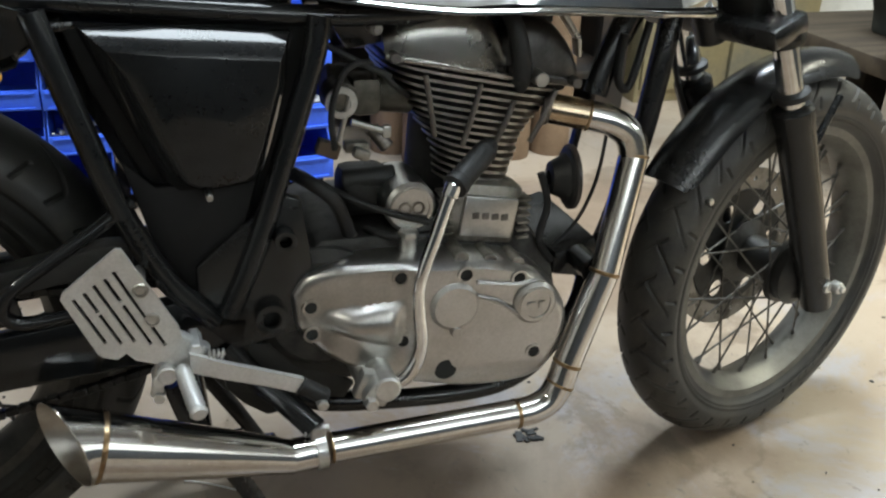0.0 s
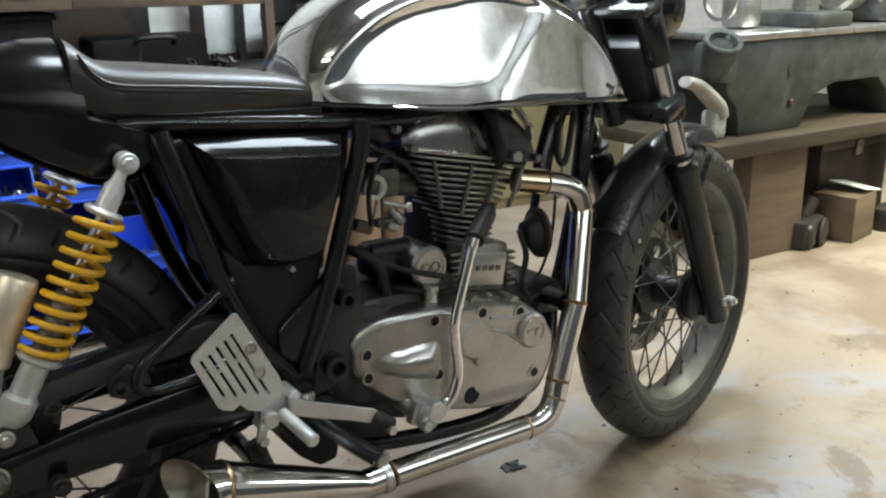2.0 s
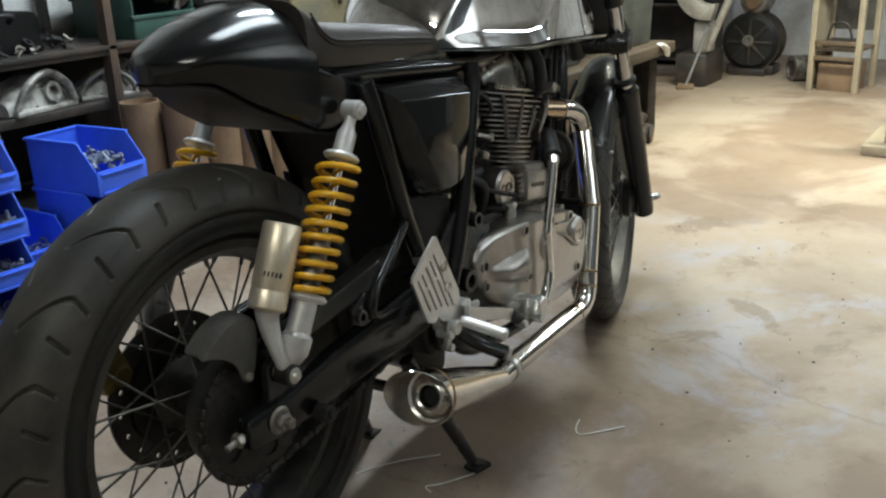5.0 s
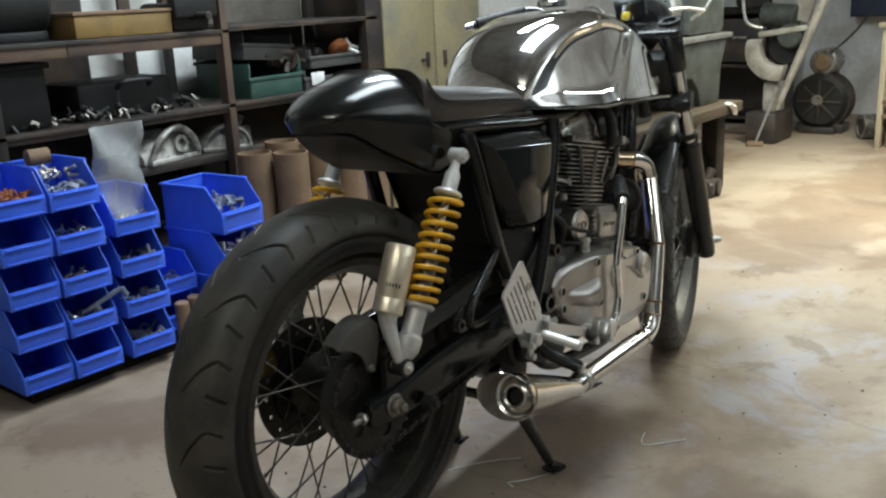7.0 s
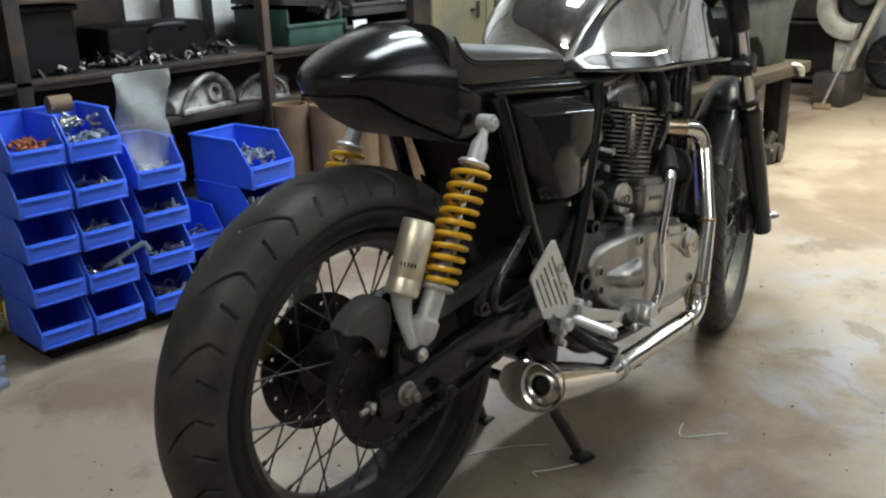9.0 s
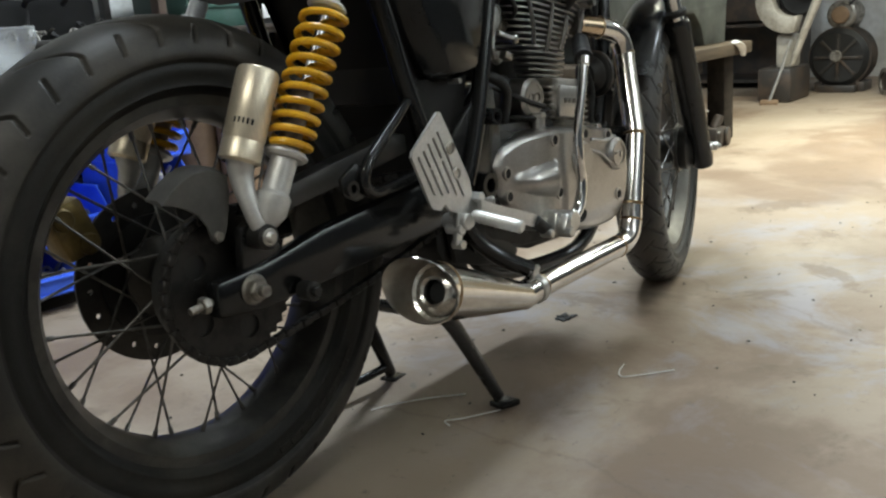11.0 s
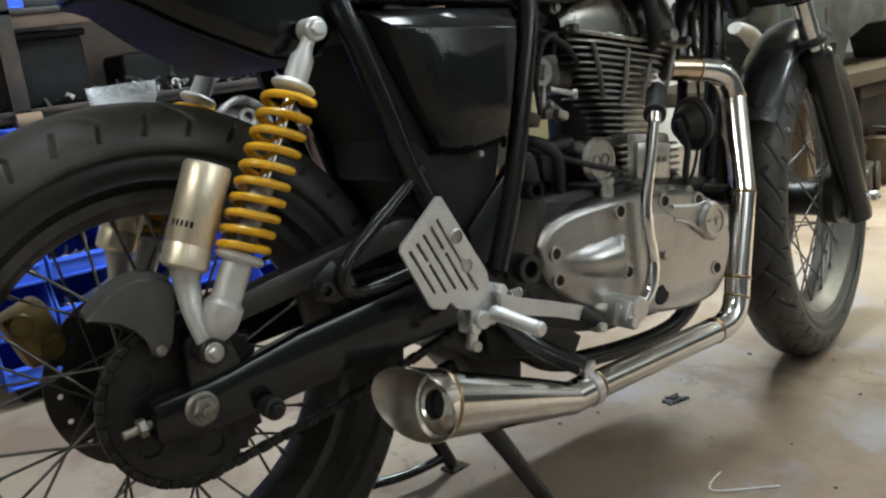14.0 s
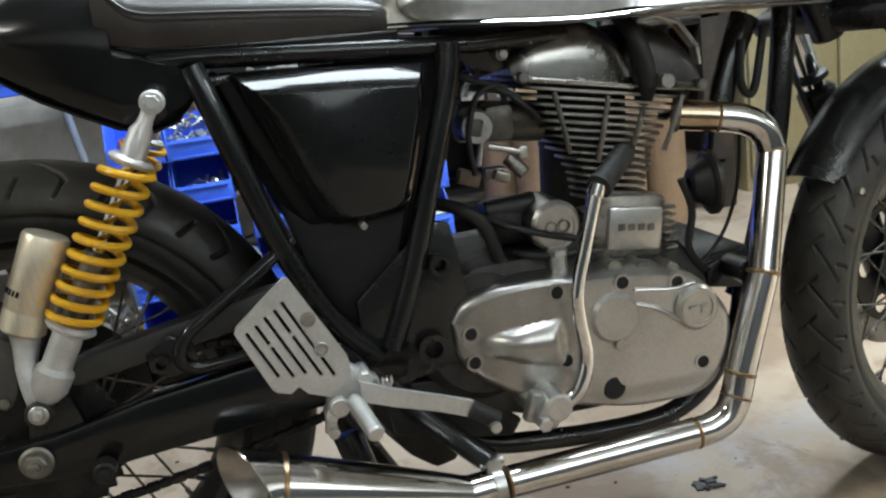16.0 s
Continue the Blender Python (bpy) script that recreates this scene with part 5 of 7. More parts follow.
# ---- rear shocks ----
def shock(s):
    top, bot = Vector((0.204, s * 0.145, 0.735)), Vector((0.018, s * 0.145, 0.402))
    ax = (top - bot).normalized()
    body = part("shock_absorber", revolve([(0.010, 0), (0.015, 0.006), (0.0215, 0.018), (0.0225, 0.04), (0.0175, 0.046), (0.0175, 0.10), (0.012, 0.1)], bot + ax * 0.012, top, 28), SILVER_PAINT, bike, "silver rear shock absorber with yellow spring")
    part("lower_eye", rod(bot + Vector((0, 0.014, 0)), bot - Vector((0, 0.014, 0)), 0.016, 24), BLACK_DUSTY, body)
    part("piston_rod", rod(bot + ax * 0.1, bot + ax * 0.32, 0.007, 14), CHROME, body)
    part("damper_tube", rod(bot + ax * 0.09, bot + ax * 0.20, 0.0145, 20), ALU_DIRTY, body)
    part("lower_seat", rod(bot + ax * 0.102, bot + ax * 0.113, 0.0288, 28), SILVER_PAINT, body)
    part("upper_seat", rod(bot + ax * 0.306, bot + ax * 0.316, 0.0258, 28), SILVER_PAINT, body)
    part("upper_clevis", revolve([(0.0145, 0), (0.0138, 0.034), (0.0095, 0.042), (0.0082, 0.05), (0.0085, 0.066)], bot + ax * 0.312, top, 24), SILVER_PAINT, body)
    part("upper_eye", merge(rod(top - Vector((0, 0.014, 0)), top + Vector((0, 0.014, 0)), 0.0138, 24), rod(top + Vector((0, s * 0.012, 0)), top + Vector((0, s * 0.02, 0)), 0.009, 6)), SILVER_PAINT, body)
    u = ax.cross(Vector((0, 1, 0))).normalized()
    v = ax.cross(u)
    turns, n = 9.6, 240
    pts = []
    for k in range(n + 1):
        f = k / n
        a = 2 * math.pi * turns * f
        pts.append(bot + ax * (0.116 + 0.188 * (0.9 * f + 0.1 * f * f)) + (u * math.cos(a) + v * math.sin(a)) * 0.0275)
    part("coil_spring", sweep(pts, 0.0048, 8, 1), YELLOW, body, "bright yellow coil spring")
    # piggyback reservoir behind the body
    r0, r1 = Vector((0.014, s * 0.124, 0.497)), Vector((0.062, s * 0.124, 0.602))
    ra = (r1 - r0).normalized()
    length = (r1 - r0).length
    res = part("reservoir", revolve([(0.022, -0.004), (0.0265, 0.0), (0.0265, 0.022), (0.0258, 0.0235), (0.0258, 0.0255), (0.0268, 0.027), (0.0268, length - 0.004), (0.0245, length), (0.0, length)], r0, r1, 36, caps=False), CHAMPAGNE, body, "champagne brushed metal gas reservoir")
    # plain bars in place of the maker's lettering
    for k in range(5):
        a = -1.25 + 0.2 * k
        yy = s * (0.124 + 0.0270 * math.cos(a))
        c = r0 + ra * 0.045 + Vector((math.sin(a) * 0.0266 * ra.z, 0, -math.sin(a) * 0.0266 * ra.x))
        part("mark", box(0.0035, 0.0012, 0.007, (c.x, yy, c.z), 0.0003, (0, math.degrees(math.atan2(ra.x, ra.z)), 0)), SHADE_AND_INK, res)
    part("reservoir_bridge", sweep([r0 + Vector((0.004, 0, 0.006)), r0 + Vector((0.0, 0, -0.02)), Vector((0.011, s * 0.136, 0.445)), bot + Vector((-0.001, 0, 0.008))], [0.021, 0.015, 0.0115, 0.011], 14, 6), SILVER_PAINT, body)


shock(-1)
shock(1)

# ---- rear frame, side panels, seat and tail ----
# outline of a side panel, each corner with the way its rolled edge turns inwards
PANEL_EDGE = ((0.290, 0.756, 0.9, -0.75), (0.385, 0.7505, 0, -0.75), (0.44, 0.747, 0, -0.75), (0.522, 0.742, -0.4, -0.75), (0.518, 0.685, -0.42, 0), (0.498, 0.615, -0.42, 0), (0.487, 0.58, -0.42, 0.1),
              (0.474, 0.564, -0.3, 0.34), (0.43, 0.558, 0, 0.36), (0.388, 0.560, 0.62, 0.34), (0.369, 0.574, 0.85, 0.12), (0.342, 0.635, 0.9, 0), (0.313, 0.70, 0.9, 0))
for s in (-1, 1):
    part("seat_rail", sweep([(0.205, s * 0.106, 0.778), (0.26, s * 0.108, 0.777), (0.36, s * 0.109, 0.770), (0.56, s * 0.109, 0.757), (0.72, s * 0.085, 0.755)], 0.013, 14), BLACK_GLOSS, bike)
    part("rear_strut", sweep([(0.252, s * 0.130, 0.768), (0.266, s * 0.134, 0.72), (0.293, s * 0.137, 0.63), (0.32, s * 0.138, 0.545), (0.365, s * 0.137, 0.45), (0.42, s * 0.134, 0.385)], 0.0145, 14), BLACK_GLOSS, bike)
    part("front_strut", sweep([(0.557, s * 0.124, 0.760), (0.548, s * 0.128, 0.71), (0.514, s * 0.134, 0.605), (0.476, s * 0.139, 0.49), (0.436, s * 0.140, 0.395)], 0.0145, 14), BLACK_GLOSS, bike)
    secs = []
    for f, k in ((-1.6, 0.004), (0.0, 0.0), (0.1, 0.002), (0.5, 0.0155), (0.9, 0.0285), (1.0, 0.0345), (1.03, 0.038)):
        row = []
        for x, z, kx, kz in PANEL_EDGE:
            x, z = x + kx * k, z + kz * k
            face = 0.150 + (0.715 - z) * 0.03 - 0.085 * max(0.0, 0.40 - x)
            row.append((x, s * (face - 0.027 + 0.027 * f), z))
        secs.append(row)
    panel = part("side_panel", loft(secs), BLACK_GLOSS, bike, "gloss black side panel with rolled edges")
    part("panel_screw", rod((0.420, s * 0.135, 0.558), (0.420, s * 0.1575, 0.558), 0.004, 12), PALE_METAL, panel)
    part("frame_infill", prism([(0.325, 0.60), (0.36, 0.565), (0.478, 0.565), (0.452, 0.47), (0.432, 0.40), (0.40, 0.41), (0.352, 0.50)], s * 0.108, s * 0.126, 0.003), MATTE_BLACK, bike)
    part("frame_infill", prism([(0.30, 0.748), (0.546, 0.75), (0.542, 0.70), (0.51, 0.605), (0.478, 0.505), (0.44, 0.50), (0.38, 0.555), (0.34, 0.62)], s * 0.088, s * 0.104, 0.003), MATTE_BLACK, bike)
    part("gusset", prism([(0.47, 0.52), (0.50, 0.55), (0.53, 0.54), (0.545, 0.44), (0.53, 0.36), (0.44, 0.34), (0.40, 0.38), (0.40, 0.46)], s * 0.118, s * 0.136, 0.003), BLACK_SATIN, bike)
    part("plate_bushing", merge(ring_body([(0.008, 0), (0.0135, 0), (0.0135, 0.026), (0.008, 0.026)], (0.507, s * 0.132, 0.494), (0.507, s * 0.17, 0.494), 24), rod((0.507, s * 0.132, 0.494), (0.507, s * 0.14, 0.494), 0.008, 16)), BLACK_GLOSS, bike)
    part("frame_boss", ring_body([(0.012, 0), (0.02, 0), (0.02, 0.014), (0.012, 0.014)], (0.488, s * 0.136, 0.385), (0.488, s * 0.15, 0.385), 24), BLACK_SATIN, bike)
    for bx, bz in ((0.632, 0.738), (0.668, 0.752)):
        part("frame_bolt", merge(rod((bx, s * 0.075, bz), (bx, s * 0.098, bz), 0.0085, 16), rod((bx, s * 0.096, bz), (bx, s * 0.105, bz), 0.006, 6)), PALE_METAL, bike)
    part("head_plate", prism([(0.56, 0.775), (0.60, 0.71), (0.68, 0.725), (0.75, 0.765), (0.75, 0.79), (0.56, 0.79)], s * 0.07, s * 0.078, 0.002), BLACK_SATIN, bike)
part("inner_fender", prism([(0.25, 0.752), (0.28, 0.76), (0.41, 0.45), (0.45, 0.36), (0.415, 0.36), (0.395, 0.44), (0.372, 0.55), (0.34, 0.65), (0.302, 0.712), (0.25, 0.738)], -0.105, 0.105, 0.008), MATTE_BLACK, bike, "black inner fender under the seat")
part("air_box", prism([(0.275, 0.75), (0.53, 0.742), (0.50, 0.62), (0.455, 0.45), (0.42, 0.42), (0.365, 0.53), (0.30, 0.68)], -0.112, 0.112, 0.008), MATTE_BLACK, bike, "black box between the frame tubes")
part("pivot_block", prism([(0.405, 0.385), (0.505, 0.395), (0.515, 0.30), (0.49, 0.255), (0.43, 0.25), (0.405, 0.29)], -0.095, 0.095, 0.008), BLACK_DUSTY, bike, "dusty black swing arm pivot casting")
part("hanger_plate", prism([(0.42, 0.335), (0.50, 0.33), (0.605, 0.25), (0.59, 0.228), (0.50, 0.245), (0.43, 0.265)], -0.112, -0.10, 0.003), BLACK_DUSTY, bike, "black steel hanger plate")
part("battery_box", box(0.16, 0.2, 0.22, (0.42, 0, 0.64), 0.012), BLACK_DUSTY, bike)


def tail_section(x):
    w = curve(x, (-0.03, 0.012), (-0.024, 0.034), (-0.01, 0.058), (0.015, 0.079), (0.045, 0.095), (0.08, 0.107), (0.12, 0.116), (0.17, 0.121), (0.2, 0.121), (0.25, 0.121))
    zt = curve(x, (-0.036, 0.812), (-0.03, 0.824), (-0.015, 0.838), (0.01, 0.854), (0.04, 0.869), (0.08, 0.883), (0.12, 0.891), (0.15, 0.892), (0.168, 0.889), (0.169, 0.81), (0.2, 0.797), (0.24, 0.776), (0.256, 0.766))
    zb = curve(x, (-0.036, 0.808), (-0.03, 0.803), (0.0, 0.80), (0.02, 0.795), (0.034, 0.786), (0.055, 0.771), (0.074, 0.758), (0.111, 0.739), (0.157, 0.716), (0.168, 0.711), (0.2, 0.706), (0.225, 0.711), (0.24, 0.723), (0.256, 0.742))
    zm = zb + (zt - zb) * curve(x, (-0.036, 0.35), (0.05, 0.42), (0.168, 0.46), (0.169, 0.83), (0.256, 0.84))
    pts = []
    for k in range(17):
        a = math.pi * k / 16
        c = math.cos(a)
        pts.append((x, -w * math.copysign(abs(c) ** 0.86, c), zm + (zt - zm) * math.sin(a) ** 0.96))
    tuck = curve(x, (-0.03, 0.16), (0.06, 0.12), (0.13, 0.05), (0.168, 0.02))
    for f in (0.93, 0.7, 0.4, 0.12):
        pts.append((x, w * (1 - tuck * (1 - f) ** 1.3 - (0.004 if f > 0.9 else 0.01)), zb + (zm - zb) * f))
    for yk in (0.9, 0.5, 0, -0.5, -0.9):
        pts.append((x, w * (1 - tuck) * yk, zb - 0.004))
    for f in (0.12, 0.4, 0.7, 0.93):
        pts.append((x, -w * (1 - tuck * (1 - f) ** 1.3 - (0.004 if f > 0.9 else 0.01)), zb + (zm - zb) * f))
    return pts


tail = part("tail_cowl", loft([tail_section(x) for x in (-0.03, -0.027, -0.022, -0.016, -0.01, 0.005, 0.02, 0.04, 0.06, 0.08, 0.1, 0.12, 0.14, 0.155, 0.164, 0.168, 0.169, 0.182, 0.2, 0.22, 0.24, 0.256)]), BLACK_COWL, bike, "gloss black rounded tail cowl")
under = []
for x in (-0.02, 0.0, 0.02, 0.04, 0.06, 0.08, 0.1, 0.12, 0.14, 0.16, 0.2, 0.23):
    sec = tail_section(x)
    zb, half = min(p[2] for p in sec) - 0.001, max(p[1] for p in sec[20:22])
    under.append([(x, -half * 0.97, zb), (x, half * 0.97, zb), (x, half * 0.97, zb - 0.003), (x, -half * 0.97, zb - 0.003)])
part("tail_underside", loft(under), MATTE_BLACK, tail, "matte black underside of the cowl")
part("tail_floor", box(0.14, 0.22, 0.012, (0.23, 0, 0.745), 0.004, (0, -4, 0)), BLACK_SATIN, tail)


def seat_section(x):
    w = curve(x, (0.155, 0.112), (0.2, 0.118), (0.3, 0.116), (0.42, 0.108), (0.492, 0.1), (0.505, 0.09))
    zt = curve(x, (0.155, 0.892), (0.168, 0.884), (0.18, 0.872), (0.195, 0.862), (0.22, 0.856), (0.28, 0.851), (0.38, 0.841), (0.44, 0.834), (0.48, 0.826), (0.495, 0.818), (0.505, 0.806))
    zb = curve(x, (0.155, 0.805), (0.2, 0.795), (0.3, 0.789), (0.495, 0.781), (0.505, 0.789))
    pts = []
    for k in range(25):
        a = math.pi * k / 24
        c, sn = math.cos(a), math.sin(a)
        bulge = 1.0 + 0.035 * (1 - sn)
        pts.append((x, -w * bulge * math.copysign(abs(c) ** 0.42, c), zb + (zt - zb) * (0.3 + 0.7 * sn ** 0.5) if sn > 1e-6 else zb + (zt - zb) * 0.3))
    pts += [(x, w * 0.99, zb), (x, 0.5 * w, zb), (x, -0.5 * w, zb), (x, -w * 0.99, zb)]
    return pts


seat = part("seat", loft([seat_section(x) for x in (0.155, 0.16, 0.168, 0.175, 0.185, 0.195, 0.21, 0.24, 0.28, 0.33, 0.38, 0.42, 0.45, 0.47, 0.484, 0.495, 0.505)]), LEATHER, bike, "dark brown leather solo seat with stitched piping")
for s in (-1, 1):
    for dz in (0.0, 0.0065):
        part("piping", sweep([(0.165, s * 0.1165, 0.872 - dz), (0.183, s * 0.12, 0.846 - dz), (0.21, s * 0.1222, 0.832 - dz), (0.28, s * 0.121, 0.826 - dz), (0.38, s * 0.1155, 0.818 - dz), (0.45, s * 0.1085, 0.811 - dz), (0.49, s * 0.0985, 0.805 - dz)], 0.0018, 6, 6), LEATHER, seat)
part("seat_pan", prism([(0.17, 0.80), (0.17, 0.79), (0.3, 0.781), (0.5, 0.774), (0.5, 0.784), (0.3, 0.79)], -0.112, 0.112, 0.002), BLACK_GLOSS, bike)

# ---- polished tank ----
def tank_mesh():
    nu, nv = 96, 72
    xs = np.linspace(0, 1, nu)
    verts = []
    zb_keys = ((0.48, 0.792), (0.72, 0.774), (0.78, 0.777), (1.1, 0.762))
    for u in xs:
        x = 0.482 + 0.62 * (0.5 - 0.5 * math.cos(math.pi * u))
        zb = curve(x, *zb_keys)
        f = (x - 0.482) / 0.62
        end = (1 - (1 - f / 0.45) ** 2.2) ** (1 / 2.1) if f < 0.45 else 1.0
        nose = max(0.0, 1 - max(0, (f - 0.42) / 0.58) ** 2.3) ** (1 / 1.9)
        zt = zb + 0.012 + (0.184 + 0.006 * math.sin(math.pi * f)) * min(end, nose)
        w = (0.135 + 0.024 * math.sin(math.pi * min(1, f * 0.9 + 0.12))) * (0.66 + 0.34 * (1 - (1 - min(1, f / 0.16)) ** 2)) * (1 - 0.2 * max(0, (f - 0.72) / 0.28) ** 2.2)
        for k in range(nv + 1):
            v = k / nv
            a = math.pi * v
            c, sn = math.cos(a), math.sin(a)
            y = -w * math.copysign(abs(c) ** (0.44 + 0.4 * max(0, 1 - f / 0.3)), c)
            z = zb + (zt - zb) * sn ** 0.76
            # knee recess with a raised border on each flank
            h = (z - zb) / 0.19
            e = ((x - 0.79) / 0.315) ** 2 + (max(0, h - 0.02) / 0.97) ** 2
            if h < 0.97 and abs(c) > 0.2:
                rec = 1 / (1 + math.exp((e - 0.78) / 0.035))
                foot = 1 / (1 + math.exp(-(h - 0.075) / 0.018))
                step = 0.012 / (1 + math.exp(-(x - 0.775 - 0.16 * h) / 0.007))
                flat = min(abs(y), w - 0.012 - 0.036 * h + step)
                y = math.copysign(abs(y) + (flat - abs(y)) * rec * foot, y)
            beat = 0.0007 * math.sin(19 * x + 2.5 * math.sin(11 * z + 2.0)) * math.sin(13 * z + 1.3 + 2 * math.sin(9 * x)) + 0.0003 * math.sin(43 * x + 17 * z)
            verts.append((x, y + math.copysign(beat * abs(c) ** 0.5, y), z + 0.6 * beat * sn))
    n = nv + 1
    faces = [(i * n + j, i * n + j + 1, (i + 1) * n + j + 1, (i + 1) * n + j) for i in range(nu - 1) for j in range(nv)]
    return mesh_from("fuel_tank", verts, faces, CHROME)


tank = part("fuel_tank", tank_mesh(), None, bike, "mirror-polished bare metal fuel tank with knee recesses")
flange = [(0.482, 0.088), (0.53, 0.122), (0.6, 0.150), (0.72, 0.166), (0.86, 0.168), (1.0, 0.163), (1.08, 0.14), (1.105, 0.1)]
for s in (-1, 1):
    part("tank_seam", sweep([(x, s * y, curve(x, (0.48, 0.788), (0.72, 0.769), (0.755, 0.767), (0.78, 0.774), (1.1, 0.757))) for x, y in flange], 0.0055, 10, 8, flat=0.7), CHROME, tank, "polished folded seam round the tank")
part("tank_floor", loft([[(x, y * w, z - 0.004 * dz) for y, dz in ((-1, 0), (1, 0), (1, 1), (-1, 1))] for x, w, z in ((0.485, 0.085, 0.789), (0.55, 0.125, 0.784), (0.7, 0.16, 0.77), (0.86, 0.165, 0.767), (1.0, 0.155, 0.762), (1.095, 0.12, 0.757))]), ALU_DIRTY, tank)
part("filler_cap", revolve([(0.03, 0), (0.034, 0.003), (0.034, 0.012), (0.028, 0.018), (0.0, 0.02)], (0.77, 0, 0.985), (0.77, 0, 1.2), 32, caps=False), CHROME, tank)

# ---- engine ----
case = part("crankcase", merge(prism([(0.50, 0.43), (0.56, 0.475), (0.66, 0.475), (0.70, 0.50), (0.85, 0.47), (0.89, 0.42), (0.905, 0.36), (0.90, 0.28), (0.84, 0.235), (0.62, 0.25), (0.52, 0.28), (0.475, 0.34)], -0.115, 0.115, 0.014),
                               rod((0.56, -0.10, 0.38), (0.56, -0.135, 0.38), 0.085, 40)), FIN_CORE, bike, "dark mottled cast crankcase")
OUT = [(0.513, 0.412), (0.532, 0.436), (0.572, 0.451), (0.629, 0.456), (0.695, 0.453), (0.782, 0.447), (0.843, 0.426), (0.882, 0.386), (0.893, 0.35), (0.881, 0.303), (0.852, 0.263), (0.769, 0.256), (0.681, 0.272), (0.598, 0.299), (0.552, 0.326), (0.521, 0.363)]
ring = [Vector((x, 0, z)) for x, z in OUT]
ring3 = smooth_path(ring + [ring[0]], 10)[:-1]
cx, cz = 0.70, 0.365


def ease(x, a, b):
    t = min(1.0, max(0.0, (x - a) / (b - a)))
    return t * t * (3 - 2 * t)


def cover_y(x, sc):
    deep = curve(x, (0.5, 0.142), (0.54, 0.148), (0.6, 0.164), (0.66, 0.172), (0.9, 0.180))
    base = 0.115
    return -(base + (deep - base) * sc)


def cover_swell(x, z):
    """The long swelling ahead of the kick lever and the raised step behind it."""
    u = (x - 0.543) / 0.117
    mid, tall = 0.374 - 0.06 * (x - 0.592), 0.034 * math.sqrt(min(1.0, max(0.004, u)))
    rise = max(0.0, 1 - ((z - mid) / tall) ** 2) ** 0.6
    swell = 0.019 * rise * ease(u, 0.0, 0.4) * (1 - ease(u, 0.78, 1.0))
    return swell + 0.006 * ease(x, 0.658, 0.672) * ease(z, 0.27, 0.30)


secs = []
rim_rings = [(1.0, 0.0), (1.0, 0.55), (0.99, 0.78), (0.965, 0.93), (0.92, 1.0)]
for k, sc in rim_rings + [(0.90 - 0.03 * i, 1.005 + 0.001 * i) for i in range(29)] + [(0.02, 1.035)]:
    row = []
    for p in ring3:
        x, z = cx + (p.x - cx) * k, cz + (p.z - cz) * k
        row.append((x, cover_y(x, sc) - cover_swell(x, z) * ease(sc, 0.85, 1.0), z))
    secs.append(row)
cover = part("engine_cover", loft(secs), ALU, case, "polished but scuffed aluminium engine side cover")
for bx, by, bz in ((0.538, -0.146, 0.396), (0.539, -0.143, 0.357), (0.65, -0.170, 0.437), (0.655, -0.174, 0.345), (0.63, -0.160, 0.302), (0.735, -0.171, 0.437), (0.81, -0.172, 0.425), (0.84, -0.168, 0.31)):
    by = cover_y(bx, 1.0) - cover_swell(bx, bz) - 0.0005
    part("bolt_well", ring_body([(0.0078, 0), (0.0125, 0), (0.0115, 0.0085), (0.0085, 0.0085)], (bx, by + 0.006, bz), (bx, by - 0.1, bz), 20), ALU, cover)
    # bolt blackened to show the shade down in its well
    part("cover_bolt", rod((bx, by + 0.006, bz), (bx, by - 0.0018, bz), 0.0085, 16), SHADE_AND_INK, cover, "cover bolt coloured with the shade of its well")
part("oil_cap", merge(rod((0.835, -0.178, 0.387), (0.835, -0.192, 0.387), 0.031, 36), ring_body([(0.02, 0), (0.024, 0), (0.024, 0.002), (0.02, 0.002)], (0.835, -0.192, 0.387), (0.835, -0.3, 0.387), 32),
                      box(0.012, 0.003, 0.005, (0.827, -0.1925, 0.389), 0.001), box(0.009, 0.003, 0.012, (0.842, -0.1925, 0.386), 0.001)), ALU, cover, "round embossed oil filter cap")
part("inspection_boss", merge(rod((0.722, -0.17, 0.392), (0.722, -0.187, 0.392), 0.034, 36), rod((0.724, -0.175, 0.356), (0.724, -0.19, 0.356), 0.0075, 14)), ALU, cover)
part("cover_rib", merge(sweep([(0.752, -0.182, 0.405), (0.78, -0.186, 0.395), (0.808, -0.188, 0.375)], 0.0035, 8), sweep([(0.75, -0.184, 0.425), (0.80, -0.186, 0.418), (0.835, -0.184, 0.42)], 0.003, 8)), ALU, cover)
# flush black disc, the shade of a recess that is not cut
part("drain_recess_shade", rod((0.715, -0.165, 0.297), (0.715, -0.181, 0.297), 0.017, 22), SHADE_AND_INK, cover)
for bx in (0.735, 0.775, 0.815):
    part("case_lug", rod((bx, -0.12, 0.452 - (bx - 0.735) * 0.2), (bx, -0.165, 0.452 - (bx - 0.735) * 0.2), 0.010, 16), ALU_DIRTY, cover)
part("breather_cap", merge(rod((0.672, -0.125, 0.44), (0.672, -0.125, 0.478), 0.012, 18), rod((0.672, -0.125, 0.472), (0.672, -0.125, 0.482), 0.0145, 6)), PALE_METAL, case, "bright breather cap")
part("sump", prism([(0.60, 0.27), (0.66, 0.235), (0.83, 0.232), (0.85, 0.25), (0.84, 0.28), (0.62, 0.30)], -0.10, 0.10, 0.01), FIN_CORE, case)
part("shift_spline", merge(rod((0.60, -0.135, 0.298), (0.60, -0.2, 0.298), 0.012, 18), box(0.03, 0.02, 0.04, (0.602, -0.195, 0.30), 0.004, (0, 20, 0))), PALE_METAL, case)

# cylinder with tapering fins
CB = Vector((0.764, 0, 0.50))
CA = (Vector((0.775, 0, 0.685)) - CB).normalized()
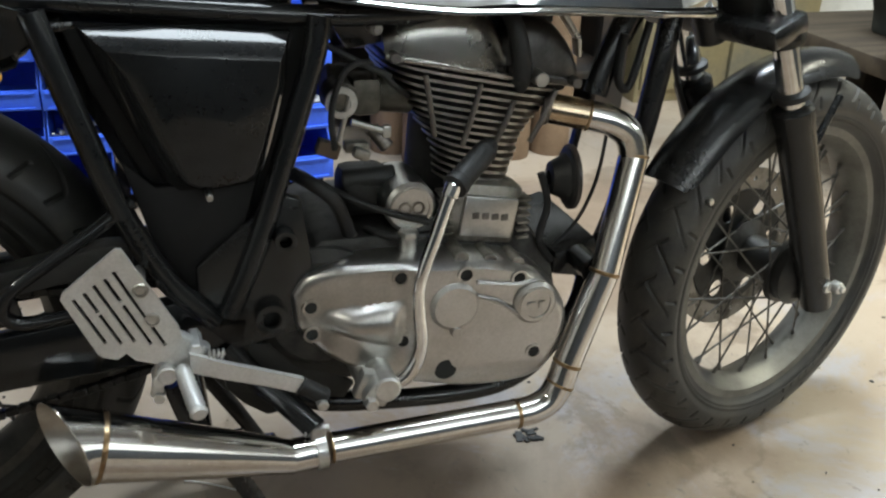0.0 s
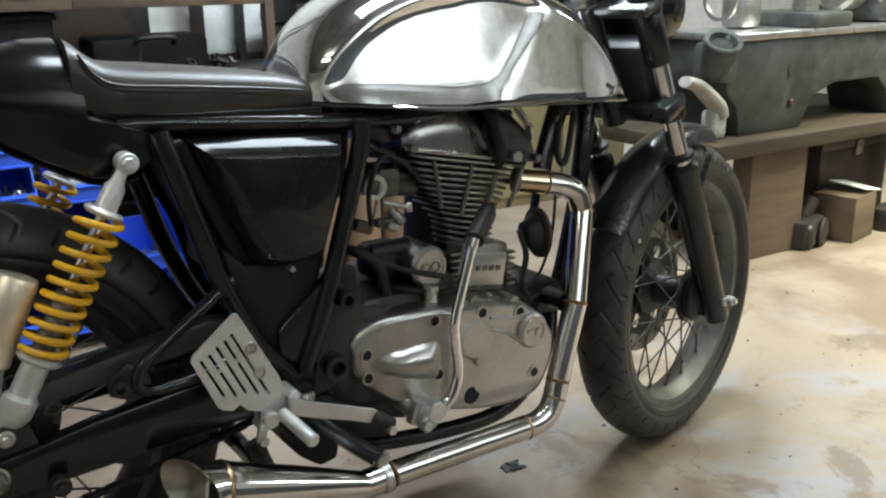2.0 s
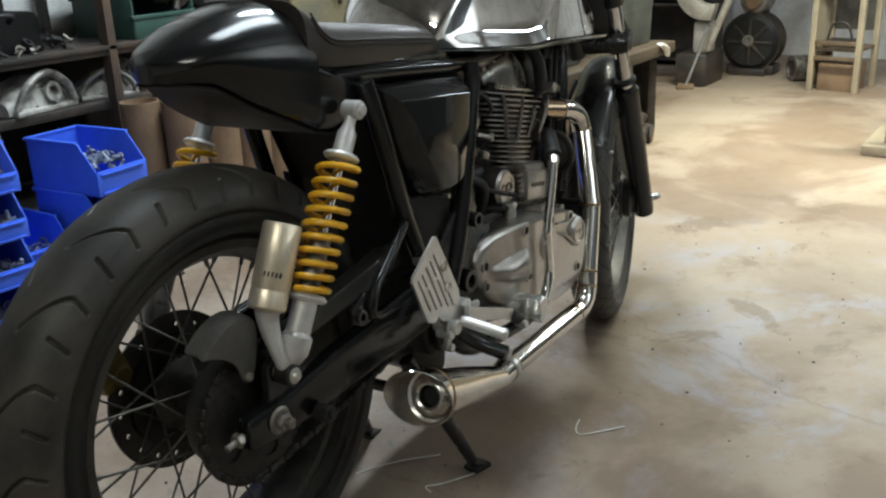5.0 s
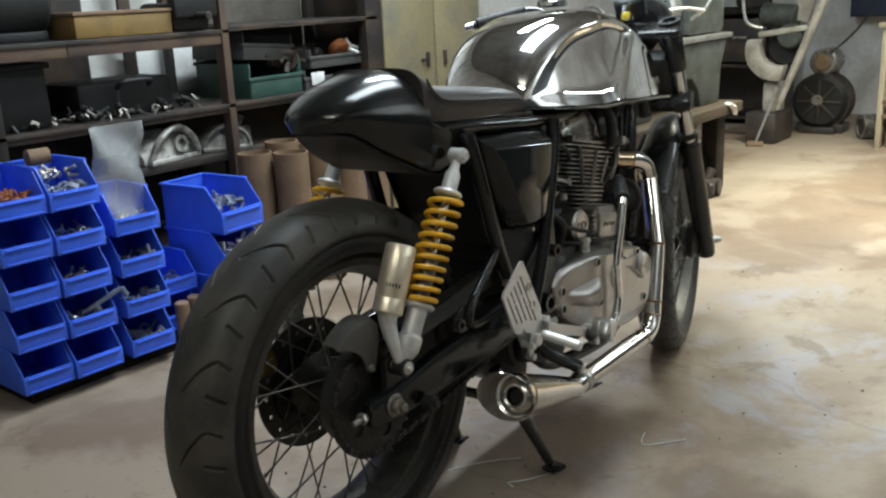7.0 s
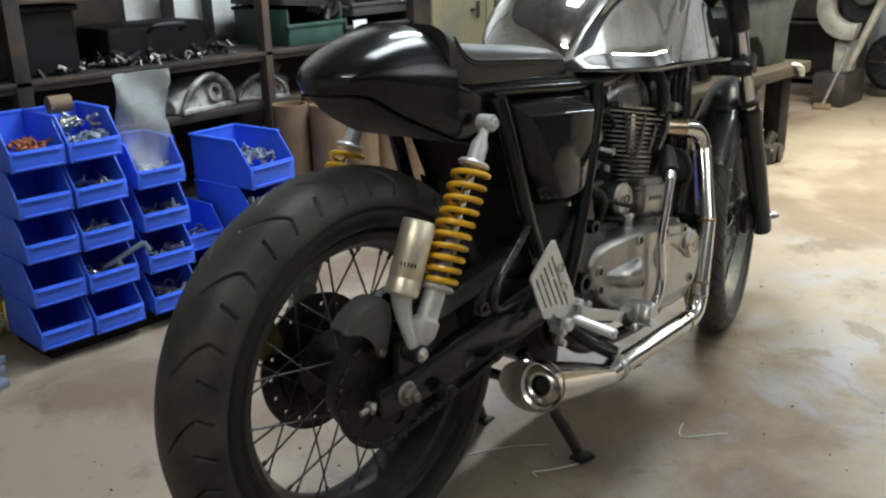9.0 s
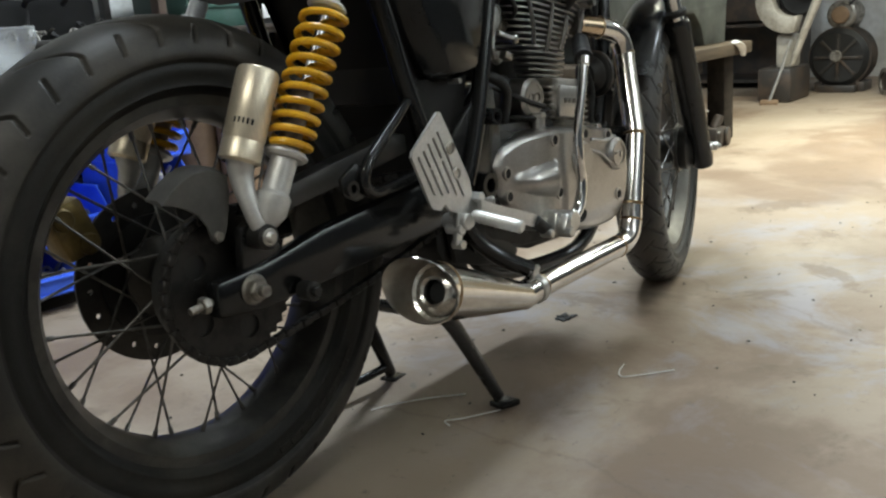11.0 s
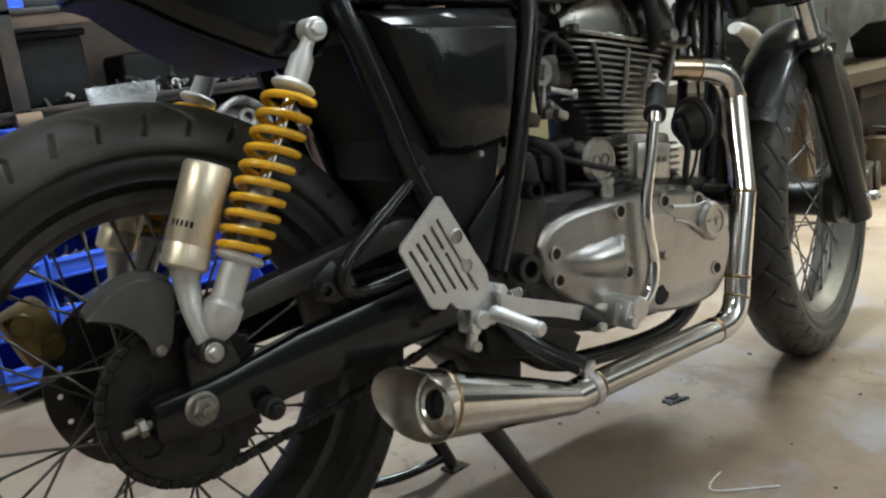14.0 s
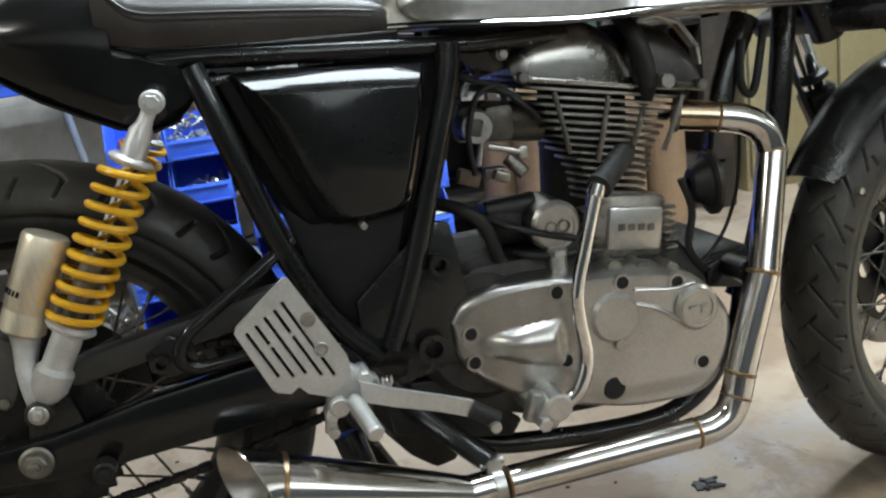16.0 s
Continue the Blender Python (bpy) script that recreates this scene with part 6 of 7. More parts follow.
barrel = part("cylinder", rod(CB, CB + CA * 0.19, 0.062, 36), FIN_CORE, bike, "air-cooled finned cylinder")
tilt = Matrix.Rotation(radians(10.5), 4, "Y")


def fin(h, hx, hy, power, t=0.0036):
    bm = bmesh.new()
    pts = ellipse(0, 0, hx, hy, 44, power)
    lo = [bm.verts.new((x, y, -t / 2)) for x, y in pts]
    hi = [bm.verts.new((x, y, t / 2)) for x, y in pts]
    bm.faces.new(lo[::-1])
    bm.faces.new(hi)
    for i in range(len(pts)):
        bm.faces.new((lo[i], lo[(i + 1) % 44], hi[(i + 1) % 44], hi[i]))
    low = 1 - ease(h, 0.06, 0.14)
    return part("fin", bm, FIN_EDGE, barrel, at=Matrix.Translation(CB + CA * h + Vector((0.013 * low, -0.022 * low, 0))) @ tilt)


def fin_half(h):
    return curve(h, (0.02, 0.053), (0.06, 0.058), (0.095, 0.074), (0.13, 0.100), (0.155, 0.117), (0.178, 0.130), (0.2, 0.132))


for k in range(16):
    h = 0.026 + 0.0104 * k
    fin(h, fin_half(h), fin_half(h) * curve(h, (0.0, 1.45), (0.06, 1.36), (0.09, 1.18), (0.13, 1.02), (0.17, 0.84)), curve(h, (0.0, 3.0), (0.09, 3.0), (0.13, 3.6), (0.17, 4.2)))
for x0, z0, x1, z1 in ((0.694, 0.682, 0.711, 0.60), (0.769, 0.668, 0.750, 0.585), (0.817, 0.645, 0.796, 0.585), (0.875, 0.656, 0.846, 0.585)):
    part("fin_web", sweep([(x0, -0.106, z0), ((x0 + x1) / 2, -0.106, (z0 + z1) / 2), (x1, -0.100, z1)], 0.0038, 8, 4), FIN, barrel)
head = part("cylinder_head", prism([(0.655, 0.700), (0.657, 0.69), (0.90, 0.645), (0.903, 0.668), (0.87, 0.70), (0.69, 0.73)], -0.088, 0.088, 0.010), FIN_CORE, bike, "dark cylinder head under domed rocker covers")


def dome(x0, x1, z0, z1, w, lean=0.0):
    """A boxy cover with rounded edges, its base falling from z0[0] to z0[1]."""
    secs = []
    for k in range(17):
        f = k / 16
        h = math.sin(math.pi * (0.03 + 0.94 * f)) ** 0.34
        x = x0 + (x1 - x0) * f
        base = z0[0] + (z0[1] - z0[0]) * f
        top = z1[0] + (z1[1] - z1[0]) * f
        sec = []
        for j in range(25):
            a = math.pi * j / 24
            c, sn = math.cos(a), max(0.0, math.sin(a))
            sec.append((x + lean * sn, -w * (0.8 + 0.2 * h) * math.copysign(abs(c) ** 0.42, c), base + (top - base) * h * sn ** 0.62))
        secs.append(sec)
    return loft(secs)


rear_cover = part("rocker_cover", dome(0.643, 0.806, (0.707, 0.676), (0.770, 0.776), 0.106), ROCKER, head, "worn polished domed rocker cover")
part("cover_flange", prism([(0.641, 0.710), (0.641, 0.703), (0.806, 0.672), (0.806, 0.680)], -0.108, 0.108, 0.002), ROCKER, rear_cover)
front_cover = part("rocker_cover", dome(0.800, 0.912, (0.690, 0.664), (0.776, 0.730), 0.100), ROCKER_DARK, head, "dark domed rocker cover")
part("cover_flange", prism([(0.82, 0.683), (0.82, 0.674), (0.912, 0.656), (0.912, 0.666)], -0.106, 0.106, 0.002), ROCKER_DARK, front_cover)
part("cover_lug", box(0.022, 0.02, 0.012, (0.733, -0.062, 0.765), 0.004), ROCKER, rear_cover)
part("cover_lug", box(0.022, 0.02, 0.012, (0.868, -0.062, 0.742), 0.004), BLACK_DUSTY, front_cover)
for bx, bz in ((0.838, 0.679), (0.900, 0.667), (0.652, 0.706), (0.815, 0.684)):
    part("head_bolt", rod((bx, -0.098, bz), (bx, -0.118 if bx != 0.838 else -0.142, bz), 0.0095 if bx == 0.838 else 0.007, 16), PALE_METAL if bx == 0.838 else FIN, head)
part("plug_cable", sweep([(0.822, -0.116, 0.678), (0.812, -0.122, 0.715), (0.802, -0.112, 0.752), (0.785, -0.06, 0.785), (0.74, -0.02, 0.785)], [0.013, 0.013, 0.011, 0.009, 0.008], 12), RUBBER_PLAIN, head)
part("spark_plug_cap", rod((0.828, -0.085, 0.655), (0.822, -0.12, 0.684), 0.0125, 14), RUBBER_PLAIN, head)
part("rocker_stay", prism([(0.835, 0.757), (0.862, 0.760), (0.892, 0.748), (0.918, 0.714), (0.922, 0.690), (0.926, 0.690), (0.924, 0.716), (0.896, 0.754), (0.863, 0.766), (0.835, 0.763)], -0.07, -0.05, 0.001), PALE_METAL, head, "thin pale metal strip")
# pushrod block with the plain plate
block = part("pushrod_block", box(0.10, 0.05, 0.085, (0.782, -0.093, 0.492), 0.008, (0, 8, 0)), ALU_DIRTY, bike)
for k in range(6):
    part("block_fin", box(0.018, 0.03, 0.004, (0.838, -0.108, 0.455 + 0.011 * k), 0.001), ALU_DIRTY, block)
    part("block_fin", box(0.02, 0.03, 0.004, (0.727, -0.105, 0.468 + 0.011 * k), 0.001), ALU_DIRTY, block)
part("name_plate", box(0.078, 0.010, 0.058, (0.785, -0.121, 0.490), 0.004, (0, 8.5, 0)), ALU, block, "small cast plate with a worn mark")
part("plate_mark", merge(*[box(0.010, 0.002, 0.009, (0.765 + 0.014 * k, -0.1265, 0.495 - 0.002 * k), 0.0006) for k in range(4)]), FIN, block)
# starter, throttle body, hoses
starter = part("starter_motor", merge(rod((0.679, -0.02, 0.508), (0.679, -0.115, 0.508), 0.035, 32), ring_body([(0.024, 0), (0.028, 0), (0.028, 0.002), (0.024, 0.002)], (0.679, -0.115, 0.508), (0.679, -0.3, 0.508), 28)), ALU, bike, "round starter motor with an embossed cap")
part("cap_mark", merge(ring_body([(0.006, 0), (0.009, 0), (0.009, 0.002), (0.006, 0.002)], (0.670, -0.115, 0.508), (0.670, -0.3, 0.508), 16), ring_body([(0.006, 0), (0.009, 0), (0.009, 0.002), (0.006, 0.002)], (0.688, -0.115, 0.508), (0.688, -0.3, 0.508), 16)), ALU_DIRTY, starter)
part("starter_body", merge(box(0.07, 0.08, 0.06, (0.635, -0.03, 0.51), 0.015), rod((0.60, -0.05, 0.53), (0.67, -0.06, 0.535), 0.016, 18)), BLACK_DUSTY, bike)
intake = part("throttle_body", merge(rod((0.58, -0.03, 0.655), (0.70, -0.03, 0.64), 0.028, 24), box(0.04, 0.05, 0.05, (0.625, -0.06, 0.65), 0.01), rod((0.59, -0.06, 0.655), (0.59, -0.10, 0.652), 0.021, 22)), GRIMY_CAST, bike, "grimy cast throttle body")
part("throttle_link", merge(rod((0.585, -0.10, 0.60), (0.60, -0.10, 0.66), 0.0035, 10), rod((0.60, -0.102, 0.625), (0.645, -0.105, 0.612), 0.0045, 10), box(0.012, 0.01, 0.016, (0.645, -0.105, 0.612), 0.003)), PALE_METAL, intake)
part("fuel_hose", sweep([(0.635, -0.08, 0.675), (0.62, -0.105, 0.70), (0.59, -0.11, 0.69), (0.575, -0.105, 0.64), (0.58, -0.10, 0.59)], 0.0042, 8), RUBBER_PLAIN, intake)
part("injector_plug", box(0.022, 0.016, 0.014, (0.612, -0.108, 0.585), 0.004, (0, 20, 0)), ALU_DIRTY, intake)
part("throttle_wheel", ring_body([(0.012, 0), (0.02, 0), (0.02, 0.006), (0.012, 0.006)], (0.588, -0.098, 0.65), (0.588, -0.2, 0.65), 24), PALE_METAL, intake)
part("inlet_rubber", revolve([(0.03, 0), (0.034, 0.01), (0.03, 0.02), (0.034, 0.03), (0.03, 0.05)], (0.56, -0.03, 0.657), (0.5, -0.03, 0.663), 24), RUBBER_PLAIN, intake)
for pts, r in (([(0.60, -0.1, 0.47), (0.575, -0.13, 0.53), (0.545, -0.12, 0.555), (0.52, -0.08, 0.56)], 0.009), ([(0.70, -0.122, 0.49), (0.65, -0.12, 0.505), (0.60, -0.11, 0.525), (0.56, -0.09, 0.545)], 0.0045),
               ([(0.62, -0.1, 0.48), (0.65, -0.125, 0.475), (0.70, -0.118, 0.47), (0.74, -0.1, 0.475)], 0.0045), ([(0.59, -0.08, 0.70), (0.63, -0.1, 0.69), (0.66, -0.1, 0.665), (0.68, -0.08, 0.65)], 0.004),
               ([(0.57, -0.09, 0.72), (0.61, -0.105, 0.70), (0.65, -0.1, 0.68)], 0.0045)):
    part("hose", sweep(pts, r, 10, 8), RUBBER_PLAIN, bike, "black rubber hose")
part("hose_fitting", merge(rod((0.60, -0.1, 0.445), (0.60, -0.1, 0.475), 0.010, 14), rod((0.60, -0.1, 0.455), (0.60, -0.1, 0.462), 0.013, 6)), ALU_DIRTY, bike)
part("fuel_injector", merge(rod((0.64, -0.05, 0.60), (0.66, -0.06, 0.575), 0.010, 14), box(0.03, 0.02, 0.014, (0.61, -0.085, 0.588), 0.003)), ALU_DIRTY, bike)
part("connector", box(0.03, 0.02, 0.02, (0.575, -0.08, 0.585), 0.003, (0, 20, 0)), BROWN_STEEL, bike)
# kick lever, bent tube with a folded rubber pedal
kick = part("kick_lever", sweep([(0.622, -0.20, 0.303), (0.640, -0.207, 0.306), (0.658, -0.21, 0.325), (0.668, -0.21, 0.36), (0.663, -0.21, 0.41), (0.664, -0.21, 0.45), (0.682, -0.209, 0.51), (0.70, -0.206, 0.566)], [0.011, 0.0105, 0.01, 0.0095, 0.009, 0.0085, 0.0085, 0.0085], 14, 8), CHROME, bike, "polished bent kick lever")
part("kick_joint", merge(rod((0.622, -0.16, 0.303), (0.622, -0.222, 0.303), 0.018, 24), box(0.034, 0.03, 0.034, (0.612, -0.205, 0.297), 0.006, (0, 30, 0)), rod((0.60, -0.195, 0.288), (0.60, -0.23, 0.288), 0.009, 6)), PALE_METAL, kick)
part("kick_pedal", revolve([(0.009, 0), (0.0165, 0.003), (0.0165, 0.012), (0.0145, 0.016)] + [(0.0155 if k % 2 else 0.0142, 0.018 + 0.0042 * k) for k in range(15)] + [(0.010, 0.088)], (0.702, -0.206, 0.568), (0.768, -0.158, 0.605), 20), RUBBER_PLAIN, kick, "ribbed black rubber pedal")
part("lever_knuckle", rod((0.697, -0.207, 0.558), (0.704, -0.205, 0.574), 0.0105, 18), CHROME, kick)

# ---- exhaust ----
EX = [Vector(p) for p in ((0.872, -0.088, 0.628), (0.925, -0.108, 0.620), (0.958, -0.116, 0.612), (0.984, -0.121, 0.594), (0.9945, -0.124, 0.564), (0.947, -0.166, 0.410), (0.897, -0.181, 0.280), (0.887, -0.184, 0.250), (0.872, -0.186, 0.226), (0.848, -0.187, 0.214), (0.822, -0.187, 0.211), (0.555, -0.187, 0.203))]
PR = 0.0208
header = part("exhaust_header", sweep(EX[0:2], PR, 24, 1), STEEL_HOT, bike, "polished stainless exhaust header with brown weld seams")
part("pipe_section", sweep(EX[1:5], PR, 24, 8), STEEL, header)
part("pipe_section", sweep(EX[4:6], PR, 24, 1), STEEL, header)
part("pipe_section", sweep(EX[5:7], PR, 24, 1), STEEL, header)
part("pipe_section", sweep(EX[6:11], PR, 24, 8), STEEL, header)
part("pipe_section", sweep(EX[10:12], PR, 24, 1), STEEL, header)
for k in (1, 4, 5, 6, 7, 10, 11):
    d = (EX[min(k + 1, len(EX) - 1)] - EX[k - 1]).normalized()
    wide = 0.0035 if k in (5, 6, 10) else 0.0025
    part("weld_seam", revolve([(PR - 0.001, -wide), (PR + 0.0006, -wide * 0.7), (PR + 0.0013, 0), (PR + 0.0006, wide * 0.7), (PR - 0.001, wide)], EX[k], EX[k] + d, 28), WELD, header, "brown heat-tinted weld seam")
part("exhaust_flange", merge(rod((0.868, -0.086, 0.629), (0.878, -0.09, 0.6275), 0.024, 24), rod((0.86, -0.06, 0.63), (0.885, -0.07, 0.627), 0.006, 8)), ALU_DIRTY, header)
# silencer, a cone with a slash-cut end
M0, M1 = Vector((0.505, -0.188, 0.1985)), Vector((0.2448, -0.2041, 0.2772))
ma = (M1 - M0).normalized()
up = (Vector((0, 0, 1)) - ma * ma.z).normalized()
side = ma.cross(up)
mlen = (M1 - M0).length


def mring(h, r, cut=0.0):
    return [M0 + ma * (h + cut * (0.6 * math.cos(a) + 0.8 * math.sin(a))) + (up * math.cos(a) + side * math.sin(a)) * r for a in (2 * math.pi * k / 48 for k in range(48))]


cone = [mring(0.0, 0.0230), mring(0.02, 0.0242), mring(0.06, 0.0280), mring(0.12, 0.0335), mring(mlen * 0.72, 0.0395), mring(mlen * 0.9, 0.0435)]
silencer = part("silencer", loft(cone, caps=False), STEEL, header, "polished megaphone silencer with a slash-cut end")
tip = [mring(mlen * 0.905 + k * (mlen * 0.095 + 0.012), 0.0437 + 0.0038 * k, 0.034 * k) for k in (0, 0.33, 0.66, 1.0)]
tip += [mring(mlen + 0.0135, 0.0462, 0.034)]
liner = [mring(mlen + 0.0135, 0.0462, 0.034), mring(mlen + 0.009, 0.0450, 0.033), mring(mlen * 0.96, 0.0432, 0.018), mring(mlen * 0.90, 0.0418)]
part("silencer_tip", loft(tip, caps=False), STEEL, header)
part("tip_liner", loft(liner, caps=False), LINER, header, "dull brushed inside of the tip")
part("weld_seam", loft([mring(mlen * 0.885, 0.0425), mring(mlen * 0.895, 0.0448), mring(mlen * 0.907, 0.0448), mring(mlen * 0.916, 0.0436)], caps=False), WELD, header)
baffle = [mring(mlen * 0.915, 0.0425), mring(mlen * 0.905, 0.037), mring(mlen * 0.925, 0.032), mring(mlen * 0.94, 0.0225), mring(mlen * 0.93, 0.0182), mring(mlen * 0.6, 0.0182)]
part("baffle", loft(baffle, caps=False), BAFFLE, header, "bright baffle with a round outlet")
# black plug stands for the darkness inside the outlet
part("outlet_bore_shade", rod(M0 + ma * (mlen * 0.84), M0 + ma * (mlen * 0.885), 0.0178, 24), SHADE_AND_INK, header)
part("pipe_clamp", merge(revolve([(0.0225, 0), (0.0255, 0.001), (0.0255, 0.014), (0.0225, 0.015)], (0.548, -0.187, 0.2025), (0.5, -0.188, 0.2), 28), box(0.02, 0.014, 0.022, (0.537, -0.187, 0.23), 0.003), rod((0.522, -0.187, 0.236), (0.552, -0.187, 0.236), 0.0055, 10), rod((0.519, -0.187, 0.236), (0.526, -0.187, 0.236), 0.009, 6)), PALE_METAL, header, "bright bolted pipe clamp")
part("pipe_sleeve", rod((0.548, -0.187, 0.2025), (0.50, -0.188, 0.200), 0.0232, 28), STEEL, header)
part("silencer_bracket", sweep([(0.535, -0.185, 0.235), (0.50, -0.15, 0.262), (0.46, -0.13, 0.30), (0.43, -0.125, 0.345)], 0.018, 10, 6, flat=0.8), BLACK_SATIN, bike)

# ---- rearset footrest ----
PLATE = [(0.318, 0.521), (0.312, 0.522), (0.252, 0.474), (0.249, 0.466), (0.281, 0.392), (0.286, 0.387), (0.302, 0.382), (0.312, 0.389), (0.322, 0.378), (0.344, 0.370), (0.370, 0.384), (0.376, 0.398), (0.373, 0.416)]
u = Vector((0.052, 0, -0.108)).normalized()


def slot(f, lead, length, half=0.0021):
    p = Vector((0.249 + 0.069 * f, 0, 0.467 + 0.053 * f)) + u * lead
    q = p + u * length
    nn = Vector((-u.z, 0, u.x)) * half
    return [(p.x - nn.x, p.z - nn.z), (q.x - nn.x, q.z - nn.z), (q.x + nn.x, q.z + nn.z), (p.x + nn.x, p.z + nn.z)]


slots = [slot(0.13, 0.010, 0.066), slot(0.29, 0.012, 0.028), slot(0.29, 0.044, 0.045), slot(0.45, 0.012, 0.085), slot(0.61, 0.014, 0.034), slot(0.61, 0.053, 0.060), slot(0.755, 0.014, 0.112)]
screws = [ellipse(0.334, 0.468, 0.0062, 0.0062, 14), ellipse(0.344, 0.429, 0.0062, 0.0062, 14)]
plate = part("heel_plate", holed(PLATE, slots + screws, -0.197, -0.1925), ALU_SATIN, bike, "silver slotted heel plate of the footrest")
for bx, bz in ((0.334, 0.468), (0.344, 0.429)):
    part("plate_screw", merge(ring_body([(0.0065, 0), (0.0095, 0), (0.0085, 0.002), (0.007, 0.002)], (bx, -0.197, bz), (bx, -0.3, bz), 20), rod((bx, -0.19, bz), (bx, -0.1975, bz), 0.006, 16)), PALE_METAL, plate)
    part("spacer", rod((bx, -0.1925, bz), (bx, -0.14, bz), 0.007, 14), PALE_METAL, plate)
part("mount_block", merge(box(0.05, 0.02, 0.05, (0.375, -0.183, 0.372), 0.006, (0, 35, 0)), rod((0.355, -0.16, 0.355), (0.355, -0.205, 0.355), 0.012, 18), rod((0.39, -0.16, 0.385), (0.39, -0.205, 0.385), 0.009, 6), rod((0.345, -0.17, 0.345), (0.345, -0.2, 0.345), 0.008, 14)), ALU_SATIN, bike)
peg = part("foot_peg", revolve([(0.007, 0), (0.0095, 0.004)] + [(0.0105 if k % 2 else 0.0092, 0.008 + 0.0045 * k) for k in range(15)] + [(0.0105, 0.078), (0.008, 0.082)], (0.372, -0.20, 0.362), (0.386, -0.285, 0.344), 20), ALU_SATIN, bike, "ribbed silver foot peg")
pedal = part("brake_pedal", loft([[(x, y - 0.004, z - hh), (x, y - 0.004, z + hh), (x, y + 0.004, z + hh), (x, y + 0.004, z - hh)] for x, y, z, hh in ((0.382, -0.205, 0.372, 0.013), (0.42, -0.208, 0.357, 0.0115), (0.47, -0.212, 0.341, 0.0105), (0.515, -0.214, 0.324, 0.011))]), ALU_SATIN, bike, "silver brake pedal arm")
part("pedal_rubber", rod((0.510, -0.214, 0.326), (0.543, -0.215, 0.303), 0.011, 16), RUBBER_PLAIN, pedal)
part("pedal_bolt", rod((0.536, -0.21, 0.300), (0.536, -0.232, 0.300), 0.007, 14), PALE_METAL, pedal)
part("return_spring", sweep([(0.40 + 0.008 * k / 8, -0.2 + 0.006 * math.sin(k * 1.2), 0.375 + 0.006 * math.cos(k * 1.2)) for k in range(24)], 0.0015, 6, 2), PALE_METAL, bike)
part("clevis", merge(box(0.014, 0.01, 0.05, (0.345, -0.19, 0.345), 0.003, (0, 10, 0)), rod((0.344, -0.18, 0.322), (0.344, -0.2, 0.322), 0.007, 12)), PALE_METAL, bike)
# helper rail over the swing arm
part("support_rail", sweep([(0.335, -0.135, 0.553), (0.29, -0.146, 0.525), (0.235, -0.157, 0.492), (0.195, -0.165, 0.466), (0.184, -0.166, 0.440), (0.20, -0.163, 0.425), (0.24, -0.16, 0.425), (0.29, -0.16, 0.432), (0.33, -0.16, 0.437)], 0.0085, 12), BLACK_GLOSS, bike, "black bent tube rail")
part("rail_bracket", merge(prism([(0.145, 0.452), (0.175, 0.47), (0.20, 0.455), (0.205, 0.425), (0.17, 0.418), (0.148, 0.428)], -0.162, -0.155, 0.002), ring_body([(0.006, 0), (0.011, 0), (0.011, 0.006), (0.006, 0.006)], (0.161, -0.162, 0.437), (0.161, -0.2, 0.437), 20)), BLACK_SATIN, bike)

# ---- frame cradle and centre stand ----
for s in (-1, 1):
    part("cradle_tube", sweep([(0.985, s * 0.05, 0.36), (0.955, s * 0.08, 0.31), (0.915, s * 0.09, 0.26), (0.87, s * 0.09, 0.215), (0.80, s * 0.09, 0.195), (0.66, s * 0.09, 0.20), (0.54, s * 0.095, 0.225), (0.46, s * 0.10, 0.30), (0.44, s * 0.11, 0.38)], 0.0145, 12), BLACK_SATIN, bike)
    leg = part("centre_stand", sweep([(0.365, s * 0.085, 0.27), (0.385, s * 0.095, 0.21), (0.422, s * 0.107, 0.152), (0.497, s * 0.127, 0.012)], [0.016, 0.017, 0.015, 0.0115], 12, flat=0.75), BLACK_SATIN, bike)
    part("stand_foot", box(0.046, 0.034, 0.012, (0.507, s * 0.131, -0.001), 0.004, (0, 6, s * 8)), BLACK_SATIN, leg)
part("down_tube", sweep([(1.098, -0.012, 0.79), (1.079, -0.03, 0.70), (1.066, -0.036, 0.625), (1.052, -0.036, 0.54), (1.017, -0.036, 0.405), (0.985, -0.03, 0.335)], 0.0175, 18), BLACK_SATIN, bike)
part("head_bracket", sweep([(0.972, -0.035, 0.628), (0.988, -0.03, 0.675), (1.025, -0.02, 0.745)], [0.019, 0.0185, 0.022], 14, flat=0.8), BLACK_SATIN, bike)
part("stand_crossbar", rod((0.40, -0.098, 0.185), (0.40, 0.098, 0.185), 0.011), BLACK_SATIN, bike)
part("stand_tang", sweep([(0.47, 0.115, 0.035), (0.40, 0.12, 0.03), (0.33, 0.13, 0.035), (0.29, 0.14, 0.05)], 0.008, 10), BLACK_SATIN, bike)
part("backbone", sweep([(0.56, 0, 0.775), (0.80, 0, 0.79), (1.08, 0, 0.83)], 0.024, 14), BLACK_SATIN, bike)
# added dark block, covers lit floor where the bike's shade should lie
part("dark_gap_filler", prism([(0.425, 0.30), (0.50, 0.262), (0.53, 0.235), (0.522, 0.185), (0.49, 0.178), (0.455, 0.205), (0.42, 0.25)], -0.06, 0.06, 0.008), BLACK_DUSTY, bike)
part("engine_mount", merge(prism([(0.90, 0.412), (0.965, 0.435), (0.98, 0.39), (0.955, 0.37), (0.90, 0.38)], -0.10, 0.10, 0.006), ring_body([(0.010, 0), (0.018, 0), (0.018, 0.05), (0.010, 0.05)], (0.938, -0.10, 0.408), (0.938, -0.16, 0.408), 22)), BLACK_SATIN, bike)
# shallow bore closed by a plug in shade colour
part("mount_bore_shade", rod((0.938, -0.10, 0.408), (0.938, -0.14, 0.408), 0.010, 16), SHADE_AND_INK, bike)
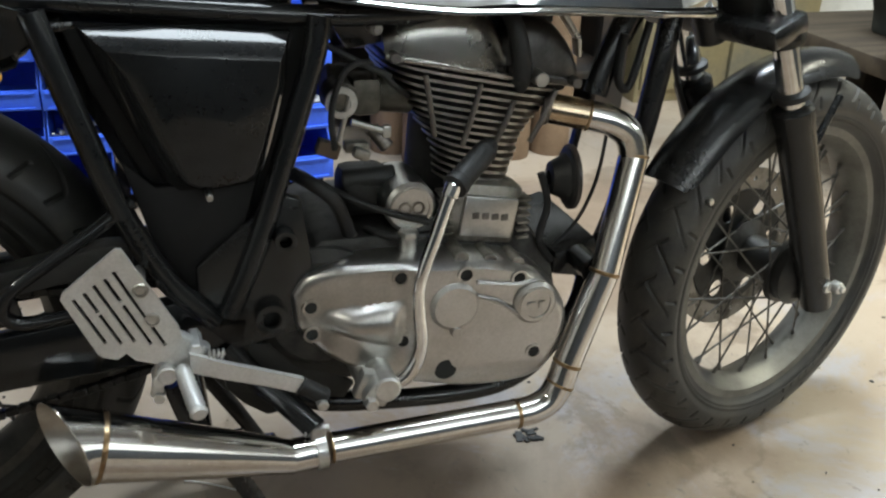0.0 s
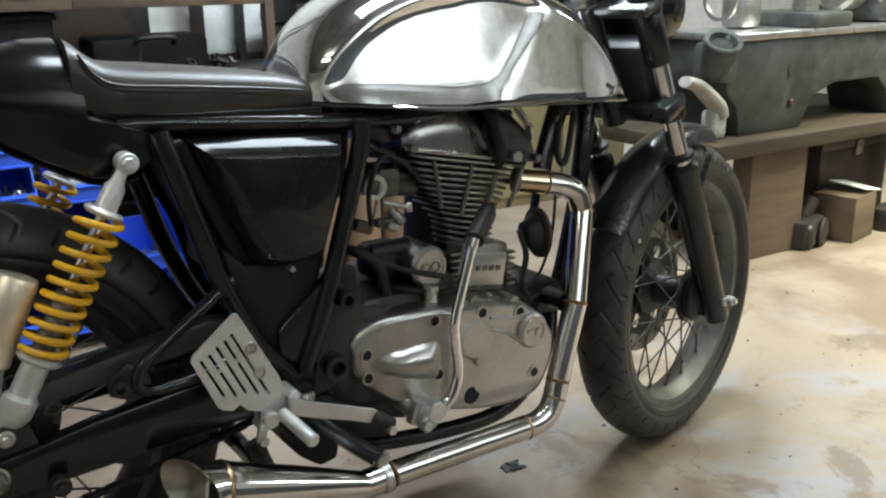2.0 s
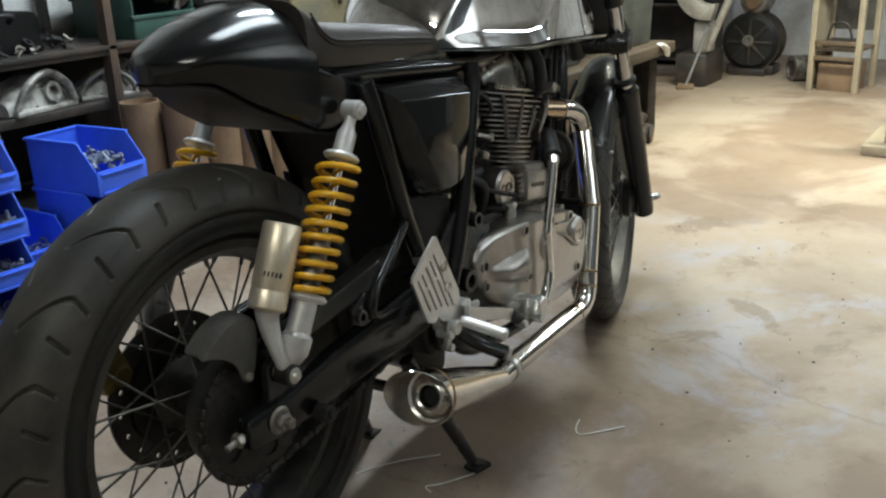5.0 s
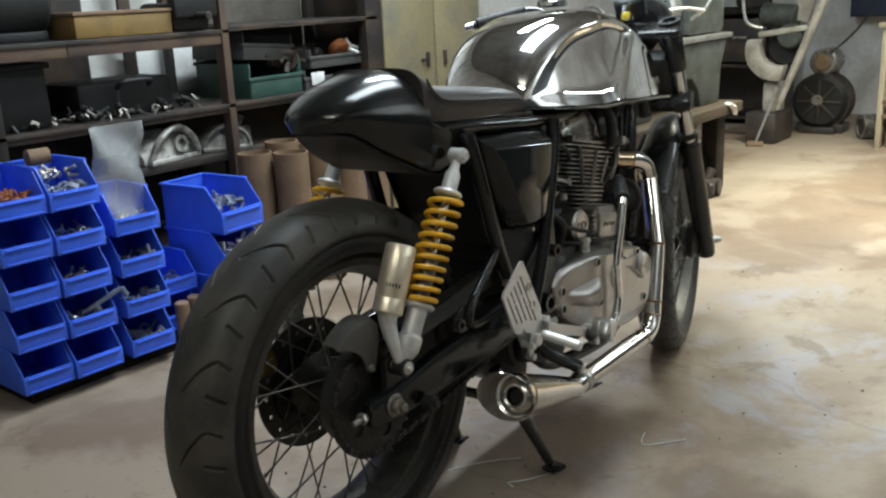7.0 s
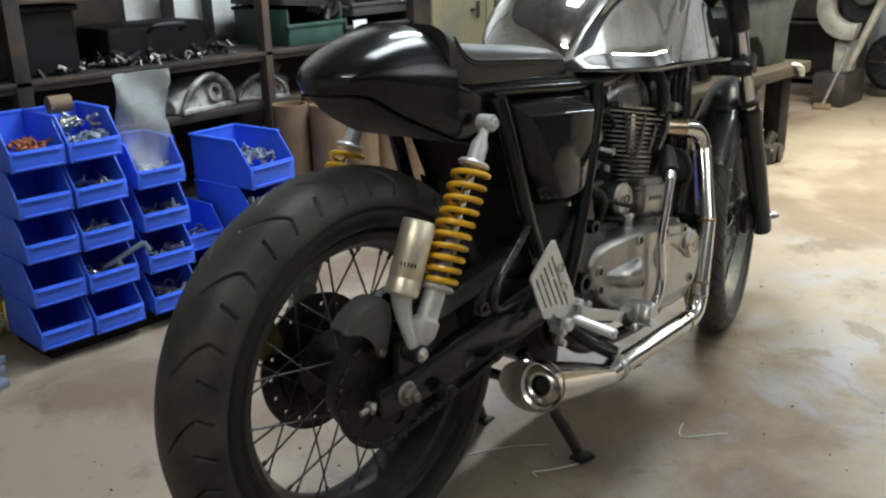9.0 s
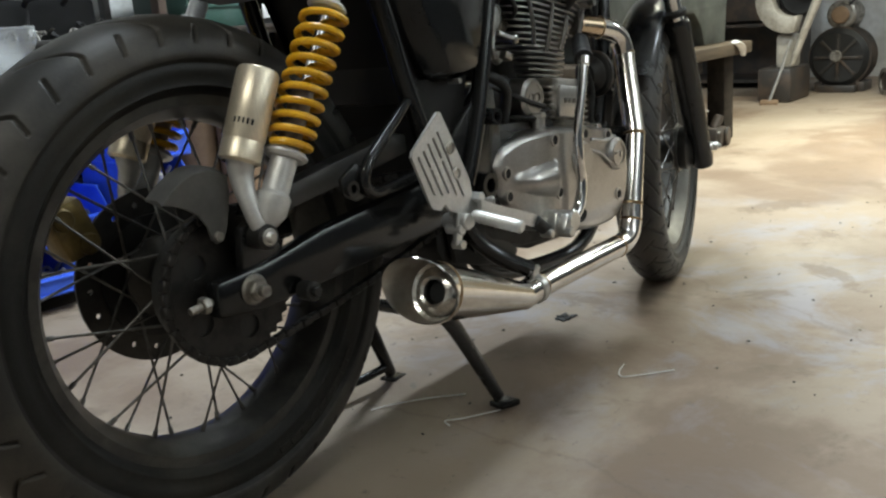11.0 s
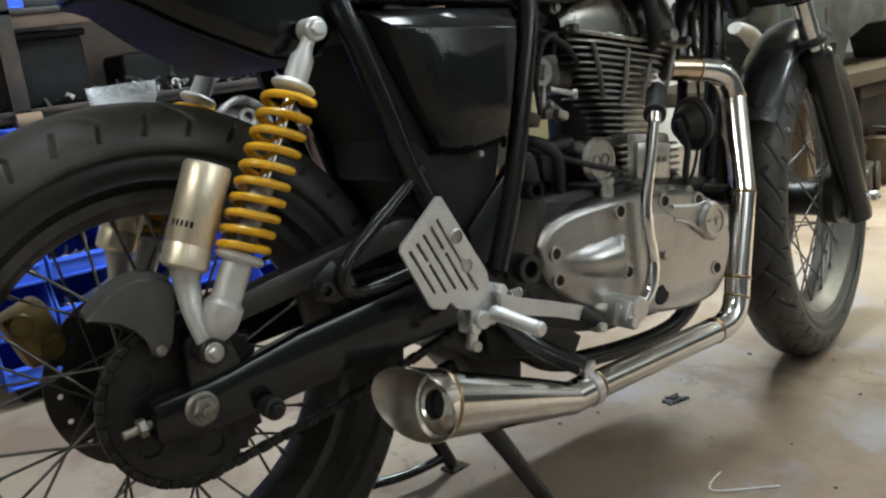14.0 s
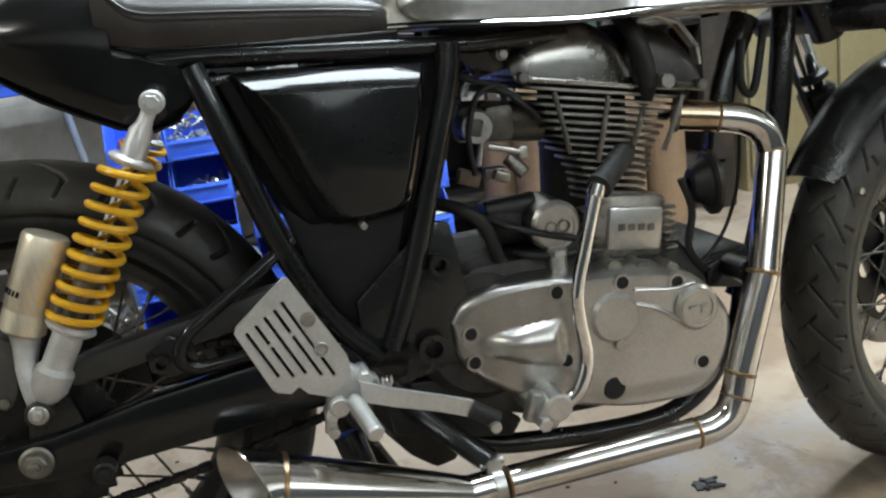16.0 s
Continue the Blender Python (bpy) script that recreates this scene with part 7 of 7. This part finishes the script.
horn = part("horn", revolve([(0.010, -0.03), (0.022, -0.028), (0.03, -0.012), (0.033, -0.010), (0.034, -0.007), (0.041, -0.005), (0.0435, 0.0), (0.041, 0.005), (0.032, 0.003), (0.018, 0.008), (0.0, 0.008)], (0.909, -0.104, 0.532), (1.10, -0.128, 0.535), 36, caps=False), BLACK_DUSTY, bike, "round black horn")
part("horn_rim", ring_body([(0.042, -0.003), (0.045, -0.002), (0.045, 0.004), (0.042, 0.005)], (0.909, -0.104, 0.532), (1.10, -0.128, 0.535), 36), DARK_STEEL, horn, "worn grey rim")
part("horn_wire", sweep([(0.985, -0.06, 0.62), (0.982, -0.062, 0.56), (0.972, -0.064, 0.50), (0.945, -0.068, 0.445), (0.90, -0.075, 0.405)], 0.0028, 8), RUBBER_PLAIN, bike)
part("regulator_harness", sweep([(0.86, -0.115, 0.545), (0.872, -0.12, 0.50), (0.865, -0.118, 0.45), (0.89, -0.11, 0.41)], 0.0055, 8), RUBBER_PLAIN, bike)
part("front_hose", sweep([(1.003, -0.045, 0.715), (0.998, -0.047, 0.66), (1.008, -0.048, 0.638), (1.022, -0.046, 0.65), (1.043, -0.04, 0.73)], 0.0062, 10, 8), RUBBER_PLAIN, bike)
part("horn_stay", box(0.006, 0.02, 0.10, (0.93, -0.07, 0.58), 0.002, (0, 10, 0)), BLACK_SATIN, bike)

# ---- front end, turned a little to its left ----
STEER = radians(16)
FA = Vector((1.336, -0.024, 0.325))
RAKE = 0.375
axis = Vector((-RAKE, 0, 1)).normalized()
spin = Matrix.Rotation(STEER, 4, "Z")
right = Vector((math.sin(STEER), -math.cos(STEER), 0))
fwd = Vector((math.cos(STEER), math.sin(STEER), 0))
front_wheel = wheel("front_wheel", Matrix.Translation(FA) @ spin, 0.319, 0.052, 0.047, front_groove, RUBBER, RUBBER_DUSTY, RIM_GREY, 0.05, 36, "dusty grey spoked front wheel")
part("brake_disc", holed(ellipse(0, 0, 0.145, 0.145, 64), [ellipse(0, 0, 0.105, 0.105, 40)] + [ellipse(0.125 * math.cos(a), 0.125 * math.sin(a), 0.0045, 0.0045, 8) for a in (2 * math.pi * k / 22 for k in range(22))], 0.060, 0.0645), ALU_DIRTY, front_wheel)
part("disc_carrier", holed(ellipse(0, 0, 0.108, 0.108, 40), [ellipse(0.08 * math.cos(a), 0.08 * math.sin(a), 0.016, 0.016, 12) for a in (2 * math.pi * k / 6 for k in range(6))], 0.057, 0.060), BLACK_DUSTY, front_wheel)
part("speedometer_drive", revolve([(0.02, 0), (0.05, 0.0), (0.052, 0.018), (0.03, 0.03), (0.012, 0.034)], (0, -0.05, 0), (0, -0.2, 0), 32), BLACK_DUSTY, front_wheel)
part("axle", rod((0, -0.125, 0), (0, 0.125, 0), 0.009), PALE_METAL, front_wheel)


def along(base, z):
    """The point at height z on a leg parallel to the steering axis."""
    return base + axis * ((z - base.z) / axis.z)


for s in (-1, 1):
    base = FA - right * (s * 0.095) if s > 0 else FA + right * 0.095
    lower = part("fork_leg", revolve([(0.018, 0), (0.024, 0.004), (0.026, 0.02), (0.0265, 0.10), (0.0285, 0.20), (0.029, 0.33), (0.0305, 0.345), (0.0305, 0.36), (0.024, 0.366)], along(base, 0.278), along(base, 0.9), 28), BLACK_SATIN, bike, "black fork leg with polished stanchion")
    part("stanchion", rod(along(base, 0.62), along(base, 0.93), 0.0185, 26), CHROME, lower)
    part("dust_seal", revolve([(0.02, 0), (0.0275, 0.004), (0.0275, 0.012), (0.02, 0.016)], along(base, 0.63), along(base, 0.9), 28), RUBBER_PLAIN, lower)
    part("gaiter", revolve([(0.024, 0), (0.026, 0.004), (0.026, 0.10), (0.024, 0.104)], along(base, 0.815), along(base, 1.0), 26), BLACK_SATIN, lower)
    part("axle_bolt", merge(rod(base + Vector((0.016, 0, 0)) - right * (s * 0.02), base + Vector((0.016, 0, 0)) - right * (s * 0.036), 0.010, 18), rod(base + Vector((0.016, 0, 0)) - right * (s * 0.034), base + Vector((0.016, 0, 0)) - right * (s * 0.042), 0.006, 6)), PALE_METAL, lower)
    part("clamp_collar", ring_body([(0.018, 0), (0.028, 0), (0.029, 0.006), (0.029, 0.024), (0.028, 0.03), (0.018, 0.03)], along(base, 0.712), along(base, 0.9), 26), BLACK_SATIN, lower)
    part("clip_on_clamp", ring_body([(0.0185, 0), (0.028, 0), (0.028, 0.036), (0.0185, 0.036)], along(base, 0.905), along(base, 1.1), 26), BLACK_SATIN, lower)
    bar0 = along(base, 0.925) + right * (-s * 0.02)
    if s < 0:
        continue
    bar1, grip0 = Vector((0.957, 0.36, 0.954)), Vector((1.052, 0.258, 0.983))
    bar = part("handlebar", sweep([bar0, bar0 + (grip0 - bar0) * 0.5 + Vector((0, 0, 0.006)), grip0, bar1], 0.011, 14), BLACK_SATIN, bike)
    part("grip", revolve([(0.013, 0), (0.0165, 0.003)] + [(0.0165 if k % 2 else 0.0148, 0.008 + 0.007 * k) for k in range(17)] + [(0.0165, 0.13), (0.012, 0.135)], grip0, bar1, 20), RUBBER_PLAIN, bar, "ribbed black rubber grip")
    part("bar_end", rod(bar1, bar1 + (bar1 - grip0).normalized() * 0.024, 0.011, 18), CHROME, bar)
    part("lever", sweep([bar0 + fwd * 0.04, bar0 + (bar1 - bar0) * 0.4 + fwd * 0.06, bar1 + fwd * 0.055], [0.006, 0.006, 0.004], 8), PALE_METAL, bar)
mid = (FA + axis * 0)
for z, th in ((0.712, 0.034), (0.90, 0.022)):
    c = along(FA, z + th / 2 + 0.005)
    bm = box(0.075, 0.25, th, (0, 0, 0), 0.010)
    bmesh.ops.transform(bm, matrix=Matrix.Translation(c - fwd * 0.018) @ spin @ Matrix.Rotation(-math.atan(RAKE), 4, "Y"), verts=bm.verts)
    part("triple_clamp", bm, BLACK_SATIN, bike)
part("steering_stem", rod(along(FA, 0.70) - fwd * 0.045, along(FA, 0.92) - fwd * 0.045, 0.024, 22), BLACK_SATIN, bike)
part("headlamp_bracket", merge(box(0.09, 0.17, 0.12, tuple(along(FA, 0.80) + fwd * 0.02), 0.02, (0, -15, 12))), BLACK_DUSTY, bike)
lamp = part("headlamp", revolve([(0.02, -0.09), (0.06, -0.075), (0.08, -0.03), (0.083, 0.02), (0.08, 0.03), (0.0, 0.045)], tuple(along(FA, 0.915) + fwd * 0.15), tuple(along(FA, 0.915) + fwd * 0.4), 36, caps=False), BLACK_GLOSS, bike, "round gloss black headlamp shell")
part("instrument", rod(tuple(along(FA, 0.95) + fwd * 0.03), tuple(along(FA, 1.0) + fwd * 0.03), 0.04, 28), BLACK_SATIN, bike)
part("key_tag", box(0.05, 0.02, 0.012, tuple(along(FA, 0.955) - fwd * 0.05), 0.003, (0, 10, 30)), YELLOW_STRAP, bike, "yellow tag by the ignition")
# front mudguard over the tyre
guard = []
for k in range(25):
    a = radians(147 - 71 * k / 24)
    wide = 1.0 if k > 3 else (0.72, 0.88, 0.95, 0.985)[k]
    row = []
    for j in range(15):
        b = radians((-84 + 168 * j / 14) * wide)
        r = 0.318 + 0.0405 * math.cos(b)
        row.append(FA + fwd * (r * math.cos(a)) + Vector((0, 0, r * math.sin(a))) - right * (0.0485 * math.sin(b)))
    for j in range(14, -1, -1):
        b = radians((-84 + 168 * j / 14) * wide)
        r = 0.318 + 0.0375 * math.cos(b)
        row.append(FA + fwd * (r * math.cos(a)) + Vector((0, 0, r * math.sin(a))) - right * (0.0455 * math.sin(b)))
    guard.append(row)
mudguard = part("front_mudguard", loft(guard), BLACK_SATIN, bike, "dusty black front mudguard")
for s in (-1, 1):
    part("mudguard_stay", sweep([FA + right * (-s * 0.07) + Vector((0, 0, 0.30)), FA - right * (s * 0.085) + Vector((-0.05, 0, 0.22))], 0.006, 8, 1), BLACK_SATIN, mudguard)
    part("mudguard_bolt", rod(FA + fwd * -0.235 - right * (s * 0.043) + Vector((0, 0, 0.165)), FA + fwd * -0.235 - right * (s * 0.053) + Vector((0, 0, 0.165)), 0.005, 10), PALE_METAL, mudguard)
part("front_caliper", box(0.06, 0.05, 0.09, tuple(FA - right * 0.07 + Vector((-0.075, 0, 0.11))), 0.01, (0, -20, 12)), BLACK_DUSTY, bike)
part("speedometer_cable", sweep([FA + right * 0.075 + Vector((-0.02, 0, 0.0)), FA + right * 0.082 + Vector((-0.06, 0, 0.12)), FA + right * 0.088 + Vector((-0.12, 0, 0.30)), FA + right * 0.092 + Vector((-0.175, 0, 0.45)), FA + right * 0.05 + Vector((-0.20, 0, 0.58))], 0.0035, 8), RUBBER_PLAIN, bike)
part("brake_hose", sweep([FA - right * 0.07 + Vector((-0.09, 0, 0.16)), FA - right * 0.08 + Vector((-0.16, 0, 0.32)), FA - right * 0.05 + Vector((-0.2, 0, 0.48)), FA + Vector((-0.22, 0, 0.58))], 0.0045, 8), RUBBER_PLAIN, bike)

# ---- small things on the floor by the motorcycle ----
for pts in ([(0.385, -0.115, 0.003), (0.395, -0.097, 0.003), (0.42, -0.118, 0.003), (0.488, -0.157, 0.003)], [(0.762, -0.233, 0.003), (0.725, -0.243, 0.003), (0.709, -0.261, 0.003), (0.745, -0.295, 0.003), (0.782, -0.325, 0.003)], [(0.361, 0.044, 0.003), (0.40, 0.025, 0.003), (0.45, -0.01, 0.003), (0.50, -0.058, 0.003)]):
    tagged(part("wire_scrap", sweep(pts, 0.0013, 6, 5), WHITE), "thin bent wire scrap on the floor", "wire", "wire scraps")
rng = random.Random(9)
chip = []
for k in range(16):
    chip.append(box(rng.uniform(0.006, 0.02), rng.uniform(0.005, 0.012), 0.003, (0.944 + rng.uniform(-0.025, 0.025), 0.010 + rng.uniform(-0.014, 0.014), 0.0022), 0.0008, (rng.uniform(-8, 8), rng.uniform(-8, 8), rng.uniform(0, 180)), 1))
tagged(part("rubber_crumbs", merge(*chip), RUBBER_PLAIN), "small dark heap of rubber crumbs on the floor", "crumbs", kind="stuff")
specks = []
for k in range(170):
    s = rng.uniform(0.002, 0.007)
    specks.append(box(s, s * rng.uniform(0.4, 1), 0.0015, (rng.uniform(-0.2, 2.4), rng.uniform(-0.9, 0.9), 0.0012), 0, (0, 0, rng.uniform(0, 180))))
tagged(part("floor_grit", merge(*specks), RUBBER_PLAIN), "dark grit scattered over the floor", "grit", kind="stuff")
